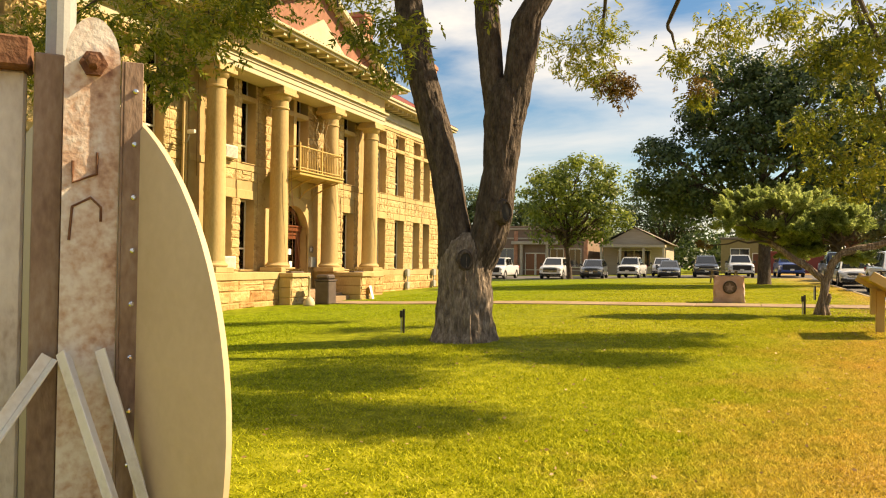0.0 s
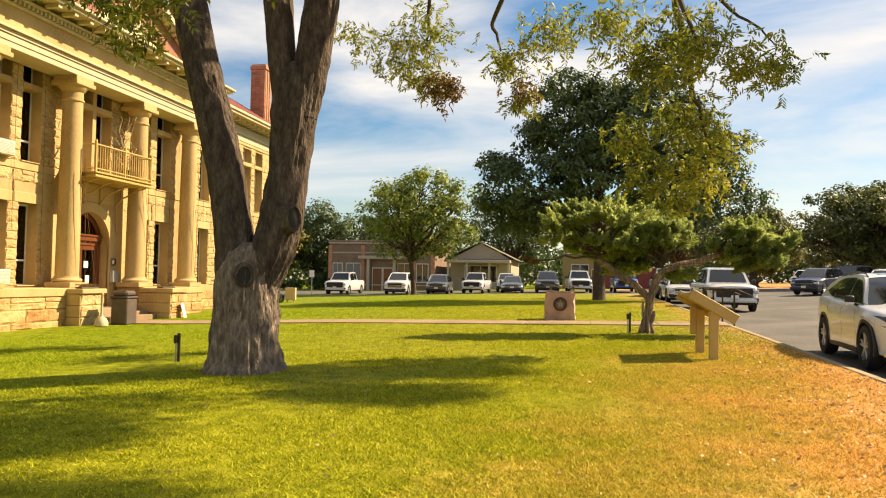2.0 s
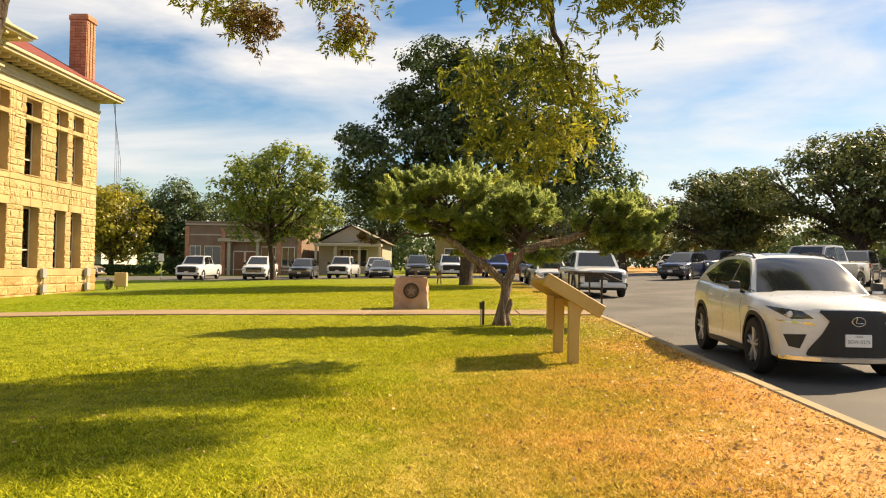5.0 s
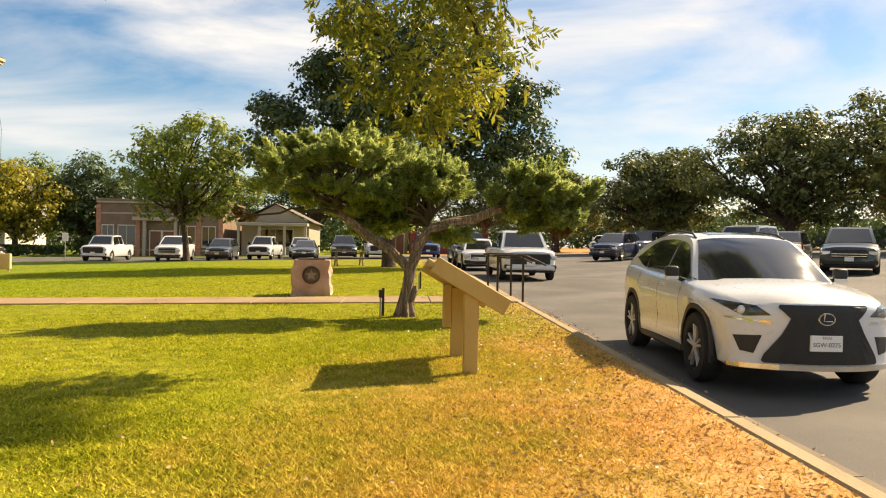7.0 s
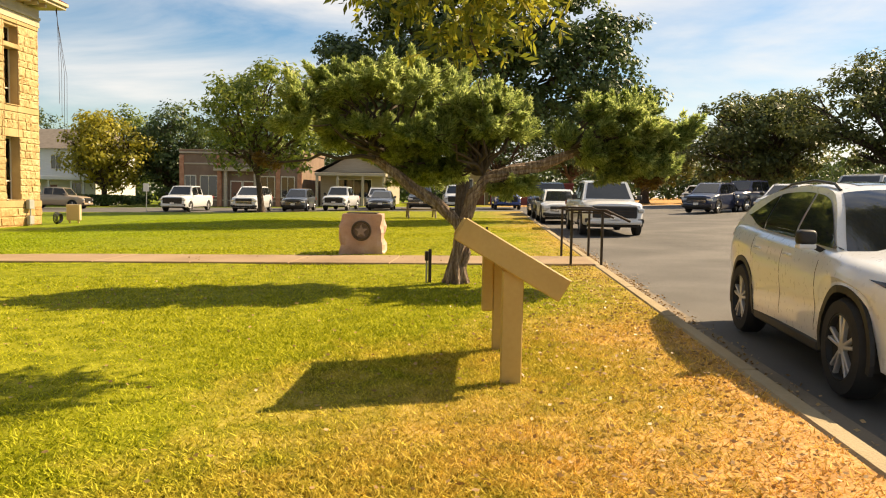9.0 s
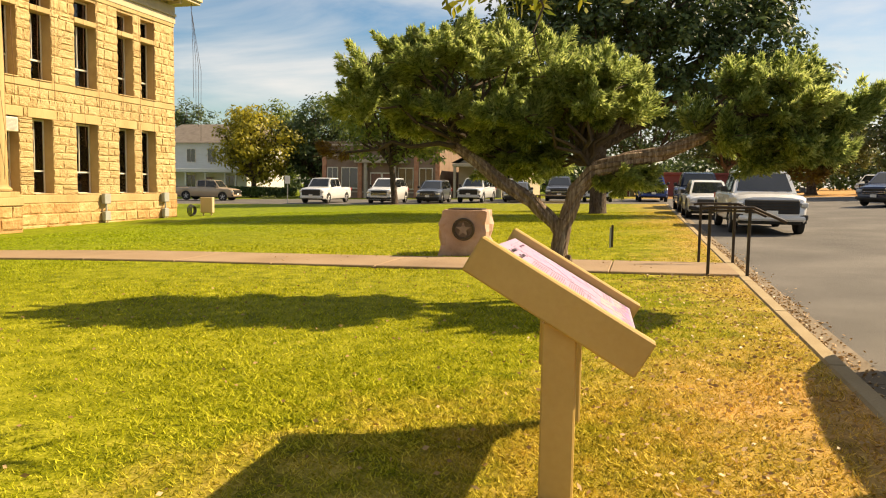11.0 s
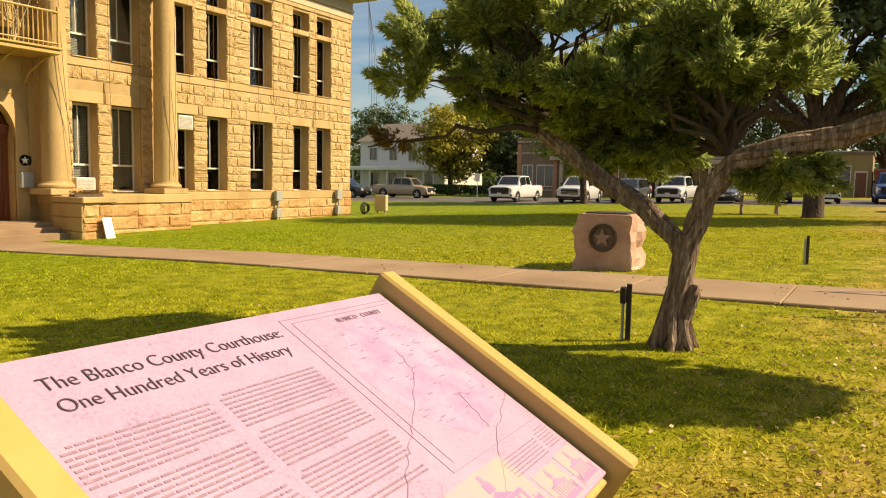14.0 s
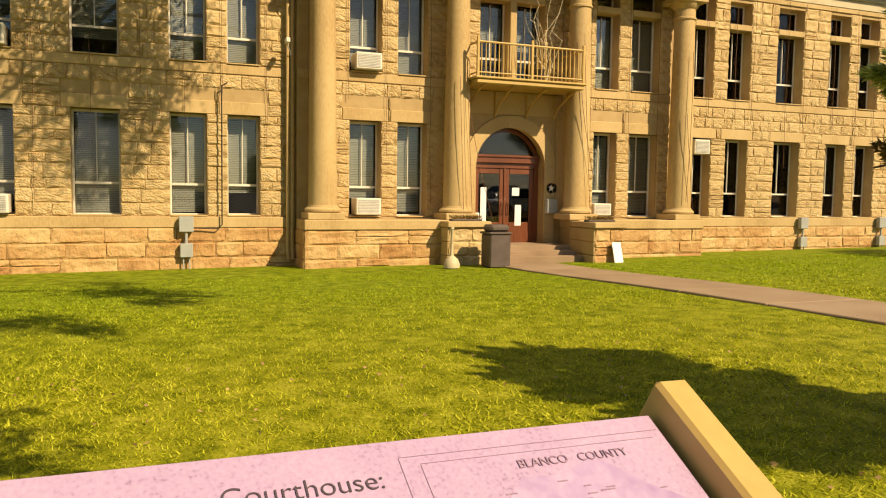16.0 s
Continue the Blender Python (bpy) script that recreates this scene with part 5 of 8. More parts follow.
# street and distance trees
broad_tree("oak_tree", 1.1, 45.2, 3.0, 0.34, [(-3.6, 0, 6.4, 3.0, 2.8, 2.3), (-1.0, 1, 9.8, 3.2, 3.0, 2.3), (2.6, 0, 9.0, 3.4, 3.0, 2.4), (5.0, 0, 7.0, 2.6, 2.6, 2.2), (0.5, -1.2, 7.0, 3.6, 2.6, 2.4), (-4.4, 0.5, 4.8, 1.9, 2.0, 1.2), (3.6, -0.5, 4.9, 2.6, 2.2, 1.3), (0.4, 0.4, 11.2, 2.0, 2.0, 1.2), (-5.6, 0.3, 7.6, 1.3, 1.3, 0.8), (-3.0, 0, 9.6, 1.3, 1.4, 0.8), (6.6, 0.2, 8.6, 1.2, 1.4, 0.8), (4.6, 0, 10.4, 1.3, 1.4, 0.8), (-6.0, 0, 5.6, 1.0, 1.2, 0.6), (6.8, 0.4, 5.8, 1.8, 1.8, 1.2), (2.8, 0.3, 12.0, 1.8, 1.8, 1.0), (-1.8, 0.3, 12.0, 1.8, 1.8, 1.0)], 1500, 46, 0.55, 0.22, M_OAK, "large dark green oak at the edge of the lawn", seed=21, wide=0.75)
broad_tree("shade_tree", -12.8, 60.0, 2.9, 0.2, round_blobs(0.2, 0, 6.2, 5.3, 4.6, 4.3, 15, 4, 0.30), 300, 42, 0.75, 0.36, M_ELM, "rounded green street tree with a slim trunk", seed=31, lean=(-0.3, 0))
for i, (x, y, h, rx, rz, cz) in enumerate(((17.5, 86, 2.0, 6.0, 3.6, 5.0), (25.0, 76, 2.0, 7.0, 4.4, 5.4), (32.0, 66, 2.0, 8.0, 5.4, 6.4), (42.0, 62, 2.2, 9.0, 6.0, 7.4), (52.0, 80, 2.4, 9.0, 6.0, 7.0))):
    broad_tree("live_oak", x, y, h, 0.42, round_blobs(0, 0, cz, rx, rx * 0.8, rz, 17, 60 + i, 0.29), 580, 42, 0.85, 0.42, M_LIVEOAK, "spreading dark live oak beside the parking", seed=61 + i, group="live oaks")
for i, (x, y, h, rx, rz, cz, mt, lb) in enumerate(((-36.0, 84, 1.8, 4.4, 4.4, 5.4, M_GOLD, "yellowing tree in front of the white house"), (-31.0, 88, 1.8, 4.8, 5.0, 5.6, M_OAK, "dark green tree beyond the street"), (-26.5, 94, 1.6, 5.8, 5.4, 5.0, M_OAK, "dark green tree beside the brick building"), (-42.5, 100, 2.0, 5.5, 6, 6.4, M_ELM, "green tree behind the white house"), (-22.0, 104, 3, 7.0, 4.6, 7.0, M_OAK, "dark tree behind the brick building"), (-9.0, 102, 3, 8.0, 5.0, 8.0, M_OAK, "dark tree behind the gabled house"), (3.0, 108, 3, 8.0, 5.0, 8.0, M_OAK, "dark tree beyond the cross street"), (13.0, 112, 3, 7.0, 4.2, 6.8, M_OAK, "dark tree beyond the cross street"), (-56.0, 100, 3, 8.0, 5.0, 7.5, M_OAK, "dark tree far down the cross street"))):
    broad_tree("street_tree", x, y, h, 0.3, round_blobs(0, 0, cz, rx, rx * 0.8, rz, 12, 90 + i, 0.36), 330, 34, 0.9, 0.44, mt, lb, seed=91 + i)

# the twisted juniper
jz = ground_z(1.87, 21.35)
juniper = empty("juniper_tree", pose(1.87, 21.35, jz - 0.04), "twisted juniper with stringy grey-brown trunk and layered foliage", "tree")


def stringy(points, seed, strands=7):
    """A trunk of twisted strands, as old junipers have."""
    bm = bmesh.new()
    r = random.Random(seed)
    rows = []
    for (p, q) in zip(points, points[1:]):
        for i in range(6):
            t = i / 6
            rows.append([a + (b - a) * t for a, b in zip(p, q)])
    rows.append(list(points[-1]))
    tube(bm, [p[:3] for p in rows], [p[3] * 0.66 for p in rows], 12, rough=0.08, seed=seed)
    for s in range(strands):
        a0 = 2 * math.pi * s / strands + r.uniform(-0.3, 0.3)
        path, rad = [], []
        for i, p in enumerate(rows):
            a = a0 + i * 0.16
            d = Vector(rows[min(i + 1, len(rows) - 1)][:3]) - Vector(rows[max(i - 1, 0)][:3])
            d.normalize()
            u = d.cross(Vector((0, 1, 0.1))).normalized()
            w = d.cross(u)
            path.append(Vector(p[:3]) + (u * math.cos(a) + w * math.sin(a)) * p[3] * 0.60)
            rad.append(p[3] * 0.36 * r.uniform(0.85, 1.15))
        tube(bm, path, rad, 6)
    return bm


part("trunk", stringy([(0.0, 0, -0.1, 0.18), (0.0, 0, 0.12, 0.145), (0.03, 0, 0.45, 0.115), (0.06, 0, 0.75, 0.112), (0.08, 0, 1.0, 0.115)], 3), M_JBARK, juniper, "stringy grey-brown trunk", smooth=True)
part("limb", stringy([(0.07, 0, 0.82, 0.085), (-0.03, 0, 0.96, 0.09), (-0.30, -0.02, 1.22, 0.095), (-0.67, -0.05, 1.44, 0.09), (-0.96, -0.1, 1.68, 0.085), (-1.32, -0.15, 1.92, 0.055)], 5, 6), M_JBARK, juniper, smooth=True)
part("limb", stringy([(0.06, 0, 0.82, 0.09), (0.14, 0, 1.06, 0.10), (0.22, 0, 1.33, 0.105), (0.42, 0, 1.59, 0.105), (0.81, -0.02, 1.71, 0.10), (1.19, -0.03, 1.79, 0.09), (1.58, -0.06, 1.95, 0.075), (1.95, -0.08, 2.2, 0.045)], 8, 6), M_JBARK, juniper, smooth=True)
bm = bmesh.new()
for k in range(7):
    a = 2 * math.pi * k / 7 + 0.4
    tube(bm, [(0.06 * math.cos(a), 0.06 * math.sin(a), 0.55), (0.10 * math.cos(a), 0.10 * math.sin(a), 0.32), (0.15 * math.cos(a), 0.15 * math.sin(a), 0.12), (0.235 * math.cos(a), 0.235 * math.sin(a), -0.02)], [0.012, 0.034, 0.042, 0.018], 6)
part("root_flare", bm, M_JBARK, juniper, smooth=True)
part("stub", stringy([(0.04, 0, 0.08, 0.07), (0.10, -0.01, 0.34, 0.075), (0.15, -0.01, 0.50, 0.065), (0.165, -0.01, 0.58, 0.03)], 14, 5), M_JBARK, juniper, "broken stub with torn bark", smooth=True)
jrs = np.random.RandomState(5)
def lumps(cx, cy, cz, rx, ry, rz, n, size, seed):
    """Many small flattened tufts over a low dome."""
    r = random.Random(seed)
    out = []
    for i in range(n):
        h = r.uniform(-0.55, 1.0)
        a = i * 2.39996 + r.uniform(-0.3, 0.3)
        q = math.sqrt(max(0.0, 1 - h * h * 0.9)) * r.uniform(0.45, 1.0)
        s = size * r.uniform(0.65, 1.25)
        out.append((cx + math.cos(a) * q * rx, cy + math.sin(a) * q * ry, cz + h * rz, s, s, s * 0.55))
    return out


j_blobs = lumps(-1.0, 0.0, 2.45, 1.8, 1.0, 0.68, 50, 0.35, 2) + lumps(-0.5, 0.15, 1.98, 0.9, 0.6, 0.2, 10, 0.26, 6) + lumps(-0.45, 0.25, 1.66, 0.6, 0.4, 0.2, 10, 0.22, 9) + lumps(0.8, 0.1, 1.45, 0.3, 0.3, 0.1, 5, 0.18, 10) + lumps(0.45, 0.1, 2.35, 0.65, 0.7, 0.4, 12, 0.34, 3) + lumps(2.4, 0.0, 2.2, 0.85, 0.7, 0.5, 26, 0.31, 4) + lumps(2.45, -0.05, 1.78, 0.6, 0.5, 0.22, 11, 0.25, 12)


def juniper_foliage(blobs, plumes, per, rs, centre=(0.3, 0.0, 1.75)):
    """Tapering plumes of short scale leaves that lean outwards and up from each tuft."""
    vs = []
    for b in blobs:
        for k in range(plumes):
            off = rs.normal(size=3)
            off /= np.linalg.norm(off)
            c = np.array(b[:3]) + off * np.array(b[3:6]) * rs.uniform(0.25, 0.75)
            mid = np.array((centre[0] * 0.2 + b[0] * 0.8, 0.0, centre[2]))
            d = c - mid
            d = d / max(0.2, np.linalg.norm(d)) * 0.35 + off * np.array((0.9, 0.9, 0.6)) + np.array((0.14 * np.sign(b[0]), 0, 0.12))
            d /= np.linalg.norm(d)
            ln = rs.uniform(0.14, 0.36)
            s = rs.uniform(0, 1, (per, 1)) ** 0.8
            u = unit(np.cross(rs.normal(size=(per, 3)), d))
            bend = np.array((0, 0, 0.16)) * (s ** 2) * ln
            rad = (0.105 * (1 - s) ** 0.7 + 0.012) * rs.uniform(0.15, 1.0, (per, 1))
            base = c - d * 0.12 + d * s * ln + bend + u * rad
            dirs = unit(d * 0.9 + u * 0.42 + rs.normal(size=(per, 3)) * 0.3)
            l2 = 0.06 * rs.uniform(0.6, 1.35, (per, 1))
            side = unit(np.cross(dirs, u * 0.4 + d * 0.2 + np.array((0, 0, 0.5)) + rs.normal(size=(per, 3)) * 0.5)) * 0.012
            vs.append(np.stack([base - side, base + side, base + dirs * l2], 1).reshape(-1, 3))
    v = np.concatenate(vs)
    return v, np.arange(len(v)).reshape(-1, 3)


v, f = juniper_foliage(j_blobs, 13, 210, jrs)
tagged(fast_mesh("foliage", v, f, M_JUNIPER, juniper), kind="stuff")
bm = bmesh.new()
for i, b in enumerate(j_blobs):
    src = Vector((-1.1, -0.12, 1.9)) if b[0] < -0.3 else (Vector((0.35, 0, 1.66)) if b[0] < 1.2 else Vector((1.6, -0.05, 2.0)))
    limb(bm, src, b[:3], 0.03, 0.008, 400 + i, 0.15, 5, 5)
    for j in range(2):
        limb(bm, b[:3], (b[0] + jrs.normal() * b[3] * 0.6, b[1] + jrs.normal() * b[4] * 0.6, b[2] + jrs.normal() * b[5] * 0.5), 0.012, 0.004, 500 + i * 5 + j, 0.2, 3, 4)
limb(bm, (-1.2, -0.2, 1.85), (-3.1, -0.1, 1.72), 0.035, 0.008, 444, 0.08, 7, 6)
tagged(part("branchwork", bm, M_TWIG, juniper, smooth=True), kind="stuff")
drs = np.random.RandomState(8)
v, f = juniper_foliage([(-2.7, -0.1, 1.8, 0.5, 0.25, 0.12), (2.75, -0.1, 1.55, 0.35, 0.3, 0.12)], 4, 160, drs)
tagged(fast_mesh("dead_foliage", v, f, M_PECANB, juniper), "browned dead foliage", kind="stuff")

# ---- granite marker ----
bm = bmesh.new()
rr = random.Random(3)
bx(bm, -0.47, 0.47, -0.5, 0.5, -0.08, 0.86)
bmesh.ops.subdivide_edges(bm, edges=bm.edges[:], cuts=6, use_grid_fill=True)
for vtx in bm.verts:
    c = vtx.co
    rough_side = 1.0 if c.x > 0.46 or c.x < -0.46 or c.y > 0.49 else (0.15 if c.y < -0.49 else 0.25)
    amp = noise.noise(c * 4.5) * 0.09 + noise.noise(c * 11) * 0.05
    sx = -0.05 * (c.z / 0.86) if abs(c.x) > 0.4 else 0
    vtx.co = c + Vector((math.copysign(1, c.x) * (amp * rough_side + sx) if abs(c.x) > 0.4 else 0, math.copysign(1, c.y) * amp * rough_side if abs(c.y) > 0.45 else 0, 0.01 * amp))
bmesh.ops.bevel(bm, geom=[e for e in bm.edges if e.calc_face_angle(0) > 1.0], offset=0.02, segments=2, affect="EDGES")
marker = empty("granite_marker", pose(-0.42, 26.75, ground_z(-0.42, 26.75), 0, 0, 4), "rough pink granite marker with a bronze star medallion", "monument")
part("block", bm, M_GRANITE, marker)
bm = bmesh.new()
to_front = Matrix.Translation((0.0, -0.515, 0.50)) @ Matrix.Rotation(radians(90), 4, "X")
ring_m = to_front
lathe(bm, [(0.155, 0.0), (0.16, 0.03), (0.20, 0.035), (0.215, 0.02), (0.22, -0.02)], 32, ring_m)
med = part("medallion", bm, M_MEDAL, marker, "dark bronze ring with a raised star")
bm = bmesh.new()
star = [((0.15 if i % 2 == 0 else 0.062) * math.sin(math.pi * i / 5), (0.15 if i % 2 == 0 else 0.062) * math.cos(math.pi * i / 5)) for i in range(10)]
prism(bm, star, 0.03, 0.045, to_front)
part("star", bm, M_STAR, med, "five-pointed star")
bm = bmesh.new()
arch = [(0.165, 0.034), (0.168, 0.046), (0.205, 0.046), (0.212, 0.03)]
rings = [[bm.verts.new(to_front @ Vector((pr * math.cos(2 * math.pi * k / 32), pr * math.sin(2 * math.pi * k / 32), pz))) for k in range(32)] for pr, pz in arch]
skin(bm, rings, False)
part("ring", bm, M_BRONZE, med, "dark raised ring")
bm = bmesh.new()
rbx(bm, -0.33, 0.33, -0.36, 0.34, 0.862, 0.885, 0.008)
part("plate", bm, M_BRONZE, marker, "dark bronze plate on top")

# ---- history panel ----
panel_thing = empty("history_panel", pose(2.485, 16.10, ground_z(2.5, 16.06), 0, 0, 2.8), "slanted cream-framed history panel on two posts", "sign")
gz = ground_z(2.5, 16.06)
PT = Matrix.Translation((0, 0, 1.122 - gz)) @ Matrix.Rotation(radians(-1.4), 4, "X") @ Matrix.Rotation(radians(30.0), 4, "Y")
HALF, WID = 0.43, 0.595
for s in (-1, 1):
    bm = bmesh.new()
    rbx(bm, -HALF, HALF, s * (WID + 0.035) - 0.035, s * (WID + 0.035) + 0.035, -0.11, 0.065, 0.008, PT)
    part("side_rail", bm, M_CREAM, panel_thing)
bm = bmesh.new()
rbx(bm, -HALF + 0.03, HALF - 0.03, -WID + 0.003, WID - 0.003, -0.03, 0.0, 0.004, PT)
part("backing_board", bm, M_CREAM, panel_thing)
bm = bmesh.new()
rbx(bm, -HALF + 0.035, HALF - 0.045, -WID + 0.012, WID - 0.012, 0.001, 0.016, 0.003, PT)
face = part("printed_face", bm, M_PANEL, panel_thing, "faded pink printed panel")
for y in (-0.58, 0.58):
    bm = bmesh.new()
    rbx(bm, -0.075, 0.075, y - 0.045 if y < 0 else y - 0.045, y + 0.045, -0.15, 1.04 - gz, 0.008, Matrix.Translation((0.0, 0, 0)))
    part("post", bm, M_CREAM, panel_thing)
bm = bmesh.new()
rbx(bm, -0.17, -0.075, 0.52, 0.64, 0.35, 0.85, 0.01)
part("rear_box", bm, M_CREAM, panel_thing)


def lettering(text, x, y, size, mat, name="lettering", bold=0.0):
    """Letters on the panel: x runs down the slope, y from its left to its right."""
    cu = bpy.data.curves.new(name, "FONT")
    cu.body, cu.size, cu.extrude, cu.offset = text, size, 0.0006, bold
    tmp = bpy.data.objects.new("tmp", cu)
    scene.collection.objects.link(tmp)
    bpy.context.view_layer.update()
    me = bpy.data.meshes.new_from_object(tmp)
    bpy.data.objects.remove(tmp)
    ob = new(name, me)
    me.materials.clear()
    me.materials.append(mat)
    me.transform(PT @ Matrix.Translation((x, y, 0.0175)) @ Matrix.Rotation(radians(90), 4, "Z"))
    ob.parent = panel_thing
    return ob


def bars(rows, mat, z, name, label):
    bm = bmesh.new()
    for x0, x1, y0, y1 in rows:
        bx(bm, x0, x1, y0, y1, z - 0.0008, z, PT)
    tagged(part(name, bm, mat, panel_thing, label), kind="stuff")


TOPX, LEFTY = -HALF + 0.035, -0.612
lettering("The Blanco County Courthouse:", TOPX + 0.085, LEFTY + 0.112, 0.0435, M_INK, "title", -0.0006)
lettering("One Hundred Years of History", TOPX + 0.138, LEFTY + 0.112, 0.0435, M_INK, "title", -0.0006)
lettering("BLANCO   COUNTY", TOPX + 0.08, LEFTY + 0.90, 0.022, M_INKLINE, "map_title")
tagged(bpy.data.objects["map_title"], kind="stuff")
trr = random.Random(4)


def text_lines(cols, pitch, thick):
    """Rows of word-long bars; a column is (left, right, top, lines)."""
    out = []
    for c0, c1, x0, n in cols:
        for i in range(n):
            if i % 9 == 8:
                continue
            x = TOPX + x0 + i * pitch
            y = LEFTY + c0 + (0.015 if i % 9 == 0 else 0)
            end = LEFTY + c1 - (trr.uniform(0.05, 0.18) if i % 9 == 7 else trr.uniform(0, 0.012))
            while y < end:
                w = trr.uniform(0.008, 0.03)
                out.append((x, x + thick, y, min(end, y + w)))
                y += w + 0.0045
    return out


bars(text_lines(((0.06, 0.36, 0.20, 47), (0.385, 0.68, 0.19, 29)), 0.0118, 0.0048), M_INKLINE, 0.0172, "body_text", "lines of small print")
bars(text_lines(((0.88, 1.085, 0.60, 6), (1.10, 1.18, 0.585, 8), (0.06, 0.30, 0.765, 3)), 0.0095, 0.0026), M_INKLINE, 0.0172, "caption_text", "lines of very small print")
bars([(TOPX + 0.035, TOPX + 0.0358, LEFTY + 0.72, LEFTY + 1.185), (TOPX + 0.037, TOPX + 0.56, LEFTY + 0.72, LEFTY + 0.7208), (TOPX + 0.05, TOPX + 0.0506, LEFTY + 0.75, LEFTY + 1.17), (TOPX + 0.0515, TOPX + 0.54, LEFTY + 0.75, LEFTY + 0.7506), (TOPX + 0.56, TOPX + 0.5608, LEFTY + 0.72, LEFTY + 1.185)], M_INKLINE, 0.0171, "map_border", "thin printed map border")
M_MAPINK = material("map_wash", [(0.31, 0.19, 0.36), (0.39, 0.275, 0.43), (0.47, 0.36, 0.50)], 0.5, scale=11, fine=60, bump=0)
bm = bmesh.new()
prism(bm, [(TOPX + 0.30 + 0.215 * math.cos(2 * math.pi * j / 40) * (1 + 0.06 * math.sin(5 * j)), LEFTY + 0.985 + 0.205 * math.sin(2 * math.pi * j / 40) * (1 + 0.05 * math.sin(7 * j))) for j in range(40)], 0.0161, 0.0163, PT)
part("map_wash", bm, M_MAPINK, panel_thing, "faded violet county map")
rows = []
for i in range(60):
    x0, y0 = TOPX + trr.uniform(0.11, 0.48), LEFTY + trr.uniform(0.8, 1.17)
    rows.append((x0, x0 + 0.0022, y0, y0 + trr.uniform(0.006, 0.028)))
bars(rows, M_INKLINE, 0.0171, "map_names", "tiny place names on the map")
PHOTOS = ((0.655, 0.77, 0.42, 0.61), (0.585, 0.77, 0.63, 0.90), (0.67, 0.77, 0.915, 1.045), (0.665, 0.765, 1.065, 1.18))
bars([(TOPX + a, TOPX + b, LEFTY + c, LEFTY + d) for a, b, c, d in PHOTOS], material("photo_paper", [(0.44, 0.31, 0.38), (0.46, 0.33, 0.34), (0.48, 0.36, 0.30)], 0.5, scale=12, bump=0), 0.0168, "photo", "faded printed photographs")
# in each photograph a building: ground, columns, cornice, gable and cupola
bm = bmesh.new()
for a, b, c, d in PHOTOS:
    w, hgt = d - c, b - a
    for u0, u1, v0, v1 in [(0.04, 0.96, 0.04, 0.16), (0.18, 0.82, 0.50, 0.56), (0.22, 0.78, 0.16, 0.20), (0.44, 0.56, 0.70, 0.84), (0.47, 0.53, 0.84, 0.95)] + [(0.2 + 0.095 * k, 0.24 + 0.095 * k, 0.20, 0.50) for k in range(7)] + [(0.03 + 0.02 * k, 0.05 + 0.02 * k, 0.16, 0.25 + 0.1 * trr.random()) for k in range(7)] + [(0.83 + 0.02 * k, 0.85 + 0.02 * k, 0.16, 0.28 + 0.14 * trr.random()) for k in range(6)]:
        bx(bm, TOPX + b - v1 * hgt, TOPX + b - v0 * hgt - 0.0003, LEFTY + c + u0 * w, LEFTY + c + u1 * w - 0.0003, 0.0169, 0.0172, PT)
    prism(bm, [(TOPX + b - v * hgt, LEFTY + c + u * w) for u, v in ((0.3, 0.565), (0.7, 0.565), (0.5, 0.695))], 0.0169, 0.0172, PT)
tagged(part("photo_ink", bm, M_INKPALE, panel_thing, "violet building silhouettes in the photographs"), kind="stuff")
bm = bmesh.new()
for a, b in (((0.30, 0.95), (0.42, 0.76)), ((0.42, 0.76), (0.5, 0.62)), ((0.5, 0.62), (0.62, 0.45)), ((0.22, 0.98), (0.30, 0.95)), ((0.46, 1.2), (0.55, 0.95)), ((0.55, 0.95), (0.66, 0.80)), ((0.40, 1.02), (0.52, 0.98))):
    pa, pb = Vector((TOPX + a[0], LEFTY + a[1], 0.0168)), Vector((TOPX + b[0], LEFTY + b[1], 0.0168))
    k = 9
    pl = [pa.lerp(pb, i / k) + Vector((trr.uniform(-0.005, 0.005), trr.uniform(-0.005, 0.005), 0)) for i in range(k + 1)]
    tube(bm, [PT @ p for p in pl], 0.0006, 4)
part("crack", bm, M_INKLINE, panel_thing, "hairline cracks in the print")

# ---- handrails by the kerb ----
for hy in (24.08, 25.92):
    rail = empty("handrail", pose(3.84, hy, ground_z(3.84, hy)), "dark brown steel handrail at the end of the walk", "handrail", "walk handrails")
    for x in (0.0, 0.55):
        bm = bmesh.new()
        rbx(bm, x - 0.022, x + 0.022, -0.022, 0.022, -0.1, 1.0, 0.004)
        part("post", bm, M_DARKMETAL, rail)
    bm = bmesh.new()
    tube(bm, [(-0.12, 0, 1.0), (0.0, 0, 1.02), (0.6, 0, 1.02), (1.05, 0, 0.82)], 0.022, 8)
    part("rail", bm, M_DARKMETAL, rail)
    bm = bmesh.new()
    tube(bm, [(0.0, 0, 0.97), (0.56, 0, 0.97)], 0.016, 6)
    part("lower_bar", bm, M_DARKMETAL, rail)


def stake(name, x, y, h, label, cat, box=True):
    t = empty(name, pose(x, y, ground_z(x, y), 0, 0, 12), label, cat)
    bm = bmesh.new()
    rbx(bm, -0.022, 0.022, -0.02, 0.02, -0.08, h, 0.004)
    part("post", bm, M_DARKMETAL, t)
    if box:
        bm = bmesh.new()
        rbx(bm, -0.075, -0.024, -0.05, 0.05, h - 0.17, h - 0.03, 0.006)
        part("box", bm, M_DARKMETAL, t)
        bm = bmesh.new()
        tube(bm, [(-0.05, 0, h - 0.17), (-0.05, 0, -0.05)], 0.014, 6)
        part("conduit", bm, M_GREYBOX, t, "thin grey conduit")
    else:
        bm = bmesh.new()
        rbx(bm, -0.055, -0.023, -0.02, 0.02, -0.05, h - 0.05, 0.004)
        part("tag", bm, M_GREYBOX, t)


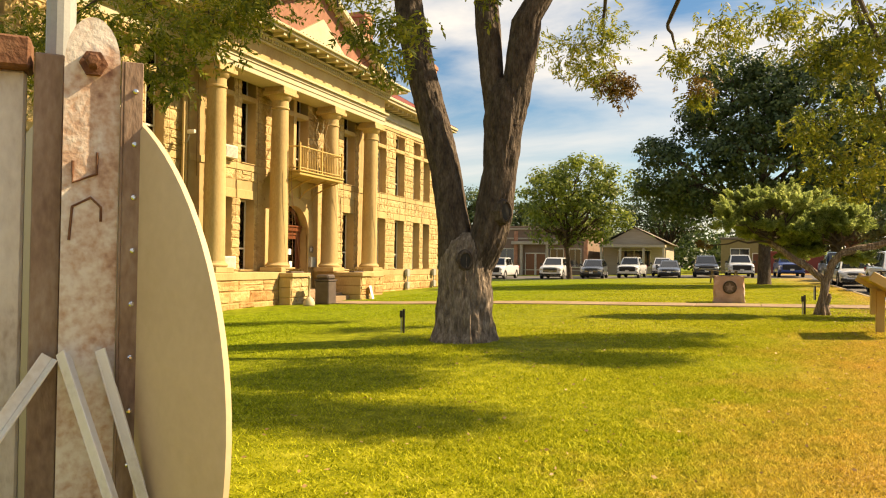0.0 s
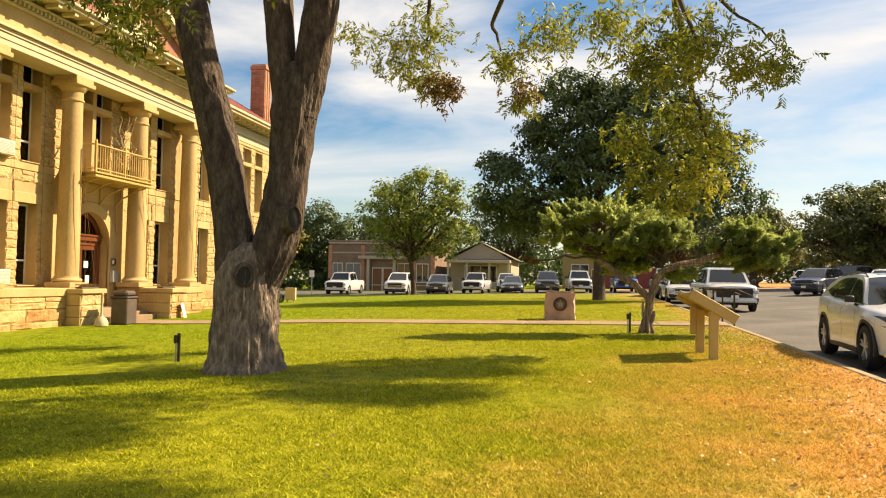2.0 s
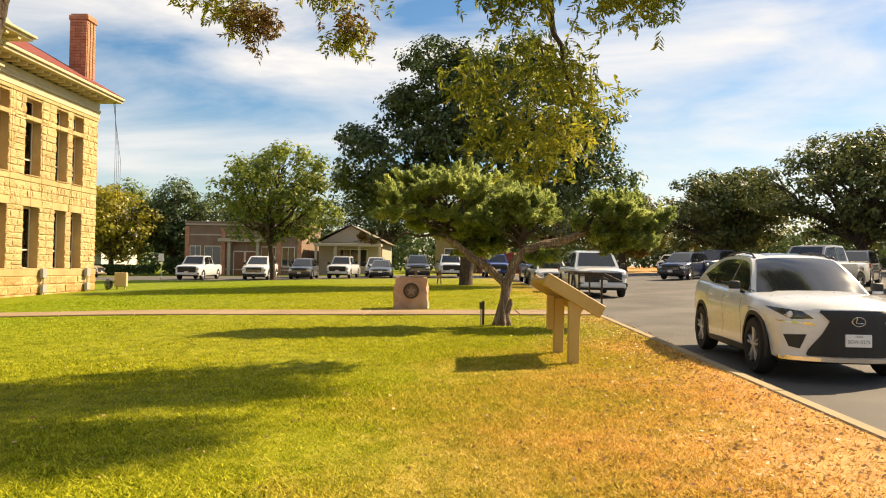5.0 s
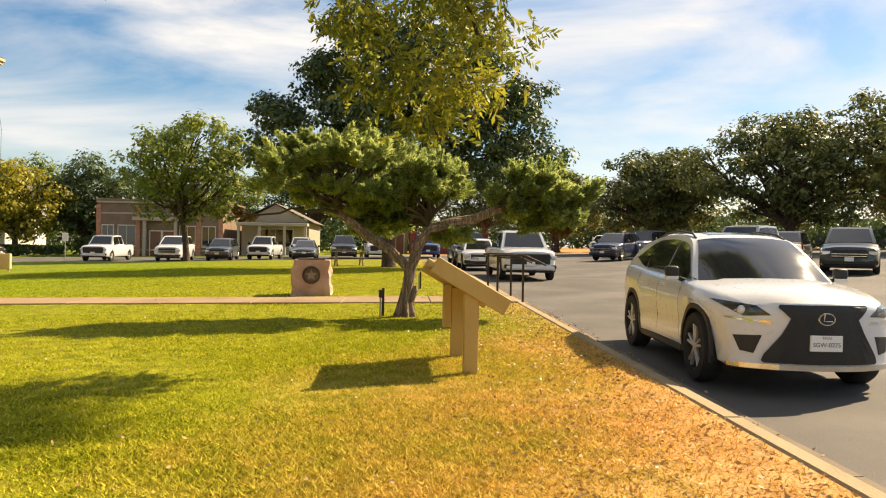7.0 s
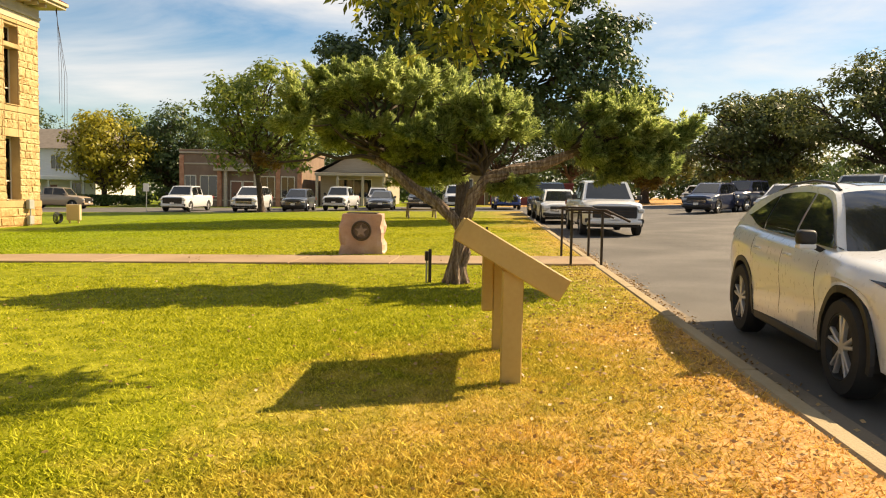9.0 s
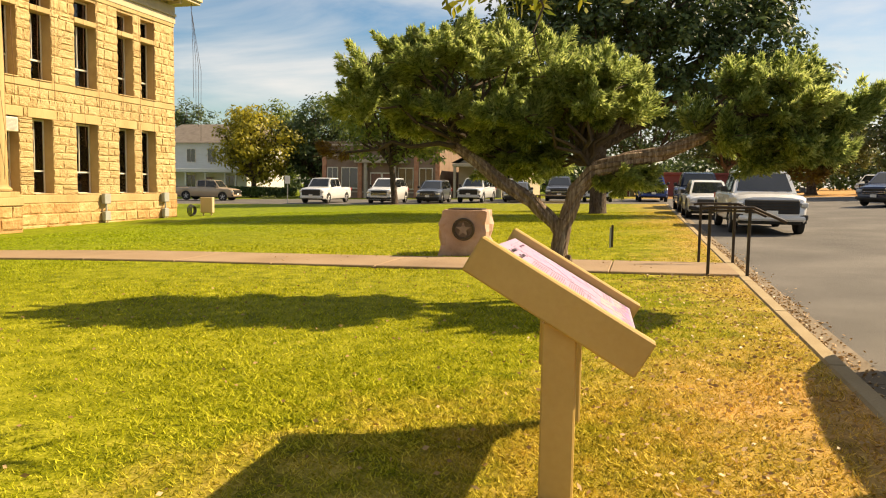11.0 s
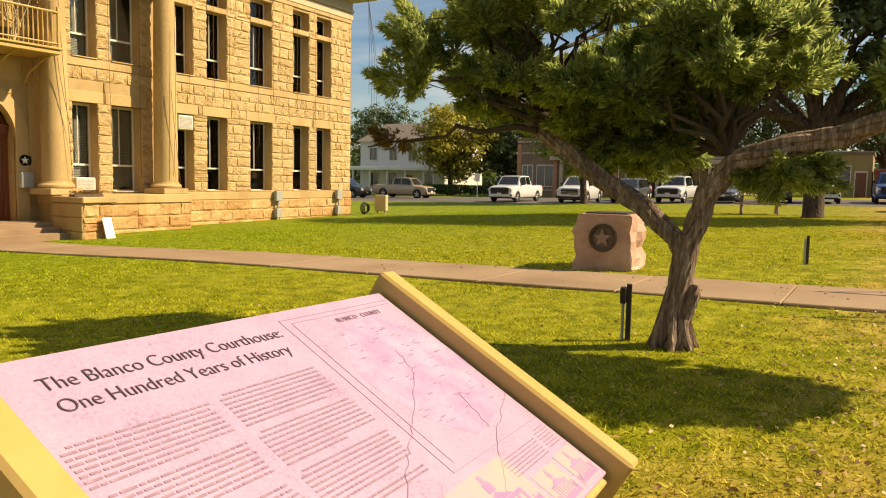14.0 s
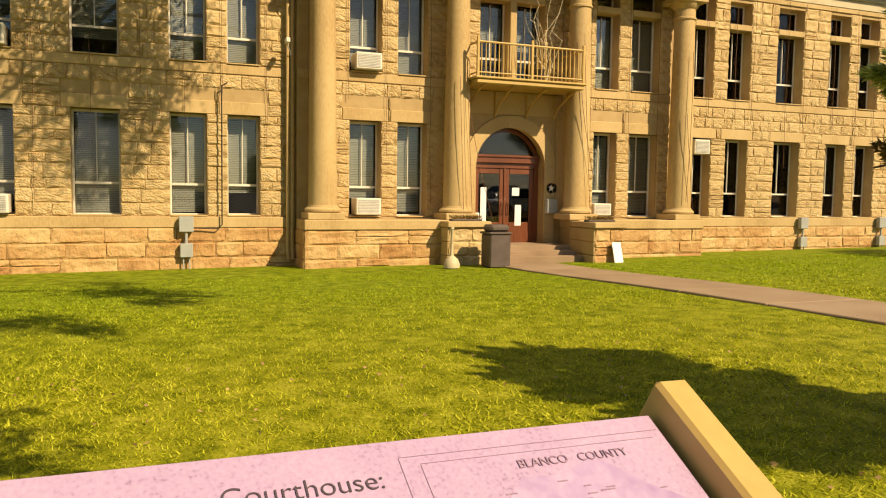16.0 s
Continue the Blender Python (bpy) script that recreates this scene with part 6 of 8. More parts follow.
stake("power_post", -6.3, 13.9, 0.48, "short dark outlet post beside the pecan", "outlet post")
stake("power_post", 1.47, 21.4, 0.50, "short dark outlet post beside the juniper", "outlet post")
stake("marker_stake", 2.29, 28.6, 0.48, "thin dark stake with a grey tag in the lawn", "stake", False)

from mathutils.bvhtree import BVHTree


# ---- vehicles ----
def lerp(a, b, t):
    return a + (b - a) * t


def curve_at(table, y):
    for (y0, v0), (y1, v1) in zip(table, table[1:]):
        if y <= y1:
            t = (y - y0) / (y1 - y0)
            t = t * t * (3 - 2 * t)
            return lerp(v0, v1, max(0, t))
    return table[-1][1]


def wheel(parent, x, y, r, w, side):
    m = Matrix.Translation((x, y, r)) @ Matrix.Rotation(radians(90) * side, 4, "Y")
    bm = bmesh.new()
    lathe(bm, [(r * 0.66, -w / 2), (r * 0.9, -w / 2), (r, -w * 0.3), (r, w * 0.3), (r * 0.93, w / 2), (r * 0.68, w / 2), (r * 0.66, w * 0.3)], 28, m)
    ob = part("wheel", bm, M_TYRE, parent, smooth=True)
    bm = bmesh.new()
    lathe(bm, [(r * 0.05, w * 0.2), (r * 0.66, w * 0.2), (r * 0.69, w * 0.47), (r * 0.64, w * 0.5), (r * 0.62, w * 0.24), (r * 0.05, w * 0.24)], 28, m)
    rim = part("rim", bm, M_BLACK, ob, smooth=True)
    bm = bmesh.new()
    for k in range(5):
        a = 2 * math.pi * k / 5
        for d in (-0.17, 0.17):
            q = m @ Matrix.Rotation(a + d, 4, "Z")
            rbx(bm, r * 0.1, r * 0.66, -r * 0.038, r * 0.038, w * 0.28, w * 0.46, 0.006, q)
    lathe(bm, [(r * 0.14, w * 0.3), (r * 0.14, w * 0.44), (r * 0.05, w * 0.46)], 12, m)
    part("spokes", bm, M_ALLOY, ob, "silver alloy spokes")


def quad_inset(p, s, out):
    c = sum((Vector(q) for q in p), Vector()) / 4
    nrm = (Vector(p[1]) - Vector(p[0])).cross(Vector(p[3]) - Vector(p[0])).normalized()
    return [c + (Vector(q) - c) * s + nrm * out for q in p]


def slab_between(bm, quad, thick):
    nrm = (Vector(quad[1]) - Vector(quad[0])).cross(Vector(quad[3]) - Vector(quad[0])).normalized()
    a = [bm.verts.new(q) for q in quad]
    b = [bm.verts.new(Vector(q) - nrm * thick) for q in quad]
    bm.faces.new(a)
    bm.faces.new(b[::-1])
    for i in range(4):
        bm.faces.new((a[i], b[i], b[(i + 1) % 4], a[(i + 1) % 4]))


def patch_on(tree, corners, nrm, nu, nv, lift, thick):
    """A thin shell laid on a body: four corners, filled in and dropped along nrm on to the surface."""
    g = bmesh.new()
    a, b, c, d = [Vector(p) for p in corners]
    nrm = Vector(nrm).normalized()
    grid = []
    for j in range(nv + 1):
        row = []
        for i in range(nu + 1):
            p = a.lerp(b, i / nu).lerp(d.lerp(c, i / nu), j / nv)
            hit = tree.ray_cast(p + nrm * 0.6, -nrm)
            q = hit[0] if hit[0] is not None else p
            row.append((q + nrm * lift, q - nrm * thick))
        grid.append([(g.verts.new(p), g.verts.new(q)) for p, q in row])
    for s in (0, 1):
        for j in range(nv):
            for i in range(nu):
                g.faces.new((grid[j][i][s], grid[j][i + 1][s], grid[j + 1][i + 1][s], grid[j + 1][i][s]))
    edge = [grid[0][i] for i in range(nu + 1)] + [grid[j][nu] for j in range(1, nv + 1)] + [grid[nv][i] for i in range(nu - 1, -1, -1)] + [grid[j][0] for j in range(nv - 1, 0, -1)]
    for p, q in zip(edge, edge[1:] + edge[:1]):
        g.faces.new((p[0], q[0], q[1], p[1]))
    bmesh.ops.recalc_face_normals(g, faces=g.faces[:])
    return g


def vehicle(name, m, kind, paint, label, category, L, W, H, group="", detail=1):
    """A parked vehicle; its front looks along -y, its foot is at the middle of its length."""
    t = empty(name, m, label, category, group)
    hw = W / 2
    r = 0.365 if kind == "sedan" else (0.375 if kind == "suv" else 0.40)
    yf, yr = -L * 0.5 + L * (0.205 if kind != "pickup" else 0.17), L * 0.5 - L * (0.205 if kind != "pickup" else 0.215)
    lo = 0.24 if kind == "sedan" else (0.28 if kind == "suv" else 0.36)
    F, B = -L / 2, L / 2
    if kind == "suv":
        belt = [(F, H * 0.42), (F + 0.12, H * 0.53), (F + 0.5, H * 0.575), (F + 1.15, H * 0.625), (B - 0.3, H * 0.645), (B - 0.1, H * 0.62), (B, H * 0.5)]
        y0, y1, y2, y3 = F + L * 0.235, F + L * 0.40, B - L * 0.15, B - L * 0.02
    elif kind == "sedan":
        belt = [(F, H * 0.36), (F + 0.12, H * 0.48), (F + 0.9, H * 0.56), (F + 1.3, H * 0.60), (B - 0.8, H * 0.64), (B - 0.12, H * 0.62), (B, H * 0.45)]
        y0, y1, y2, y3 = F + L * 0.27, F + L * 0.44, B - L * 0.30, B - L * 0.13
    else:
        belt = [(F, H * 0.40), (F + 0.1, H * 0.55), (F + 0.5, H * 0.60), (F + 1.4, H * 0.625), (B - 0.3, H * 0.625), (B - 0.05, H * 0.62), (B, H * 0.55)]
        y0, y1, y2, y3 = F + L * 0.235, F + L * 0.33, B - L * 0.395, B - L * 0.36
    width = [(F, 0.80), (F + 0.1, 0.90), (F + 0.45, 0.98), (F + 1.2, 1.0), (B - 0.7, 1.0), (B - 0.12, 0.93), (B, 0.86)]
    ys = sorted({F, F + 0.05, F + 0.12, F + 0.25, F + 0.4, B - 0.3, B - 0.15, B - 0.06, B, *[yf + d for d in np.linspace(-1.25, 1.25, 13) * r], *[yr + d for d in np.linspace(-1.25, 1.25, 13) * r], *np.linspace(F + 0.5, B - 0.4, 14)})
    bm = bmesh.new()
    rows = []
    for y in ys:
        zl = lo + (0.05 if y < F + 0.2 or y > B - 0.2 else 0)
        for yw in (yf, yr):
            d = abs(y - yw)
            if d < r * 1.2:
                zl = max(zl, r + math.sqrt(max(0, (1.16 * r) ** 2 - d * d)) * 0.98)
        zb = curve_at(belt, y)
        k = curve_at(width, y) * hw
        zc = zb + (0.05 if y < y1 else 0.03)
        mid = lerp(zl, zb, 0.62)
        prof = [(k - 0.05, zl), (k, min(zl + 0.06, zb - 0.05)), (k + 0.012, mid), (k - 0.02, zb - 0.05), (k - 0.09, zb), (k * 0.55, zc), (0, zc + 0.012)]
        full = prof + [(-a, b) for a, b in prof[-2::-1]]
        rows.append([bm.verts.new((a, y, b)) for a, b in full])
    for a, b in zip(rows, rows[1:]):
        for i in range(len(a) - 1):
            bm.faces.new((a[i], a[i + 1], b[i + 1], b[i]))
    bm.faces.new(rows[0])
    bm.faces.new(rows[-1][::-1])
    bmesh.ops.recalc_face_normals(bm, faces=bm.faces[:])
    tree = BVHTree.FromBMesh(bm)
    part("body", bm, paint, t, smooth=True)
    # underside
    bm = bmesh.new()
    rbx(bm, -hw + 0.16, hw - 0.16, F + 0.3, B - 0.3, lo - 0.06, H * 0.48, 0.03)
    part("underbody", bm, M_BLACK, t)
    # cabin
    zb0, zb1, zt = curve_at(belt, y0) + 0.0, curve_at(belt, y3), H
    wb, wt = hw - 0.07, hw - 0.27
    stations = [(y0, zb0 + 0.03, wb - 0.05), (y1, zt - 0.05, wt), (lerp(y1, y2, 0.45), zt, wt + 0.01), (y2, zt - 0.03, wt - 0.01), (y3, zb1 + (0.03 if kind != "suv" else 0.05), wb - 0.05)]
    bm = bmesh.new()
    rows = []
    for i, (y, z, w) in enumerate(stations):
        yb = y
        rows.append([bm.verts.new(p) for p in ((wb, yb, curve_at(belt, yb) - 0.06), (w, y, z), (w * 0.6, y, z + (0.02 if i == 2 else 0)), (-w * 0.6, y, z + (0.02 if i == 2 else 0)), (-w, y, z), (-wb, yb, curve_at(belt, yb) - 0.06))])
    for a, b in zip(rows, rows[1:]):
        for i in range(5):
            bm.faces.new((a[i], a[i + 1], b[i + 1], b[i]))
    bm.faces.new(rows[0])
    bm.faces.new(rows[-1][::-1])
    bmesh.ops.recalc_face_normals(bm, faces=bm.faces[:])
    ctree = BVHTree.FromBMesh(bm)
    cabin = part("cabin", bm, paint, t, smooth=True)

    def glass(nm, quad, s=0.9):
        g = bmesh.new()
        slab_between(g, quad_inset(quad, s, 0.012), 0.004)
        part(nm, g, M_BLACKGLASS, cabin, "dark tinted glass")

    s = stations
    glass("windscreen", [(-s[0][2], s[0][0], s[0][1]), (s[0][2], s[0][0], s[0][1]), (s[1][2], s[1][0], s[1][1]), (-s[1][2], s[1][0], s[1][1])], 0.87)
    glass("rear_window", [(s[4][2], s[4][0], s[4][1]), (-s[4][2], s[4][0], s[4][1]), (-s[3][2], s[3][0], s[3][1]), (s[3][2], s[3][0], s[3][1])], 0.86)
    for sg in (1, -1):
        def side_pt(y, f):
            # a point on the cabin's side at y, f of the way from belt to roof edge
            for (ya, za, wa), (yb, zbb, wbb) in zip(s, s[1:]):
                if y <= yb + 1e-6:
                    k2 = (y - ya) / (yb - ya)
                    zt2, wt2 = lerp(za, zbb, k2), lerp(wa, wbb, k2)
                    z0 = lerp(curve_at(belt, ya), curve_at(belt, yb), k2) - 0.06
                    return Vector((sg * lerp(wb, wt2, f), y, lerp(z0, zt2, f)))
            return Vector((0, y, 0))
        cuts = [lerp(y0, y1, 0.42), lerp(y1, y2, 0.42), lerp(y1, y2, 0.97), lerp(y2, y3, 0.62)] if kind != "pickup" else [lerp(y0, y1, 0.5), lerp(y1, y2, 0.5), lerp(y1, y2, 1.0)]
        for a, b in zip(cuts, cuts[1:]):
            a2, b2 = a + 0.035, b - 0.035
            g = bmesh.new()
            yy = sorted({a2, b2, *[lerp(a2, b2, i / 4) for i in range(1, 4)], *[q[0] for q in s if a2 < q[0] < b2]})
            n = len(yy) - 1
            strips = []
            for fr in (0.17, 0.42, 0.66, 0.90):
                line = []
                for q in yy:
                    p = side_pt(q, fr)
                    hit = ctree.ray_cast(Vector((sg * 2.0, p.y, p.z)), Vector((-sg, 0, 0)))[0]
                    line.append(g.verts.new((hit if hit is not None else p) + Vector((sg * 0.012, 0, 0.002))))
                strips.append(line)
            for la, lb in zip(strips, strips[1:]):
                for i in range(n):
                    g.faces.new((la[i], la[i + 1], lb[i + 1], lb[i]))
            bmesh.ops.solidify(g, geom=g.faces[:], thickness=0.003)
            part("side_window", g, M_BLACKGLASS, cabin, "dark tinted glass")
        # mirror
        g = bmesh.new()
        my = lerp(y0, y1, 0.55)
        mw, mh = (0.17, 0.13) if detail > 1 and kind == "suv" else (0.2, 0.17)
        rbx(g, sg * (hw + 0.02) - 0.0 if sg > 0 else -hw - mw, sg * (hw + mw) if sg > 0 else -hw - 0.02, my - 0.06, my + 0.06, zb0 + 0.04, zb0 + 0.04 + mh, 0.03)
        rbx(g, min(sg * (wb - 0.03), sg * (hw + 0.05)), max(sg * (wb - 0.03), sg * (hw + 0.05)), my - 0.03, my + 0.03, zb0 + 0.03, zb0 + 0.08, 0.01)
        part("mirror", g, M_BLACK, t)
        # door gaps and handles
        if detail > 1:
            for yy in (lerp(y0, y1, 0.2), lerp(y1, y2, 0.47), lerp(y2, y3, 0.45)):
                g = bmesh.new()
                zb2 = curve_at(belt, yy)
                g.free()
                zl2 = lo + 0.12 if min(abs(yy - yf), abs(yy - yr)) > r * 1.3 else r * 2.2
                g = patch_on(tree, ((sg * hw, yy - 0.004, zl2), (sg * hw, yy + 0.004, zl2), (sg * hw, yy + 0.004, zb2 - 0.06), (sg * hw, yy - 0.004, zb2 - 0.06)), (sg, 0, 0), 1, 8, 0.002, 0.01)
                part("door_seam", g, M_BLACK, t)
            for yy in (lerp(y1, y2, 0.62), lerp(y2, y3, 0.25)):
                g = bmesh.new()
                rbx(g, sg * hw - 0.02, sg * hw + 0.02, yy - 0.1, yy + 0.1, H * 0.545, H * 0.562, 0.008)
                part("door_handle", g, paint, t)
        for yw in (yf, yr):
            wheel(t, sg * (hw - 0.10), yw, r, 0.22, sg)
            g = bmesh.new()
            n = 14
            pr = [(1.13 * r, 1.26 * r)] * (n + 1)
            inner, outer = [], []
            for i in range(n + 1):
                a = math.radians(-8 + 196 * i / n)
                for lst, rad in ((inner, 1.12 * r), (outer, 1.25 * r)):
                    lst.append((yw + rad * math.cos(a), r + rad * math.sin(a)))
            x0, x1 = sg * (hw - 0.03), sg * (hw + 0.018)
            vi = [[g.verts.new((x, *p)) for p in inner] for x in (x0, x1)]
            vo = [[g.verts.new((x, *p)) for p in outer] for x in (x0, x1)]
            for i in range(n):
                g.faces.new((vi[1][i], vi[1][i + 1], vo[1][i + 1], vo[1][i]))
                g.faces.new((vo[0][i], vo[0][i + 1], vo[1][i + 1], vo[1][i]))
                g.faces.new((vi[0][i], vi[0][i + 1], vi[1][i + 1], vi[1][i]))
            part("arch_trim", g, M_BLACK if kind == "suv" or detail > 1 else paint, t)
    # bed of a pickup
    if kind == "pickup":
        g = bmesh.new()
        rbx(g, -hw + 0.12, hw - 0.12, y3 + 0.1, B - 0.1, H * 0.60, H * 0.645, 0.01)
        part("bed_cover", g, M_BLACK, t, "dark truck bed")
    # face
    g = bmesh.new()
    zt_g, zb_g = curve_at(belt, F + 0.1) - 0.06, lo + 0.22
    rbx(g, -hw * (0.72 if kind == "pickup" else 0.6), hw * (0.72 if kind == "pickup" else 0.6), F - 0.04, F + 0.14, lerp(zb_g, zt_g, 0.1 if kind == "pickup" else 0.3), zt_g + 0.05, 0.03)
    grille = part("grille", g, M_BLACK, t, "black grille")
    g = bmesh.new()
    for k in range(3 if kind == "pickup" else 2):
        z = lerp(lerp(zb_g, zt_g, 0.45), zt_g - 0.04, k / 2)
        rbx(g, -hw * 0.6, hw * 0.6, F - 0.055, F - 0.036, z - 0.011, z + 0.011, 0.004)
    part("grille_bar", g, M_DARKMETAL if kind == "pickup" else M_CHROME, grille, "dark bars" if kind == "pickup" else "chrome bars")
    for sg in (1, -1):
        g = bmesh.new()
        x0, x1 = sorted((sg * hw * (0.735 if kind == "pickup" else 0.62), sg * hw * 0.95))
        rbx(g, x0, x1, F + 0.0, F + 0.2, zt_g - 0.17, zt_g - 0.02, 0.03)
        part("headlamp", g, M_LAMP, t, "clear headlamp")
        if kind != "sedan":
            g = bmesh.new()
            rbx(g, x0, x1, F - 0.01, F + 0.12, lo + 0.1, lo + 0.24, 0.02)
            part("fog_lamp", g, M_BLACK, t)
        g = bmesh.new()
        rbx(g, min(sg * hw * 0.7, sg * hw * 0.95), max(sg * hw * 0.7, sg * hw * 0.95), B - 0.12, B + 0.015, H * 0.5, H * 0.6, 0.02)
        part("tail_lamp", g, M_REDLAMP, t, "red tail lamp")
    g = bmesh.new()
    rbx(g, -hw * 0.88, hw * 0.88, F - 0.05, F + 0.2, lo + 0.06, lo + 0.2, 0.04)
    part("bumper", g, paint if kind == "pickup" else M_BLACK, t, "front bumper")
    g = bmesh.new()
    rbx(g, -0.155, 0.155, F - 0.075, F - 0.05, lo + 0.2, lo + 0.35, 0.008)
    plate = part("number_plate", g, M_PAPER, t, "white number plate")
    if kind == "suv":
        for sg in (1, -1):
            g = bmesh.new()
            xx = sg * (wt - 0.05)
            tube(g, [(xx, y1 + 0.1, H - 0.05), (xx, y1 + 0.3, H + 0.015), (xx, y2 - 0.15, H + 0.01), (xx, y2 + 0.05, H - 0.06)], 0.014, 6)
            part("roof_rail", g, M_CHROME, t)
    return t


M_BLACKGLASS = material("tinted_car_glass", [(0.012, 0.015, 0.018), (0.02, 0.024, 0.028)], 0.03, scale=1, fine=3, bump=0, spec=0.6, coat=0.6)


def parked(x, y, turn):
    return pose(x, y, ground_z(x, y) - 0.17, math.degrees(math.atan(0.0115)), 0, turn)


def along(table, y):
    """A smooth curve through (y, value) pairs."""
    if y <= table[0][0]:
        return table[0][1]
    for i in range(len(table) - 1):
        (a, va), (b, vb) = table[i], table[i + 1]
        if y <= b:
            pa, pb = table[max(i - 1, 0)], table[min(i + 2, len(table) - 1)]
            ma = (vb - pa[1]) / max(b - pa[0], 1e-6) * (b - a)
            mb = (pb[1] - va) / max(pb[0] - a, 1e-6) * (b - a)
            t = (y - a) / (b - a)
            return (2 * t ** 3 - 3 * t * t + 1) * va + (t ** 3 - 2 * t * t + t) * ma + (3 * t * t - 2 * t ** 3) * vb + (t ** 3 - t * t) * mb
    return table[-1][1]


def grid_mesh(rows):
    g = bmesh.new()
    vs = [[g.verts.new(p) for p in r] for r in rows]
    for a, b in zip(vs, vs[1:]):
        for i in range(len(a) - 1):
            g.faces.new((a[i], a[i + 1], b[i + 1], b[i]))
    bmesh.ops.remove_doubles(g, verts=g.verts[:], dist=0.0005)
    return g


def crossover(m, paint, label):
    """A compact crossover with a spindle grille; its front looks along -y."""
    t = empty("white_suv", m, label, "car")
    F, B, hw, r = -2.32, 2.32, 0.925, 0.372
    yf, yr = F + 0.93, B - 1.05
    hood_edge = [(F, 0.86), (F + 0.15, 0.925), (F + 0.5, 0.985), (F + 1.1, 1.035), (F + 1.8, 1.06), (F + 3.0, 1.10), (B - 0.5, 1.15), (B - 0.12, 1.12), (B, 1.0)]
    wide = [(F, 0.80), (F + 0.25, 0.875), (F + 0.7, 0.925), (F + 1.4, 0.915), (F + 2.4, 0.915), (B - 1.1, 0.925), (B - 0.5, 0.90), (B, 0.80)]
    roof = [(F + 1.02, 1.03), (F + 1.35, 1.235), (F + 1.7, 1.44), (F + 1.98, 1.56), (F + 2.4, 1.615), (F + 2.9, 1.62), (F + 3.4, 1.585), (F + 3.85, 1.50), (F + 4.1, 1.42), (F + 4.35, 1.22), (F + 4.5, 1.10)]

    def bow(y, x):
        k = 0.40 * (1 - smoothstep(F, F + 1.7, y)) - 0.22 * smoothstep(B - 1.2, B, y)
        return y + k * min(1.0, abs(x) / hw) ** 2.6

    def foot(y):
        z = 0.27 + 0.02 * (1 - smoothstep(F, F + 0.4, y)) + 0.08 * smoothstep(B - 0.5, B, y)
        for yw in (yf, yr):
            d = abs(y - yw)
            if d < 1.17 * r:
                z = max(z, r + math.sqrt((1.17 * r) ** 2 - d * d))
        return z

    def half(y):
        """The outline of one side at y, from the sill to the middle of the bonnet."""
        w, zb = along(wide, y), along(hood_edge, y)
        zl = foot(bow(y, w))
        zs = lambda f: lerp(min(zl, zb - 0.16), zb - 0.10, f)
        flare = 0.012 * max(math.exp(-((bow(y, w) - c) / 0.42) ** 2) for c in (yf, yr))
        pts = [(w - 0.075, zs(0)), (w - 0.025 + flare, zs(0.06)), (w - 0.012 + flare, zs(0.25)), (w - 0.02 + flare * 0.6, zs(0.45)), (w + 0.004 + flare * 0.4, zs(0.70)), (w + 0.0, zs(0.88)), (w - 0.03, zb - 0.05), (w - 0.085, zb - 0.008), (w - 0.16, zb + 0.012), (w * 0.62, zb + 0.030), (w * 0.55, zb + 0.048), (w * 0.28, zb + 0.062), (0, zb + 0.066)]
        return [(x, bow(y, x), z) for x, z in pts]

    ys = sorted({F, F + 0.03, F + 0.08, F + 0.16, F + 0.28, B - 0.2, B - 0.08, B - 0.02, B, *np.linspace(F + 0.38, B - 0.3, 40), *[c + d * r - 0.08 for c in (yf,) for d in np.linspace(-1.3, 1.3, 23)], *[yr + d * r for d in np.linspace(-1.3, 1.3, 23)]})
    rows = []
    for y in ys:
        h = half(y)
        rows.append(h + [(-x, q, z) for x, q, z in h[-2::-1]])
    bm = grid_mesh(rows)
    # rounded face and tail: across from side to side at each height, pushed out in the middle
    for y, sg in ((F, -1), (B, 1)):
        h = half(y)
        cap = []
        for i, (x, q, z) in enumerate(h):
            lift = 0.05 * math.sin(math.pi * min(1.0, i / 12))
            cap.append([(x * c, bow(y, x * c) + sg * lift * (1 - c * c), z) for c in (1, 0.9, 0.75, 0.5, 0.25, 0, -0.25, -0.5, -0.75, -0.9, -1)])
        g = grid_mesh(cap)
        me = bpy.data.meshes.new("tmp")
        g.to_mesh(me)
        g.free()
        bm.from_mesh(me)
        bpy.data.meshes.remove(me)
    bmesh.ops.remove_doubles(bm, verts=bm.verts[:], dist=0.002)
    bmesh.ops.recalc_face_normals(bm, faces=bm.faces[:])
    tree = BVHTree.FromBMesh(bm)
    body = part("body", bm, paint, t, smooth=True)
    bm = bmesh.new()
    rbx(bm, -0.74, 0.74, F + 0.42, B - 0.35, 0.2, 0.8, 0.03)
    part("underbody", bm, M_BLACK, t)

    # cabin
    def side_at(y, z):
        zb = along(hood_edge, y)
        k = max(0.0, (z - zb) / (1.58 - zb))
        return (hw - 0.125) - 0.235 * k ** 1.1

    def top_at(y, c):
        """A point of the roof or screen, c from -1 to 1 across."""
        z = along(roof, y)
        edge = side_at(y, z - 0.045)
        x = edge * c
        q = y + 0.26 * (1 - smoothstep(F + 1.0, F + 2.5, y)) * (abs(x) / 0.8) ** 2 - 0.16 * smoothstep(F + 3.5, F + 4.5, y) * (abs(x) / 0.8) ** 2
        return Vector((x, q, z - 0.045 * abs(c) ** 3))

    rows = []
    stations = list(np.linspace(F + 1.02, F + 4.5, 44))
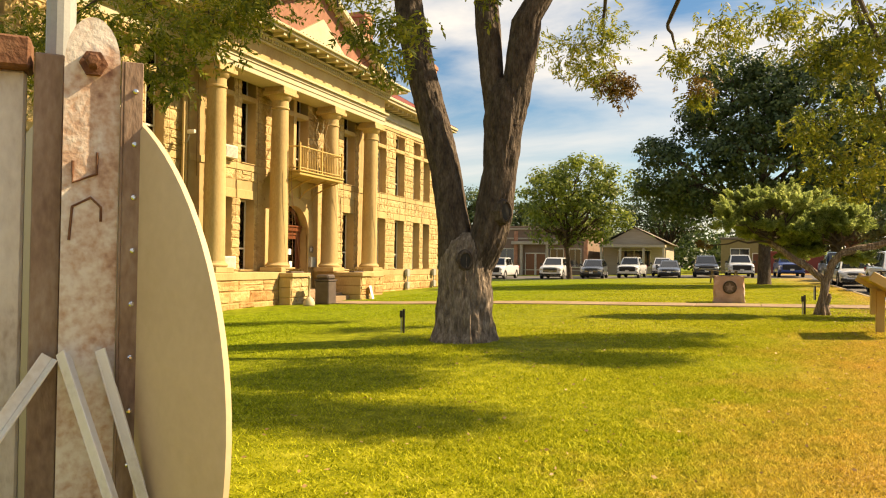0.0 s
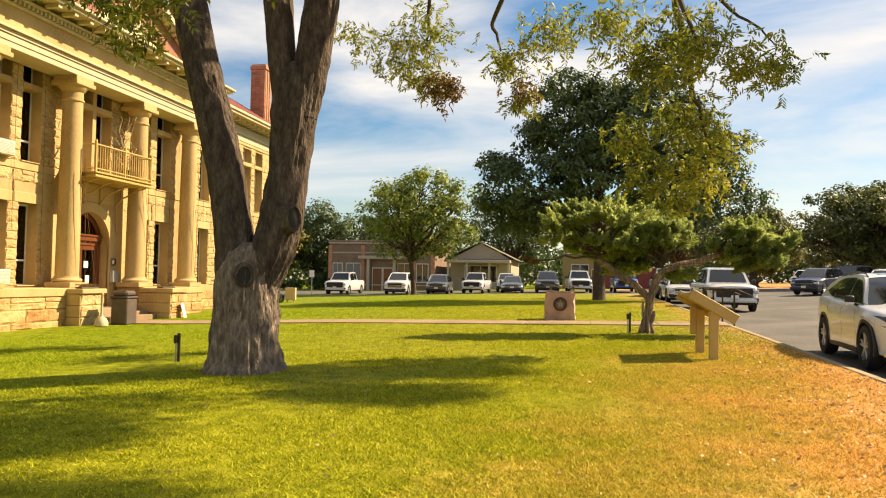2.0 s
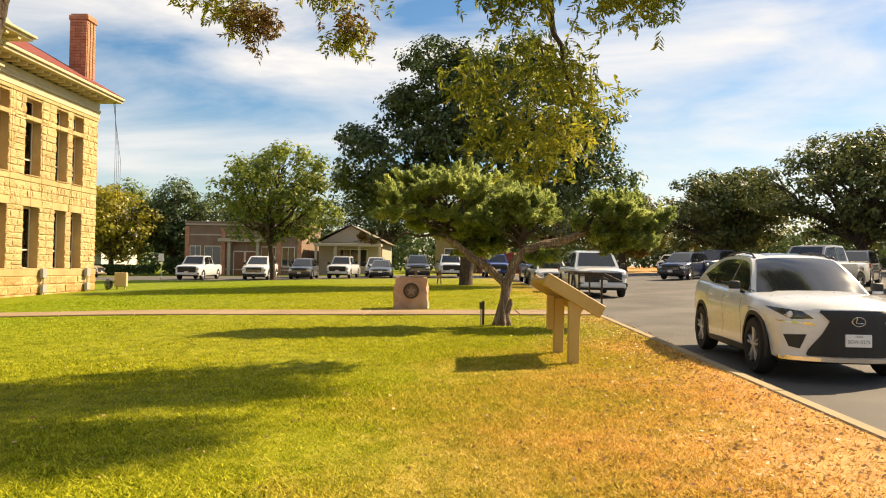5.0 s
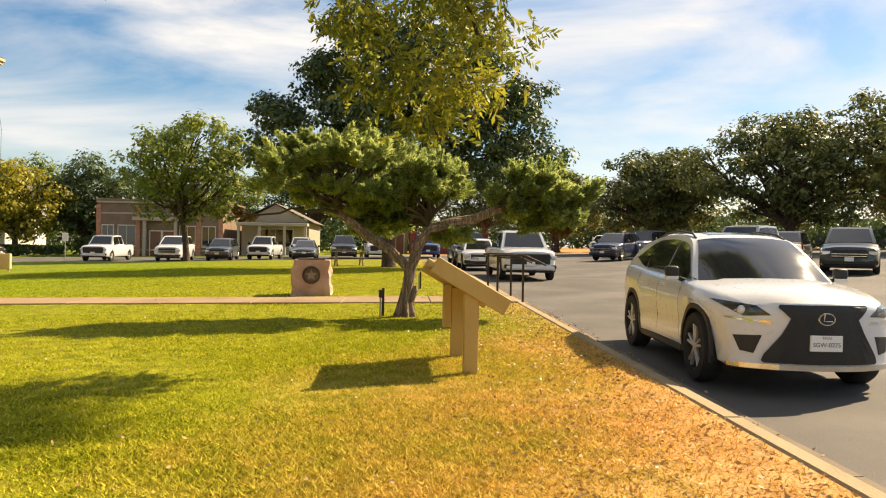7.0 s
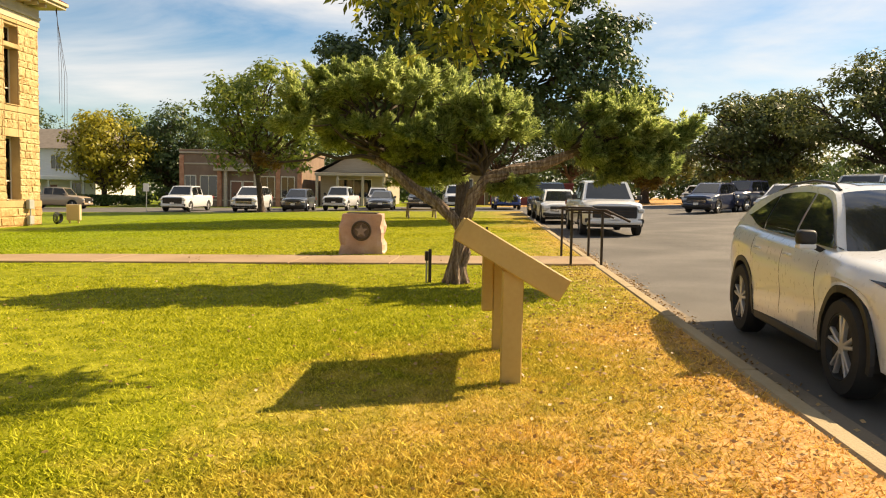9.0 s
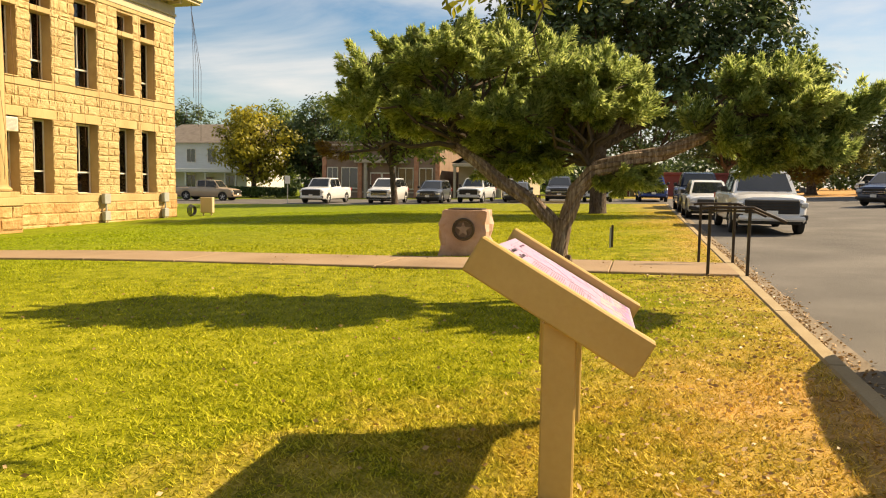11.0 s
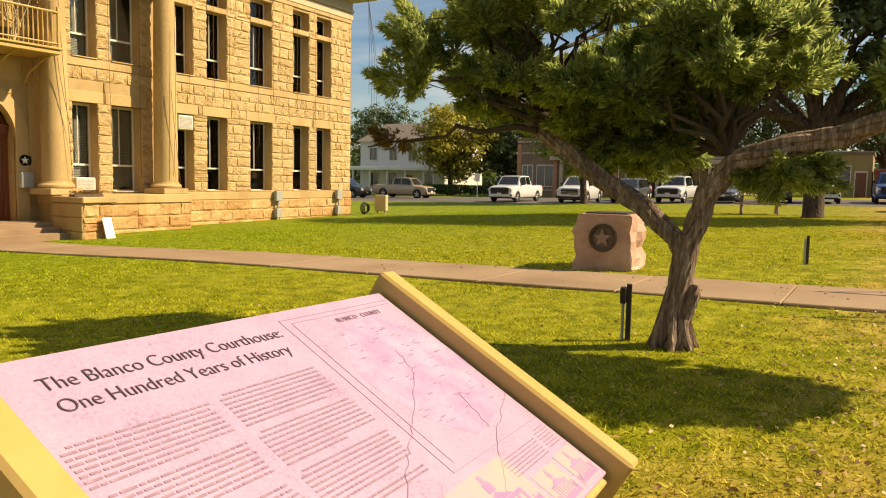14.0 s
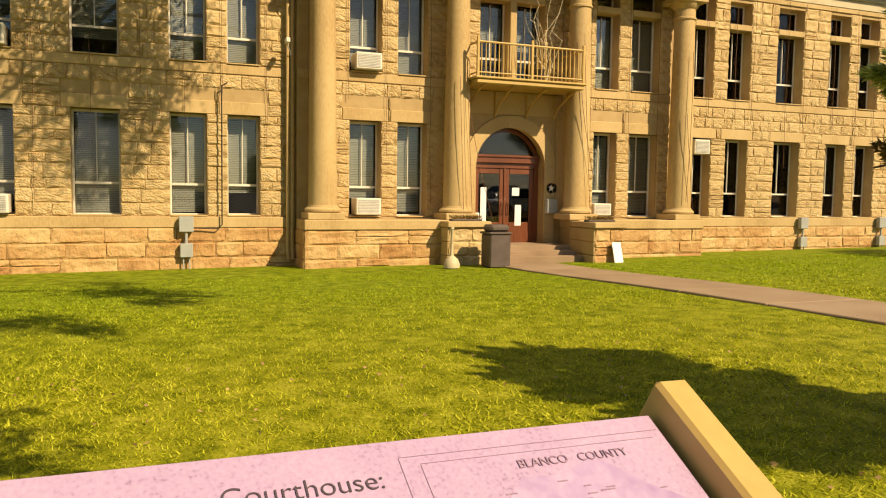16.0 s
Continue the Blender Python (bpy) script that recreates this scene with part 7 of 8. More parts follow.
    for y in stations:
        e = top_at(y, 1)
        zb = along(hood_edge, e.y) - 0.06
        side = [Vector((side_at(y, lerp(zb, e.z, f)) if f else e.x + 0.0, e.y, lerp(zb, e.z, f))) for f in (0, 0.25, 0.5, 0.75)]
        side[0].x = max(side[1].x, side[0].x)
        cross = [top_at(y, c) for c in (1, 0.94, 0.8, 0.5, 0.2, 0)]
        h = side + cross
        rows.append(h + [Vector((-p.x, p.y, p.z)) for p in h[-2::-1]])
    bm = grid_mesh(rows)
    bmesh.ops.recalc_face_normals(bm, faces=bm.faces[:])
    ctree = BVHTree.FromBMesh(bm)
    cabin = part("cabin", bm, paint, t, smooth=True)
    cs = np.linspace(-1, 1, 13)
    for nm, ya, yb, s0, s1, up in (("windscreen", F + 1.06, F + 1.93, 0.93, 0.91, Vector((0, -0.5, 0.86))), ("rear_window", F + 4.05, F + 4.40, 0.84, 0.84, Vector((0, 0.75, 0.6)))):
        g = grid_mesh([[top_at(y, c * lerp(s0, s1, (y - ya) / (yb - ya))) + up * 0.007 for c in cs] for y in np.linspace(ya, yb, 14)])
        bmesh.ops.solidify(g, geom=g.faces[:], thickness=0.004)
        part(nm, g, M_BLACKGLASS, cabin, "dark tinted glass", smooth=True)
    g = grid_mesh([[top_at(y, c) + Vector((0, 0, 0.004)) for c in np.linspace(-0.6, 0.6, 7)] for y in np.linspace(F + 2.15, F + 2.95, 8)])
    bmesh.ops.solidify(g, geom=g.faces[:], thickness=0.003)
    part("sunroof", g, M_BLACKGLASS, cabin, "dark glass sunroof", smooth=True)
    for sg in (1, -1):
        for ya, yb in ((F + 1.36, F + 2.34), (F + 2.40, F + 3.28), (F + 3.31, F + 3.98)):
            strips = []
            for f in (0.0, 0.25, 0.5, 0.75, 1.0):
                line = []
                for y in np.linspace(ya, yb, 12):
                    z0 = along(hood_edge, y) + 0.018 + 0.10 * smoothstep(F + 3.3, F + 4.0, y)
                    z1 = max(z0 + 0.004, along(roof, y - 0.17 * (1 - smoothstep(F + 1.3, F + 2.2, y))) - 0.105 - 0.13 * smoothstep(F + 3.2, F + 4.0, y))
                    z = lerp(z0, z1, f)
                    hit = ctree.ray_cast(Vector((sg * 2, y, z)), Vector((-sg, 0, 0)))[0]
                    line.append((hit if hit is not None else Vector((sg * side_at(y, z), y, z))) + Vector((sg * 0.007, 0, 0.002)))
                strips.append(line)
            g = grid_mesh(strips)
            bmesh.ops.solidify(g, geom=g.faces[:], thickness=0.004)
            part("side_window", g, M_BLACKGLASS, cabin, "dark tinted glass", smooth=True)
        g = bmesh.new()
        tube(g, [top_at(y, sg * 0.90) + Vector((0, 0, dz)) for y, dz in ((F + 2.02, 0.0), (F + 2.2, 0.03), (F + 2.7, 0.04), (F + 3.3, 0.035), (F + 3.75, 0.0))], 0.014, 8)
        part("roof_rail", g, M_BLACK, t)
        # mirror: dark shell over a pale lower case
        my, mz = F + 1.56, 1.085
        g = bmesh.new()
        x0, x1 = sorted((sg * 0.90, sg * 1.05))
        rbx(g, x0, x1, my - 0.06, my + 0.06, mz, mz + 0.125, 0.035, segments=3)
        mirror = part("mirror", g, M_BLACK, t, smooth=True)
        g = bmesh.new()
        rbx(g, x0 + 0.006, x1 - 0.006, my - 0.055, my + 0.055, mz - 0.03, mz + 0.012, 0.012, segments=2)
        part("mirror_case", g, paint, mirror, "white lower case", smooth=True)
        g = bmesh.new()
        tube(g, [(sg * 0.82, my + 0.03, mz - 0.05), (sg * 0.95, my, mz + 0.01)], 0.022, 8)
        part("mirror_arm", g, M_BLACK, mirror)
        for yy, za in ((F + 1.50, 0.40), (F + 2.37, 0.40), (F + 3.22, 0.86)):
            zb = along(hood_edge, yy) - 0.03
            g = patch_on(tree, ((sg * hw, yy - 0.004, za), (sg * hw, yy + 0.004, za), (sg * hw, yy + 0.004, zb), (sg * hw, yy - 0.004, zb)), (sg, 0, 0), 1, 12, 0.0015, 0.01)
            part("door_seam", g, M_BLACK, t)
        for yy in (F + 2.22, F + 3.06):
            hit = tree.ray_cast(Vector((sg * 2, yy, 0.955)), Vector((-sg, 0, 0)))[0]
            g = bmesh.new()
            rbx(g, hit.x - 0.015, hit.x + 0.028, yy - 0.1, yy + 0.1, 0.943, 0.968, 0.011, segments=2)
            part("door_handle", g, paint, t, smooth=True)
        for yw in (yf, yr):
            wheel(t, sg * (hw - 0.115), yw, r, 0.225, sg)
            g = bmesh.new()
            inner, outer = [], []
            for i in range(23):
                a = radians(-14 + 208 * i / 22)
                for lst, rad in ((inner, 1.10 * r), (outer, 1.245 * r)):
                    y, z = yw + rad * math.cos(a), r + rad * math.sin(a)
                    hit = tree.ray_cast(Vector((sg * 2, y, max(z, 0.3))), Vector((-sg, 0, 0)))[0]
                    x = abs(hit.x) if hit is not None and abs(hit.x) > 0.8 else hw - 0.035
                    lst.append((x, y, z))
            base = [max(p[0], q[0]) + 0.010 for p, q in zip(inner, outer)]
            loops = []
            for src, dx in ((inner, -0.10), (inner, 0.0), (outer, 0.0), (outer, -0.03)):
                loops.append([(sg * (bx_ + dx), p[1], p[2]) for bx_, p in zip(base, src)])
            g = grid_mesh(loops)
            part("arch_trim", g, M_BLACK, t)
        bm = bmesh.new()
        rbx(bm, min(sg * 0.82, sg * 0.905), max(sg * 0.82, sg * 0.905), yf + 0.46, yr - 0.46, 0.235, 0.335, 0.02)
        part("sill_cladding", bm, M_BLACK, t)
        front = (sg * 0.5, -0.86, 0.05)
        g = patch_on(tree, ((sg * 0.50, F, 0.80), (sg * 0.74, F + 0.1, 0.785), (sg * 0.925, F + 0.55, 0.925), (sg * 0.60, F + 0.1, 0.885)), (sg * 0.55, -0.82, 0.1), 14, 8, 0.006, 0.03)
        lamp = part("headlamp", g, M_BLACKGLASS, t, "dark slanted headlamp")
        hit = tree.ray_cast(Vector((sg * 0.705, F - 0.6, 0.83)), Vector((0, 1, 0)))[0]
        g = bmesh.new()
        lathe(g, [(0.004, 0.018), (0.03, 0.016), (0.042, 0.008), (0.045, -0.02)], 16, Matrix.Translation(hit) @ Matrix.Rotation(radians(90), 4, "X") @ Matrix.Rotation(radians(25 * sg), 4, "Y"))
        part("lens", g, M_LAMP, lamp, "round projector lens", smooth=True)
        g = patch_on(tree, ((sg * 0.47, F, 0.715), (sg * 0.86, F + 0.25, 0.745), (sg * 0.87, F + 0.3, 0.765), (sg * 0.52, F, 0.745)), (sg * 0.5, -0.85, 0), 14, 2, 0.008, 0.02)
        part("lamp_strip", g, M_CHROME, t, "thin running lamp strip")
        g = patch_on(tree, ((sg * 0.66, F, 0.42), (sg * 0.80, F, 0.44), (sg * 0.83, F + 0.1, 0.585), (sg * 0.58, F, 0.60)), (sg * 0.4, -0.92, 0), 10, 8, 0.008, 0.03)
        part("side_intake", g, M_BLACK, t)
        g = patch_on(tree, ((sg * 0.55, B, 0.98), (sg * 0.86, B - 0.1, 1.0), (sg * 0.93, B - 0.42, 1.04), (sg * 0.6, B, 1.06)), (sg * 0.6, 0.8, 0), 10, 4, 0.008, 0.03)
        part("tail_lamp", g, M_REDLAMP, t, "red tail lamp")
    # spindle grille: wide at the top, drawn in, widest at the foot
    spindle = [(0.895, 0.40), (0.875, 0.42), (0.77, 0.315), (0.62, 0.39), (0.42, 0.53), (0.36, 0.55), (0.335, 0.52)]
    rows = []
    for (za, wa), (zb, wb) in zip(spindle, spindle[1:]):
        for k in range(4):
            z, w = lerp(za, zb, k / 4), lerp(wa, wb, k / 4)
            line = []
            for c in np.linspace(-1, 1, 17):
                hit = tree.ray_cast(Vector((w * c, F - 1, z)), Vector((0, 1, 0)))[0]
                line.append((hit if hit is not None else Vector((w * c, F, z))) + Vector((0, -0.012, 0)))
            rows.append(line)
    g = grid_mesh(rows)
    bmesh.ops.solidify(g, geom=g.faces[:], thickness=0.02)
    grille = part("grille", g, M_BLACK, t, "black spindle grille")
    for z, w in ((0.85, 0.38), (0.68, 0.34), (0.62, 0.38), (0.43, 0.5), (0.39, 0.53)):
        g = bmesh.new()
        pts = []
        for c in np.linspace(-1, 1, 9):
            hit = tree.ray_cast(Vector((w * c, F - 1, z)), Vector((0, 1, 0)))[0]
            pts.append((hit if hit is not None else Vector((w * c, F, z))) + Vector((0, -0.018, 0)))
        tube(g, pts, 0.008, 6)
        part("grille_bar", g, M_DARKMETAL, grille)
    hit = tree.ray_cast(Vector((0, F - 1, 0.775)), Vector((0, 1, 0)))[0]
    g = bmesh.new()
    ring = [hit + Vector((0.075 * math.cos(a), -0.028, 0.055 * math.sin(a))) for a in np.linspace(0, 2 * math.pi, 25)]
    tube(g, ring, 0.008, 6)
    tube(g, [hit + Vector((-0.02, -0.028, 0.05)), hit + Vector((-0.03, -0.028, -0.02)), hit + Vector((0.05, -0.028, -0.02))], 0.007, 6)
    part("badge", g, M_CHROME, grille, "chrome oval badge")
    rows = []
    for z in (0.275, 0.30, 0.325):
        line = []
        for c in np.linspace(-1, 1, 21):
            hit = tree.ray_cast(Vector((0.80 * c, F - 1, 0.34)), Vector((0, 1, 0)))[0]
            line.append(Vector((0.80 * c, (hit.y if hit is not None else F) - 0.02, z)))
        rows.append(line)
    g = grid_mesh(rows)
    bmesh.ops.solidify(g, geom=g.faces[:], thickness=0.03)
    part("bumper", g, M_CHROME, t, "bright lower bumper lip")
    hit = tree.ray_cast(Vector((0, F - 1, 0.545)), Vector((0, 1, 0)))[0]
    g = bmesh.new()
    rbx(g, -0.1525, 0.1525, hit.y - 0.045, hit.y - 0.012, 0.47, 0.622, 0.006)
    plate = part("number_plate", g, M_PAPER, t, "white number plate")
    for txt, size, z in (("SGW-0275", 0.058, 0.515), ("TEXAS", 0.03, 0.588)):
        cu = bpy.data.curves.new("plate_text", "FONT")
        cu.body, cu.size, cu.extrude, cu.align_x = txt, size, 0.0006, "CENTER"
        tmp = bpy.data.objects.new("tmp", cu)
        scene.collection.objects.link(tmp)
        bpy.context.view_layer.update()
        me = bpy.data.meshes.new_from_object(tmp)
        bpy.data.objects.remove(tmp)
        me.materials.clear()
        me.materials.append(M_INK)
        me.transform(Matrix.Translation((0, hit.y - 0.047, z)) @ Matrix.Rotation(radians(90), 4, "X"))
        new("plate_text", me).parent = plate
    return t


crossover(parked(5.93, 17.22, -2.7), M_WHITE, "pearl white compact crossover parked along the kerb")

vehicle("pickup_truck", parked(6.4, 38.3, 1.0), "pickup", M_WHITE, "white pickup truck with a black grille by the kerb", "truck", 5.8, 2.02, 1.86, detail=2)
vehicle("hatchback", parked(5.55, 46.5, 1), "suv", M_WHITE, "small white crossover parked behind the pickup", "car", 4.3, 1.78, 1.55)
vehicle("pickup_truck", parked(5.6, 53.2, 1), "pickup", M_NAVY, "dark blue pickup parked along the kerb", "truck", 5.7, 2.0, 1.95)
row = (("pickup_truck", -20.7, 67.2, "pickup", M_WHITE, "white pickup truck parked across the street", 5.8, 2.0, 1.93, 0), ("suv", -15.6, 67.0, "suv", M_WHITE, "large white utility vehicle parked across the street", 5.1, 2.0, 1.88, 3), ("suv", -12.2, 67.8, "suv", M_GREYCAR, "slate grey crossover parked across the street", 4.6, 1.84, 1.68, 2), ("pickup_truck", -9.0, 68.2, "pickup", M_WHITE, "white midsize pickup parked across the street", 5.3, 1.85, 1.8, -2), ("sedan", -5.9, 68.4, "sedan", M_GREYCAR, "dark blue-grey saloon parked across the street", 4.8, 1.84, 1.46, 4), ("suv", -3.0, 69.5, "suv", M_BLACKCAR, "black utility vehicle parked across the street", 4.9, 1.95, 1.85, 5), ("pickup_truck", -0.3, 70.0, "pickup", M_WHITE, "white pickup behind the oak", 5.6, 2.0, 1.9, 5), ("pickup_truck", 3.6, 71.0, "pickup", M_BLUE, "blue pickup truck parked across the street", 5.8, 2.0, 1.93, 3), ("suv", -7.0, 74.0, "suv", M_SILVER, "silver crossover parked in the second row", 4.7, 1.85, 1.7, 5), ("suv", -13.5, 73.5, "suv", M_SILVER, "silver car parked in the second row", 4.7, 1.85, 1.7, 5), ("suv", -40.5, 72.0, "suv", M_BLACKCAR, "dark utility vehicle down the cross street", 4.8, 1.9, 1.8, 95), ("pickup_truck", -34.6, 73.0, "pickup", M_TANCAR, "tan pickup down the cross street", 5.6, 1.95, 1.85, 95))
for nm, x, y, kd, pt, lb, ln, wd, ht, tn in row:
    vehicle(nm, parked(x, y, tn), kd, pt, lb, "truck" if kd == "pickup" else "car", ln, wd, ht, "cars on the cross street")
row = (("suv", 15.9, 57.5, "suv", M_NAVY, "navy utility vehicle in the street parking", 4.8, 1.92, 1.82, -38), ("pickup_truck", 19.0, 60.0, "pickup", M_NAVY, "navy pickup in the street parking", 5.9, 2.0, 1.93, -50), ("suv", 19.6, 37.3, "suv", M_DKGREEN, "dark green-grey utility vehicle with a chrome grille", 4.9, 1.99, 1.80, -32), ("pickup_truck", 16.4, 39.0, "pickup", M_SILVER, "silver pickup in the street parking", 5.8, 2.0, 1.95, -50), ("suv", 17.2, 49.0, "suv", M_WHITE, "white crossover in the street parking", 4.6, 1.85, 1.66, -40), ("suv", 19.9, 43.0, "suv", M_BLACKCAR, "black crossover in the street parking", 4.7, 1.85, 1.7, -35), ("suv", 22.0, 84.0, "suv", M_WHITE, "white car far up the street", 4.6, 1.85, 1.66, -30), ("suv", 26.0, 88.0, "suv", M_SILVER, "silver car far up the street", 4.6, 1.85, 1.66, -30), ("sedan", 30.0, 92.0, "sedan", M_WHITE, "white saloon far up the street", 4.7, 1.83, 1.46, -30))
for nm, x, y, kd, pt, lb, ln, wd, ht, tn in row:
    vehicle(nm, parked(x, y, tn), kd, pt, lb, "truck" if kd == "pickup" else "car", ln, wd, ht, "cars in the street parking")

# ---- buildings across the street ----
M_FARBRICK = material("pale_brick", [(0.17, 0.11, 0.075), (0.26, 0.18, 0.125)], 0.85, scale=1.2, fine=12, bump=0.3)
M_CREAMWALL = material("cream_siding", [(0.36, 0.30, 0.22), (0.45, 0.39, 0.30)], 0.7, scale=1, fine=10, bump=0.1, stretch=(1, 1, 8))
M_WHITEWALL = material("white_siding", [(0.58, 0.58, 0.54), (0.70, 0.70, 0.66)], 0.7, scale=1, fine=10, bump=0.1, stretch=(1, 1, 8))
M_GREYROOF = material("grey_shingles", [(0.12, 0.10, 0.085), (0.20, 0.17, 0.14)], 0.9, scale=2, fine=20, bump=0.3)
M_REDWALL = material("dark_red_wall", [(0.17, 0.04, 0.035), (0.24, 0.06, 0.05)], 0.8, scale=2, bump=0.1)


def house(name, x0, x1, y0, y1, h, label, wall_mat, roof_mat, ridge, windows, doors, along="x", overhang=0.4, flat=False):
    z = ground_z((x0 + x1) / 2, y0) - 0.2
    t = empty(name, pose((x0 + x1) / 2, y0, z), label, "building")
    w, d = x1 - x0, y1 - y0
    bm = bmesh.new()
    bx(bm, -w / 2, w / 2, 0, d, -0.3, h)
    part("wall", bm, wall_mat, t)
    bm = bmesh.new()
    o = overhang
    if flat:
        rbx(bm, -w / 2 - 0.1, w / 2 + 0.1, -0.12, d, h, h + 0.25, 0.03)
    elif along == "x":
        v = [bm.verts.new(p) for p in ((-w / 2 - o, -o, h), (w / 2 + o, -o, h), (w / 2 + o, d + o, h), (-w / 2 - o, d + o, h), (-w / 2 + 0.5, d / 2, h + ridge), (w / 2 - 0.5, d / 2, h + ridge))]
        for f in ((0, 1, 5, 4), (1, 2, 5), (2, 3, 4, 5), (3, 0, 4), (3, 2, 1, 0)):
            bm.faces.new([v[i] for i in f])
    else:
        v = [bm.verts.new(p) for p in ((-w / 2 - o, -o, h), (w / 2 + o, -o, h), (0, -o, h + ridge), (-w / 2 - o, d, h), (w / 2 + o, d, h), (0, d, h + ridge))]
        for f in ((0, 2, 5, 3), (1, 4, 5, 2), (0, 3, 4, 1)):
            bm.faces.new([v[i] for i in f])
    part("roof", bm, roof_mat, t)
    if along == "y" and not flat:
        bm = bmesh.new()
        v = [bm.verts.new(p) for p in ((-w / 2, -0.01, h), (w / 2, -0.01, h), (0, -0.01, h + ridge * 0.94), (-w / 2, 0.2, h), (w / 2, 0.2, h), (0, 0.2, h + ridge * 0.94))]
        for f in ((0, 1, 2), (3, 5, 4), (0, 2, 5, 3), (1, 4, 5, 2)):
            bm.faces.new([v[i] for i in f])
        part("gable", bm, wall_mat, t)
    for a, b, za, zb in windows:
        bm = bmesh.new()
        for p in ((a - 0.07, a, za, zb), (b, b + 0.07, za, zb), (a - 0.07, b + 0.07, zb, zb + 0.09), (a - 0.1, b + 0.1, za - 0.09, za), ((a + b) / 2 - 0.025, (a + b) / 2 + 0.025, za, zb)):
            bx(bm, p[0], p[1], -0.06, 0.02, p[2], p[3])
        wdw = part("window", bm, M_SASH, t)
        bm = bmesh.new()
        bx(bm, a, b, -0.015, -0.005, za, zb)
        part("pane", bm, M_BLACKGLASS, wdw)
    for a, b, zb in doors:
        bm = bmesh.new()
        bx(bm, a - 0.08, a, -0.07, 0.02, 0, zb + 0.1)
        bx(bm, b, b + 0.08, -0.07, 0.02, 0, zb + 0.1)
        bx(bm, a, b, -0.07, 0.02, zb, zb + 0.1)
        dr = part("door", bm, M_SASH, t)
        bm = bmesh.new()
        rbx(bm, a, b, -0.03, -0.004, 0.02, zb, 0.01)
        part("leaf", bm, M_DOORWOOD, dr)
    return t


brick = house("brick_building", -27.4, -15.6, 82, 92, 5.2, "pale brick office with a flat parapet roof", M_FARBRICK, M_FARBRICK, 0, [(-3.9, -2.3, 1.0, 2.9), (-5.4, -4.4, 1.0, 2.9), (1.9, 3.3, 1.0, 2.9), (4.0, 5.2, 1.0, 2.9)], [(-0.9, 0.1, 2.4), (0.3, 1.3, 2.4)], flat=True)
for x in (-1.3, 1.6):
    bm = bmesh.new()
    rbx(bm, x - 0.15, x + 0.15, -0.6, -0.3, -0.2, 3.4, 0.02)
    part("porch_pillar", bm, M_CREAMWALL, brick)
bm = bmesh.new()
rbx(bm, -2.4, 2.8, -0.75, -0.02, 3.4, 3.75, 0.03)
part("porch_beam", bm, M_CREAMWALL, brick)
for za, zb, o in ((4.0, 4.16, 0.06), (5.05, 5.22, 0.16), (0.55, 0.68, 0.05)):
    bm = bmesh.new()
    rbx(bm, -5.95, 5.95, -o, 0.0, za, zb, 0.02)
    part("stone_band", bm, M_CREAMWALL, brick, "pale stone band")
for x in (-5.75, -3.9 + 1.85, 3.65, 5.75):
    bm = bmesh.new()
    rbx(bm, x - 0.22, x + 0.22, -0.1, 0.0, -0.2, 4.9, 0.02)
    part("pilaster", bm, M_BRICK, brick, "brown brick pilaster")
gh = house("gabled_house", -14.2, -7.6, 84, 94, 3.3, "cream house with a broad front gable and dark porch", M_CREAMWALL, M_GREYROOF, 1.9, [(-1.7, 1.7, 0.9, 2.6)], [], "y", 0.6)
bm = bmesh.new()
rbx(bm, -3.4, 3.4, -2.2, -0.3, 2.9, 3.2, 0.03)
for x in (-3.2, -1.2, 1.2, 3.2):
    rbx(bm, x - 0.12, x + 0.12, -2.1, -1.86, -0.2, 2.9, 0.02)
part("porch", bm, M_CREAMWALL, gh)
wh = house("white_house", -50.5, -39.0, 88, 97, 6.0, "white two-storey house with a columned porch", M_WHITEWALL, M_GREYROOF, 2.4, [(-4.4, -3.2, 0.9, 2.4), (3.0, 4.2, 0.9, 2.4), (-1.6, -0.6, 0.9, 2.4), (-4.4, -3.4, 3.9, 5.3), (-1.6, -0.6, 3.9, 5.3), (1.0, 2.0, 3.9, 5.3), (3.4, 4.4, 3.9, 5.3)], [(0.6, 1.6, 2.2)])
for x in (-5.4, -3.0, -0.6, 1.8, 4.2, 5.5):
    bm = bmesh.new()
    rbx(bm, x - 0.1, x + 0.1, -2.0, -1.8, -0.2, 2.7, 0.02)
    part("porch_column", bm, M_WHITEWALL, wh)
bm = bmesh.new()
rbx(bm, -5.8, 5.8, -2.3, -0.02, 2.7, 3.1, 0.03)
part("porch_roof", bm, M_WHITEWALL, wh)
house("red_shed", 2.4, 10.5, 86, 94, 2.0, "long low dark red wall across the street", M_REDWALL, M_REDWALL, 0, [], [], flat=True)
M_YELLOWWALL = material("yellow_painted_wall", [(0.24, 0.18, 0.07), (0.30, 0.23, 0.10)], 0.7, bump=0.1)
house("yellow_shop", -2.2, 2.2, 87, 95, 3.6, "small yellow shop front with a blue window", M_YELLOWWALL, M_GREYROOF, 0, [(-1.2, 0.6, 0.8, 2.6)], [(1.0, 1.8, 2.1)], flat=True)

# low planting and far woods that close the view
hrs = np.random.RandomState(77)


def woods(name, x0, x1, y, depth, h, count, leaf, mat, label):
    pts = np.stack([hrs.uniform(x0, x1, count), y + hrs.uniform(-depth, depth, count), np.zeros(count)], 1)
    top = np.array([h * (0.65 + 0.5 * noise.noise(Vector((p[0] * 0.11, p[1] * 0.11, 3)))) for p in pts])
    pts[:, 2] = np.array([ground_z(p[0], p[1]) for p in pts]) + top * hrs.uniform(0, 1, count) ** 0.8
    v, f = leaf_cards(pts, hrs.normal(size=(count, 3)), leaf, leaf * 0.6, hrs)
    tagged(fast_mesh(name, v, f, mat), label, "trees", kind="stuff")


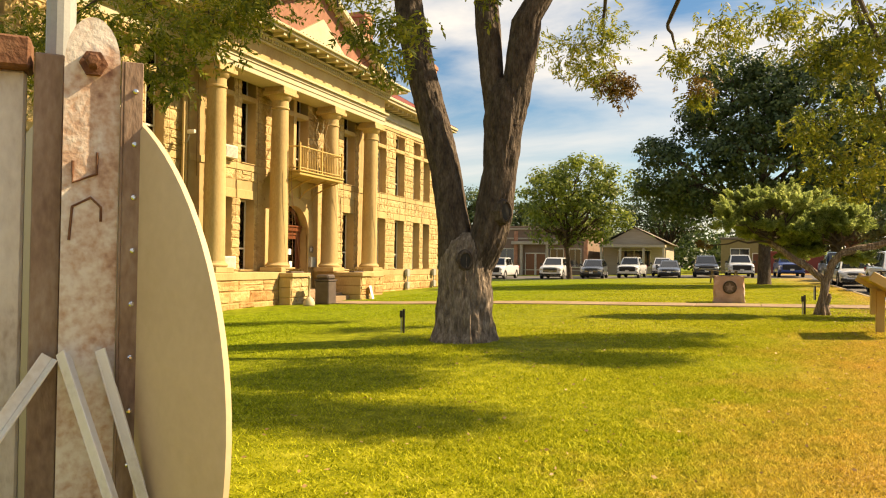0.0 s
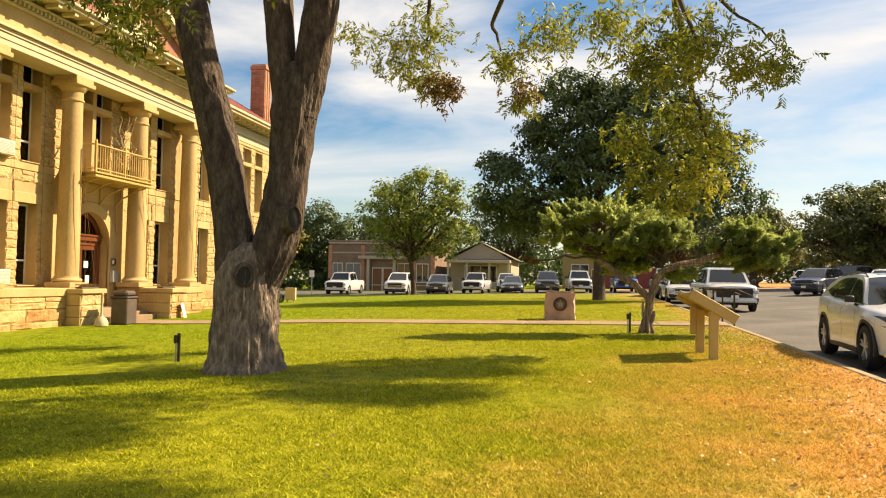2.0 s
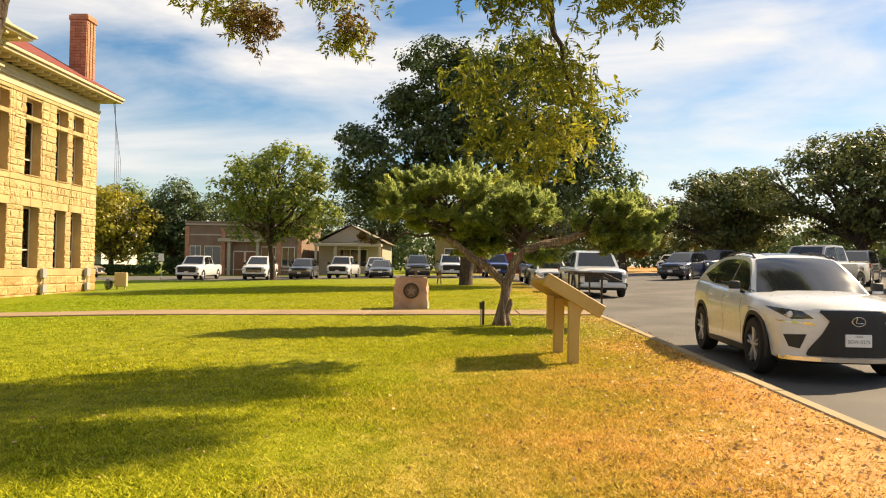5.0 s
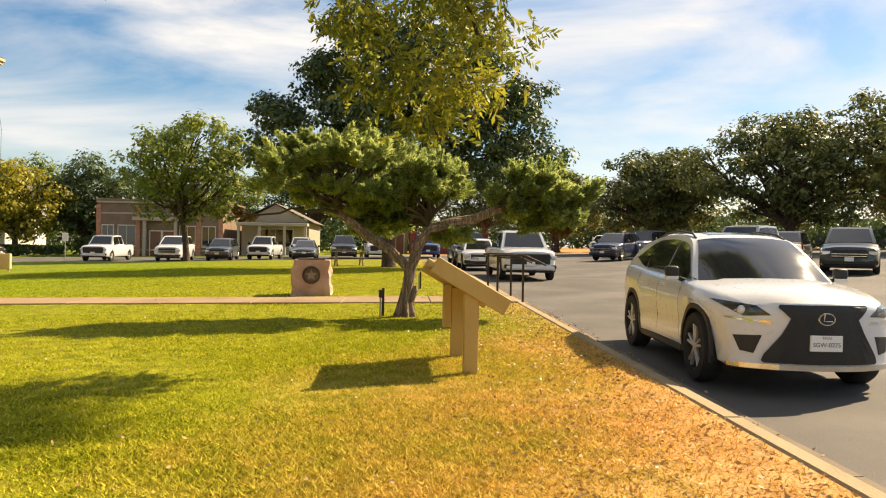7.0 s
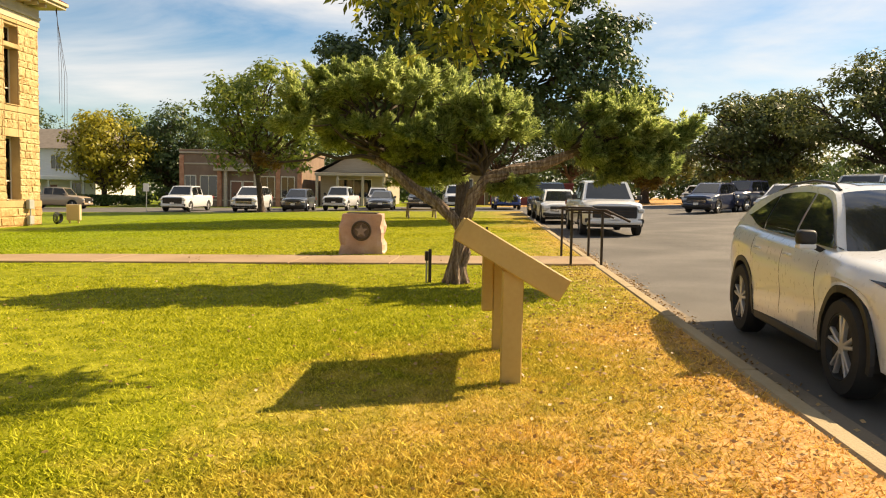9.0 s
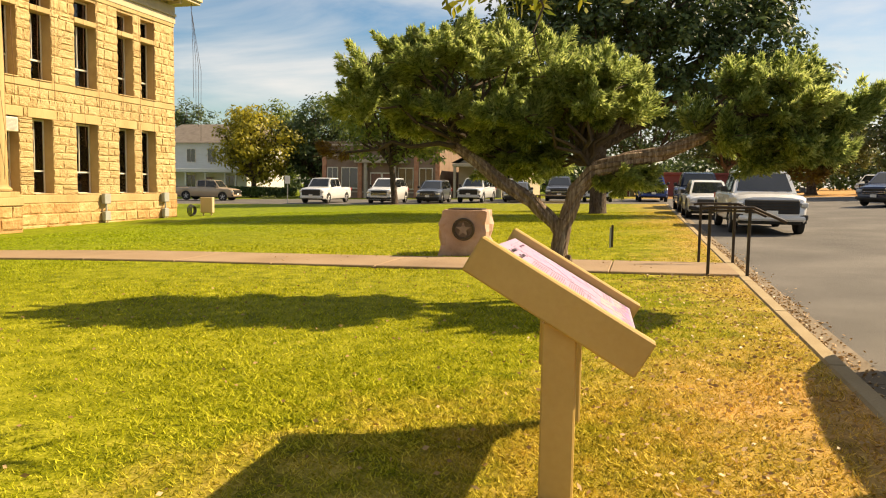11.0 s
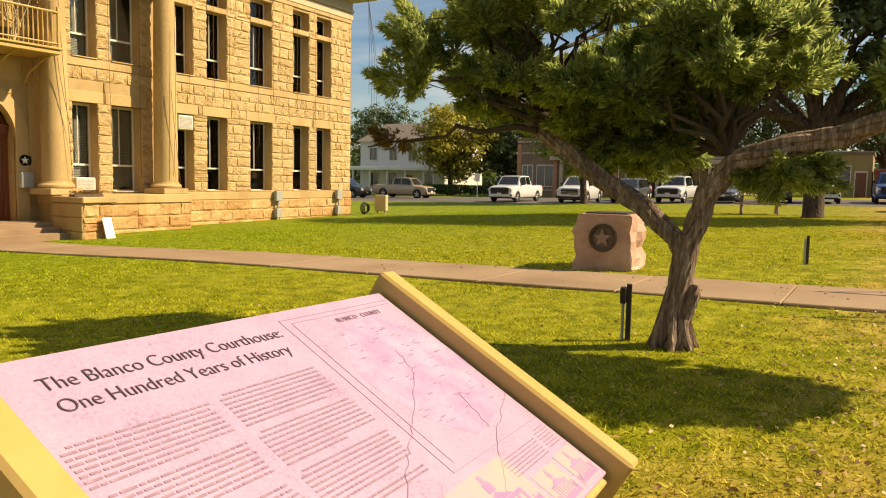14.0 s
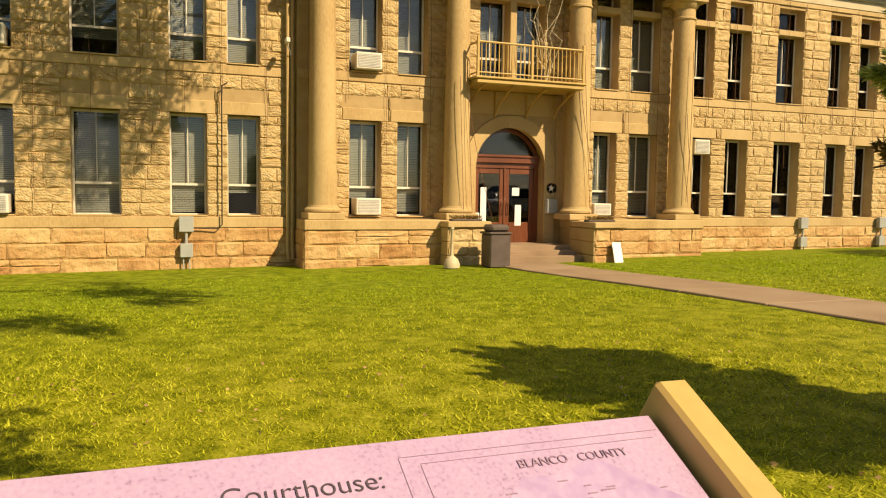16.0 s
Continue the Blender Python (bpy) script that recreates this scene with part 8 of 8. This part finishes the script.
woods("far_woods", -110, -5, 122, 8, 9.0, 26000, 0.75, M_OAK, "dark far woods behind the houses")
woods("far_woods", -5, 110, 126, 8, 8.0, 26000, 0.75, M_OAK, "dark far woods beyond the parking")
woods("hedge", -30.5, -27.6, 85, 1.0, 2.6, 3000, 0.3, M_OAK, "dark hedge beside the brick building")
woods("hedge", -38.6, -31.0, 83, 0.9, 1.5, 3600, 0.28, M_OAK, "dark low hedge beyond the cross street")
woods("shrubs", 30, 70, 75, 3, 2.6, 7000, 0.4, M_OAK, "dark shrubs under the live oaks")

# ---- old machine on a steel stand by the start ----
machine = empty("old_wheel_stand", pose(-2.57, 2.42, ground_z(-2.5, 2.45)), "large beige sheet metal disc on a peeling steel stand", "machine")
DM = Matrix.Rotation(radians(45), 4, "Z")
bm = bmesh.new()
lathe(bm, [(1.43, -0.02), (1.45, -0.012), (1.45, 0.012), (1.43, 0.02)], 96, Matrix.Translation((-0.524, 0.395, 0.80)) @ Matrix.Rotation(radians(69.5), 4, "Z") @ Matrix.Rotation(radians(90), 4, "Y"))
part("disc", bm, M_DISC, machine, "beige sheet metal disc", smooth=True)
bm = bmesh.new()
outl = [(-0.09, -0.05), (0.125, -0.05), (0.125, 2.28)] + [(0.0175 + 0.1075 * math.cos(a), 2.28 + 0.2 * math.sin(a)) for a in np.linspace(0.1, math.pi - 0.1, 12)] + [(-0.09, 2.28)]
UP = Matrix(((1, 0, 0, 0), (0, 0, -1, 0), (0, 1, 0, 0), (0, 0, 0, 1)))
prism(bm, outl, 0, 0.02, DM @ UP)
part("upright_plate", bm, M_PEELING, machine, "peeling white steel upright")
bm = bmesh.new()
rbx(bm, -0.205, -0.092, 0.03, 0.16, -0.05, 2.32, 0.006, DM)
part("flange", bm, M_RUSTPAINT, machine, "rust-brown painted side of the upright")
bm = bmesh.new()
rbx(bm, 0.128, 0.14, -0.05, 0.12, -0.05, 2.3, 0.003, DM)
rbx(bm, 0.14, 0.215, -0.052, -0.04, -0.05, 2.3, 0.003, DM)
part("angle_iron", bm, M_RUSTPAINT, machine)
for k in range(10):
    bm = bmesh.new()
    lathe(bm, [(0.012, 0), (0.011, 0.008), (0.005, 0.012)], 10, DM @ Matrix.Translation((0.185, -0.052, 0.15 + k * 0.225)) @ Matrix.Rotation(radians(90), 4, "X"))
    part("rivet", bm, M_CHROME, machine)
bm = bmesh.new()
lathe(bm, [(0.055, 0), (0.055, 0.03), (0.03, 0.031), (0.03, 0.09), (0.02, 0.095)], 6, DM @ Matrix.Translation((0.02, -0.02, 2.28)) @ Matrix.Rotation(radians(90), 4, "X"))
part("bolt", bm, M_RUST, machine, "rusty axle bolt")
bm = bmesh.new()
tube(bm, [DM @ Vector((-0.12, 0.22, 1.9)), DM @ Vector((-0.12, 0.22, 4.2))], 0.06, 14)
part("pipe", bm, M_GREYBOX, machine, "pale steel pipe")
for a, b in (((-0.07, -0.03, 1.07), (0.30, -0.5, 0.02)), ((0.07, -0.03, 1.08), (0.38, -0.3, 0.02)), ((-0.10, -0.03, 1.05), (-0.75, -0.25, 0.0)), ((0.2, 0.1, 1.0), (0.5, 0.13, 0.25))):
    bm = bmesh.new()
    p, q = DM @ Vector(a), DM @ Vector(b)
    d = (q - p)
    mm = Matrix.Translation(p) @ d.to_track_quat("Z", "Y").to_matrix().to_4x4()
    rbx(bm, -0.032, 0.032, -0.004, 0.004, 0, d.length, 0.002, mm)
    rbx(bm, -0.032, -0.024, 0.0041, 0.05, 0, d.length, 0.002, mm)
    part("brace", bm, M_STRUT, machine)
bm = bmesh.new()
rbx(bm, -1.2, -0.24, 0.1, 0.16, 0.0, 2.25, 0.01, DM)
part("rear_sheet", bm, M_STEEL, machine, "weathered rear sheet")
bm = bmesh.new()
rbx(bm, -0.42, -0.22, 0.02, 0.2, 2.25, 2.38, 0.01, DM)
part("cap_block", bm, M_RUST, machine, "rusty block")
for z0, pts in ((1.78, ((-0.05, 0.09), (-0.05, 0.0), (0.04, 0.04), (0.04, 0.13))), (1.62, ((-0.06, -0.08), (-0.05, 0.06), (0.02, 0.1), (0.06, 0.06), (0.06, 0.0)))):
    bm = bmesh.new()
    tube(bm, [DM @ Vector((x, -0.024, z0 + z)) for x, z in pts], 0.006, 5)
    part("weld_mark", bm, M_RUST, machine, "dark welded mark")

# ---- small things at the courthouse ----
bin_t = empty("litter_bin", pose(-13.95, 23.95, ground_z(-13.95, 23.95)), "brown-grey square litter bin beside the steps", "bin")
bm = bmesh.new()
rbx(bm, -0.28, 0.28, -0.28, 0.28, 0, 0.82, 0.03)
part("body", bm, M_BIN, bin_t)
bm = bmesh.new()
rbx(bm, -0.31, 0.31, -0.31, 0.31, 0.823, 0.88, 0.02)
rbx(bm, -0.26, 0.26, -0.26, 0.26, 0.88, 1.06, 0.06)
part("hood", bm, M_BIN, bin_t)
urn = empty("ash_urn", pose(-13.9, 22.75, ground_z(-13.9, 22.75)), "off-white bulbous smoker's urn on the lawn", "ash urn")
bm = bmesh.new()
lathe(bm, [(0.17, 0), (0.2, 0.03), (0.2, 0.12), (0.15, 0.24), (0.05, 0.32), (0.035, 0.4), (0.035, 0.95), (0.05, 0.97), (0.045, 1.02)], 20)
part("body", bm, M_TRIM, urn, smooth=True)
board = empty("leaning_board", pose(-13.85, 27.5, ground_z(-13.85, 27.5), 0, -14, 12), "white board leaning on the cheek wall", "board")
bm = bmesh.new()
rbx(bm, 0, 0.03, -0.16, 0.16, 0.0, 0.55, 0.006)
part("panel", bm, M_PAPER, board)
for y in (23.57, 27.3):
    pot = empty("planter", pose(-15.0 if y < 25 else -14.5, y, 1.045), "low strip of dry brown plants on the cheek wall", "planter", "wall planters")
    bm = bmesh.new()
    rbx(bm, -0.12, 0.12, -0.42, 0.42, 0, 0.05, 0.01)
    part("tray", bm, M_BIN, pot)
    n = 500
    p = np.stack([hrs.uniform(-0.12, 0.12, n), hrs.uniform(-0.42, 0.42, n), hrs.uniform(0.05, 0.14, n)], 1)
    v, f = leaf_cards(p, hrs.normal(size=(n, 3)) + np.array((0, 0, 1)), 0.06, 0.02, hrs)
    fast_mesh("foliage", v, f, M_PECANB, pot)


def air_unit(xf, ya, yb, z0, z1):
    t = empty("window_air_conditioner", pose(xf, (ya + yb) / 2, z0), "cream window air conditioner in the sash", "air conditioner", "window air conditioners")
    w, h = (yb - ya) / 2, z1 - z0
    bm = bmesh.new()
    rbx(bm, -0.45, 0.12, -w, w, 0, h, 0.02)
    part("case", bm, M_SASH, t)
    bm = bmesh.new()
    rbx(bm, 0.121, 0.13, -w + 0.05, w - 0.05, 0.05, h - 0.05, 0.004)
    part("coil", bm, M_GREYBOX, t)
    k = 0
    while 0.07 + k * 0.04 < h - 0.06:
        bm = bmesh.new()
        bx(bm, 0.1305, 0.137, -w + 0.05, w - 0.05, 0.06 + k * 0.04, 0.072 + k * 0.04)
        part("slat", bm, M_SASH, t)
        k += 1


air_unit(MID_X + 0.15, 20.95, 21.62, 1.16, 1.6)
air_unit(MID_X + 0.15, 20.93, 21.62, 4.93, 5.36)
air_unit(MID_X - 0.1, 28.3, 28.9, 1.16, 1.52)
air_unit(WING_X - 0.05, 32.05, 32.65, 3.12, 3.58)
air_unit(WING_X + 0.1, 12.3, 12.95, 1.16, 1.6)
air_unit(WING_X + 0.1, 12.3, 12.95, 4.93, 5.4)


def meter(y, x, z0, pipe_y=None):
    t = empty("meter_box", pose(x, y, z0), "grey electric meter boxes with conduit on the wall", "meter box", "wall meters")
    bm = bmesh.new()
    rbx(bm, 0.0, 0.16, -0.17, 0.17, 0.62, 1.0, 0.015)
    part("upper_box", bm, M_GREYBOX, t)
    bm = bmesh.new()
    rbx(bm, 0.0, 0.16, -0.15, 0.15, 0.0, 0.34, 0.015)
    part("lower_box", bm, M_GREYBOX, t)
    bm = bmesh.new()
    tube(bm, [(0.08, 0, 0.34), (0.08, 0, 0.62)], 0.035, 8)
    tube(bm, [(0.08, 0.07, -0.3), (0.08, 0.07, 0.0)], 0.02, 6)
    tube(bm, [(0.08, -0.07, -0.3), (0.08, -0.07, 0.0)], 0.02, 6)
    part("conduit", bm, M_GREYBOX, t)
    if pipe_y:
        bm = bmesh.new()
        tube(bm, [(0.05, 0.17, 0.72), (0.05, pipe_y - 0.1, 0.70), (0.05, pipe_y, 0.8), (0.05, pipe_y + 0.01, 4.2), (0.05, pipe_y + 0.15, 4.3)], 0.018, 6)
        part("cable", bm, M_DARKMETAL, t, "dark wall conduit")


meter(16.75, WING_X + 0.13, 0.1, 0.85)
meter(36.55, WING_X + 0.13, 0.12)
meter(40.2, WING_X + 0.13, 0.14)
for y in (19.22, 19.33):
    bm = bmesh.new()
    tube(bm, [(-16.2, y, 9.0), (-16.15, y, 8.6), (-16.4, y, 8.2), (-16.42, y, 0.3), (-16.3, y, 0.0)], 0.045, 8)
    tagged(part("downspout", bm, M_SMOOTH), "cream painted downspout in the corner of the portico", "downspout", "downspouts")
cam_t = empty("security_camera", pose(-16.15, 19.15, 5.35), "white security camera on a wall bracket", "camera")
bm = bmesh.new()
rbx(bm, -0.03, 0.25, -0.05, 0.05, 0.05, 0.17, 0.015)
part("case", bm, M_SASH, cam_t)
bm = bmesh.new()
tube(bm, [(0.05, 0, 0.06), (-0.1, 0.1, -0.1), (-0.2, 0.15, -0.2)], 0.015, 6)
part("bracket", bm, M_GREYBOX, cam_t)
plaque = empty("round_plaque", pose(MID_X + 0.035, 26.8, 1.95), "round dark plaque with a pale star above a letter box", "plaque")
bm = bmesh.new()
lathe(bm, [(0.19, 0), (0.19, 0.02), (0.15, 0.025)], 24, Matrix.Rotation(radians(90), 4, "Y"))
part("disc", bm, M_BLACK, plaque)
bm = bmesh.new()
prism(bm, [(0.8 * a, 0.8 * b) for a, b in star], 0.026, 0.03, Matrix(((0, 0, 1, 0), (1, 0, 0, 0), (0, 1, 0, 0), (0, 0, 0, 1))))
part("star", bm, M_PAPER, plaque)
lbox = empty("letter_box", pose(MID_X + 0.035, 26.78, 1.22), "grey metal letter box beside the door", "letter box")
bm = bmesh.new()
rbx(bm, 0, 0.18, -0.17, 0.17, 0.0, 0.42, 0.02)
part("case", bm, M_GREYBOX, lbox)
ub = empty("utility_pedestal", pose(-15.9, 42.6, ground_z(-15.9, 42.6)), "low beige utility pedestal on the lawn", "utility box")
bm = bmesh.new()
rbx(bm, -0.3, 0.3, -0.1, 0.1, 0.12, 0.82, 0.02)
part("board", bm, M_DISC, ub)
for x in (-0.2, 0.2):
    bm = bmesh.new()
    rbx(bm, x - 0.03, x + 0.03, -0.03, 0.03, -0.1, 0.12, 0.005)
    part("leg", bm, M_DISC, ub)
hose = empty("garden_hose", pose(-16.1, 41.6, ground_z(-16.1, 41.6)), "dark coiled hose at the corner of the courthouse", "hose")
bm = bmesh.new()
for k in range(4):
    rr1 = 0.25 - 0.02 * k
    tube(bm, [(0.05 * k, rr1 * math.cos(a), 0.27 + rr1 * math.sin(a)) for a in np.linspace(0, 2 * math.pi, 22)], 0.022, 6)
part("coil", bm, M_BLACK, hose)
sg_t = empty("street_sign", pose(-23.4, 66.0, ground_z(-23.4, 66) - 0.17), "small white sign on a post across the street", "sign")
bm = bmesh.new()
tube(bm, [(0, 0, 0), (0, 0, 2.1)], 0.03, 6)
part("post", bm, M_GREYBOX, sg_t)
bm = bmesh.new()
rbx(bm, -0.22, 0.22, -0.05, -0.035, 1.5, 2.1, 0.005)
part("plate", bm, M_PAPER, sg_t)
table = empty("picnic_table", pose(-1.0, 47.3, ground_z(-1.0, 47.3), 0, 0, 10), "weathered wooden picnic table under the oak", "table")
M_OLDWOOD = material("weathered_planks", [(0.16, 0.12, 0.085), (0.27, 0.21, 0.15)], 0.85, scale=2, fine=18, bump=0.3, stretch=(0.2, 1, 1))
for y in (-0.3, -0.1, 0.1, 0.3):
    bm = bmesh.new()
    rbx(bm, -0.95, 0.95, y - 0.09, y + 0.09, 0.70, 0.74, 0.006)
    part("plank", bm, M_OLDWOOD, table)
for y in (-0.75, 0.75):
    bm = bmesh.new()
    rbx(bm, -0.95, 0.95, y - 0.13, y + 0.13, 0.40, 0.44, 0.006)
    part("bench", bm, M_OLDWOOD, table)
for x in (-0.65, 0.65):
    bm = bmesh.new()
    tube(bm, [(x, -0.8, 0), (x, -0.2, 0.7)], 0.045, 6)
    tube(bm, [(x, 0.8, 0), (x, 0.2, 0.7)], 0.045, 6)
    rbx(bm, x - 0.03, x + 0.03, -0.85, 0.85, 0.33, 0.40, 0.005)
    part("trestle", bm, M_OLDWOOD, table)

# light strings hung over the front
srs = random.Random(12)
for k in range(26):
    y = 13.5 + k * 1.05 + srs.uniform(-0.2, 0.2)
    if 24.2 < y < 26.8:
        continue
    xf = (MID_X if Y_A < y < Y_B else WING_X) + 0.075
    bm = bmesh.new()
    pts = []
    z = 8.2
    yy = y
    zend = srs.choice((4.0, 3.7, 1.3, 2.4))
    while z > zend:
        pts.append((xf + 0.012, yy, z))
        yy += srs.uniform(-0.02, 0.02)
        z -= 0.45
    tube(bm, pts, 0.006, 4)
    tagged(part("light_string", bm, M_BROWNSASH), "thin brown string of unlit lights hanging on the wall", "light string", "light strings")
for y0, y1, zt, zb in ((23.7, 23.9, 5.2, 1.1), (23.75, 24.5, 4.4, 1.05), (27.2, 27.5, 6.2, 1.4), (27.15, 27.6, 4.6, 2.2), (30.9, 30.8, 6.0, 1.6), (30.75, 31.05, 4.2, 1.4), (23.5, 23.65, 4.8, 1.2)):
    bm = bmesh.new()
    pts = [(-15.34 + 0.05 * math.sin(3 * i / 9), lerp(y0, y1, (i / 9) ** 1.5), lerp(zt, zb, i / 9)) for i in range(10)]
    tube(bm, pts, 0.007, 4)
    tagged(part("light_string", bm, M_BROWNSASH), "thin brown string of unlit lights on a column", "light string", "light strings")
for k in range(4):
    bm = bmesh.new()
    tube(bm, [(-15.9 - 0.1 * k, 41.5 + 0.14 * k, 9.2), (-15.9, 41.6 + 0.2 * k, 7.0 - 0.2 * k), (-15.9, 41.6 + 0.18 * k, 5.2 - 0.6 * k)], 0.008, 4)
    tagged(part("hanging_wire", bm, M_DARKMETAL), "thin wire hanging from the eave corner", "wire", "eave wires")
deco = empty("branch_decoration", pose(-15.5, 26.1, 4.8), "bare pale branches standing on the balcony", "decoration")
bm = bmesh.new()
for k in range(9):
    limb(bm, (0, 0, 0.0), (srs.uniform(-0.2, 0.25), srs.uniform(-0.8, 0.6), srs.uniform(1.4, 2.4)), 0.015, 0.005, 800 + k, 0.12, 5, 5)
part("twigs", bm, M_TRIM, deco)
bp = empty("flower_pot", pose(-15.25, 25.75, 4.8), "small brown pot on the balcony", "pot")
bm = bmesh.new()
lathe(bm, [(0.1, 0), (0.15, 0.28), (0.16, 0.3), (0.13, 0.3)], 14)
part("pot", bm, M_BIN, bp, smooth=True)

# ---- turf ----
grs = np.random.RandomState(42)
N = 760000
path_t = grs.uniform(0, 1, N)
cx = -0.6 + 3.6 * path_t
cy = 2.0 + 15.0 * path_t
ang = grs.uniform(0, 2 * math.pi, N)
rad = np.abs(grs.normal(size=N)) * 4.2 + 0.2
bxs, bys = cx + np.cos(ang) * rad, cy + np.sin(ang) * rad
extra = 260000
bxs = np.concatenate([bxs, grs.uniform(-13.5, KERB_X - 0.2, extra)])
bys = np.concatenate([bys, grs.uniform(3, 24, extra)])
extra = 170000
bxs = np.concatenate([bxs, grs.uniform(-14.0, KERB_X - 0.2, extra)])
bys = np.concatenate([bys, grs.uniform(25.9, 47, extra)])
keep = (bxs < KERB_X - 0.17) & (bxs > -15.0) & (bys > -2) & (bys < 47) & ~((bys > 24.0) & (bys < 25.95) & (bxs > -14.7))
dx = bxs - 0.16 * bys
thin = grs.uniform(size=len(bxs)) < np.clip(1.25 - 0.32 * np.maximum(dx + 0.8 - 0.24 * np.clip(bys - 14.5, 0, 5), 0), 0.25, 1)
keep &= thin
bxs, bys = bxs[keep], bys[keep]
n = len(bxs)
bz = 0.0115 * bys + 0.018 * bxs - 0.09 * (1 - np.clip((bxs + 13) / 7, 0, 1) ** 2 * (3 - 2 * np.clip((bxs + 13) / 7, 0, 1))) - 0.008
h = grs.uniform(0.010, 0.042, n)
a = grs.uniform(0, 2 * math.pi, n)
w = grs.uniform(0.004, 0.0105, n) * np.where(bys > 25.9, 1.8, 1.0)
lean_x, lean_y = grs.normal(size=n) * 0.034, grs.normal(size=n) * 0.034
base_p = np.stack([bxs, bys, bz], 1)
side = np.stack([np.cos(a) * w, np.sin(a) * w, np.zeros(n)], 1)
tip = base_p + np.stack([lean_x, lean_y, h], 1)
v = np.stack([base_p - side, base_p + side, tip], 1).reshape(-1, 3)
tagged(fast_mesh("grass", v, np.arange(3 * n).reshape(-1, 3), M_BLADE), "short mown grass blades, green and straw", "grass", kind="stuff")
# fallen leaves on the lawn and in the gutter
n = 1400
p = np.stack([grs.uniform(-4, KERB_X - 0.2, n), grs.uniform(3, 30, n), np.zeros(n)], 1)
worn = np.stack([KERB_X - 0.2 - np.abs(grs.normal(size=3600)) * 1.1, grs.uniform(3, 24, 3600), np.zeros(3600)], 1)
p = np.concatenate([p, worn])
gut = np.stack([KERB_X + np.abs(grs.normal(size=3600)) * 0.17 + 0.02, 25 + grs.normal(size=3600) * 6.0, np.zeros(3600)], 1)
p = np.concatenate([p, gut])
p[:, 2] = np.array([ground_z(q[0], q[1]) + (0.03 if q[0] < KERB_X else -0.148) for q in p])
v, f = leaf_cards(p, np.stack([grs.normal(size=len(p)), grs.normal(size=len(p)), grs.normal(size=len(p)) * 0.2], 1), 0.042, 0.022, grs)
tagged(fast_mesh("fallen_leaves", v, f, M_LITTER), "scattered dry brown fallen leaves", "leaves", kind="stuff")
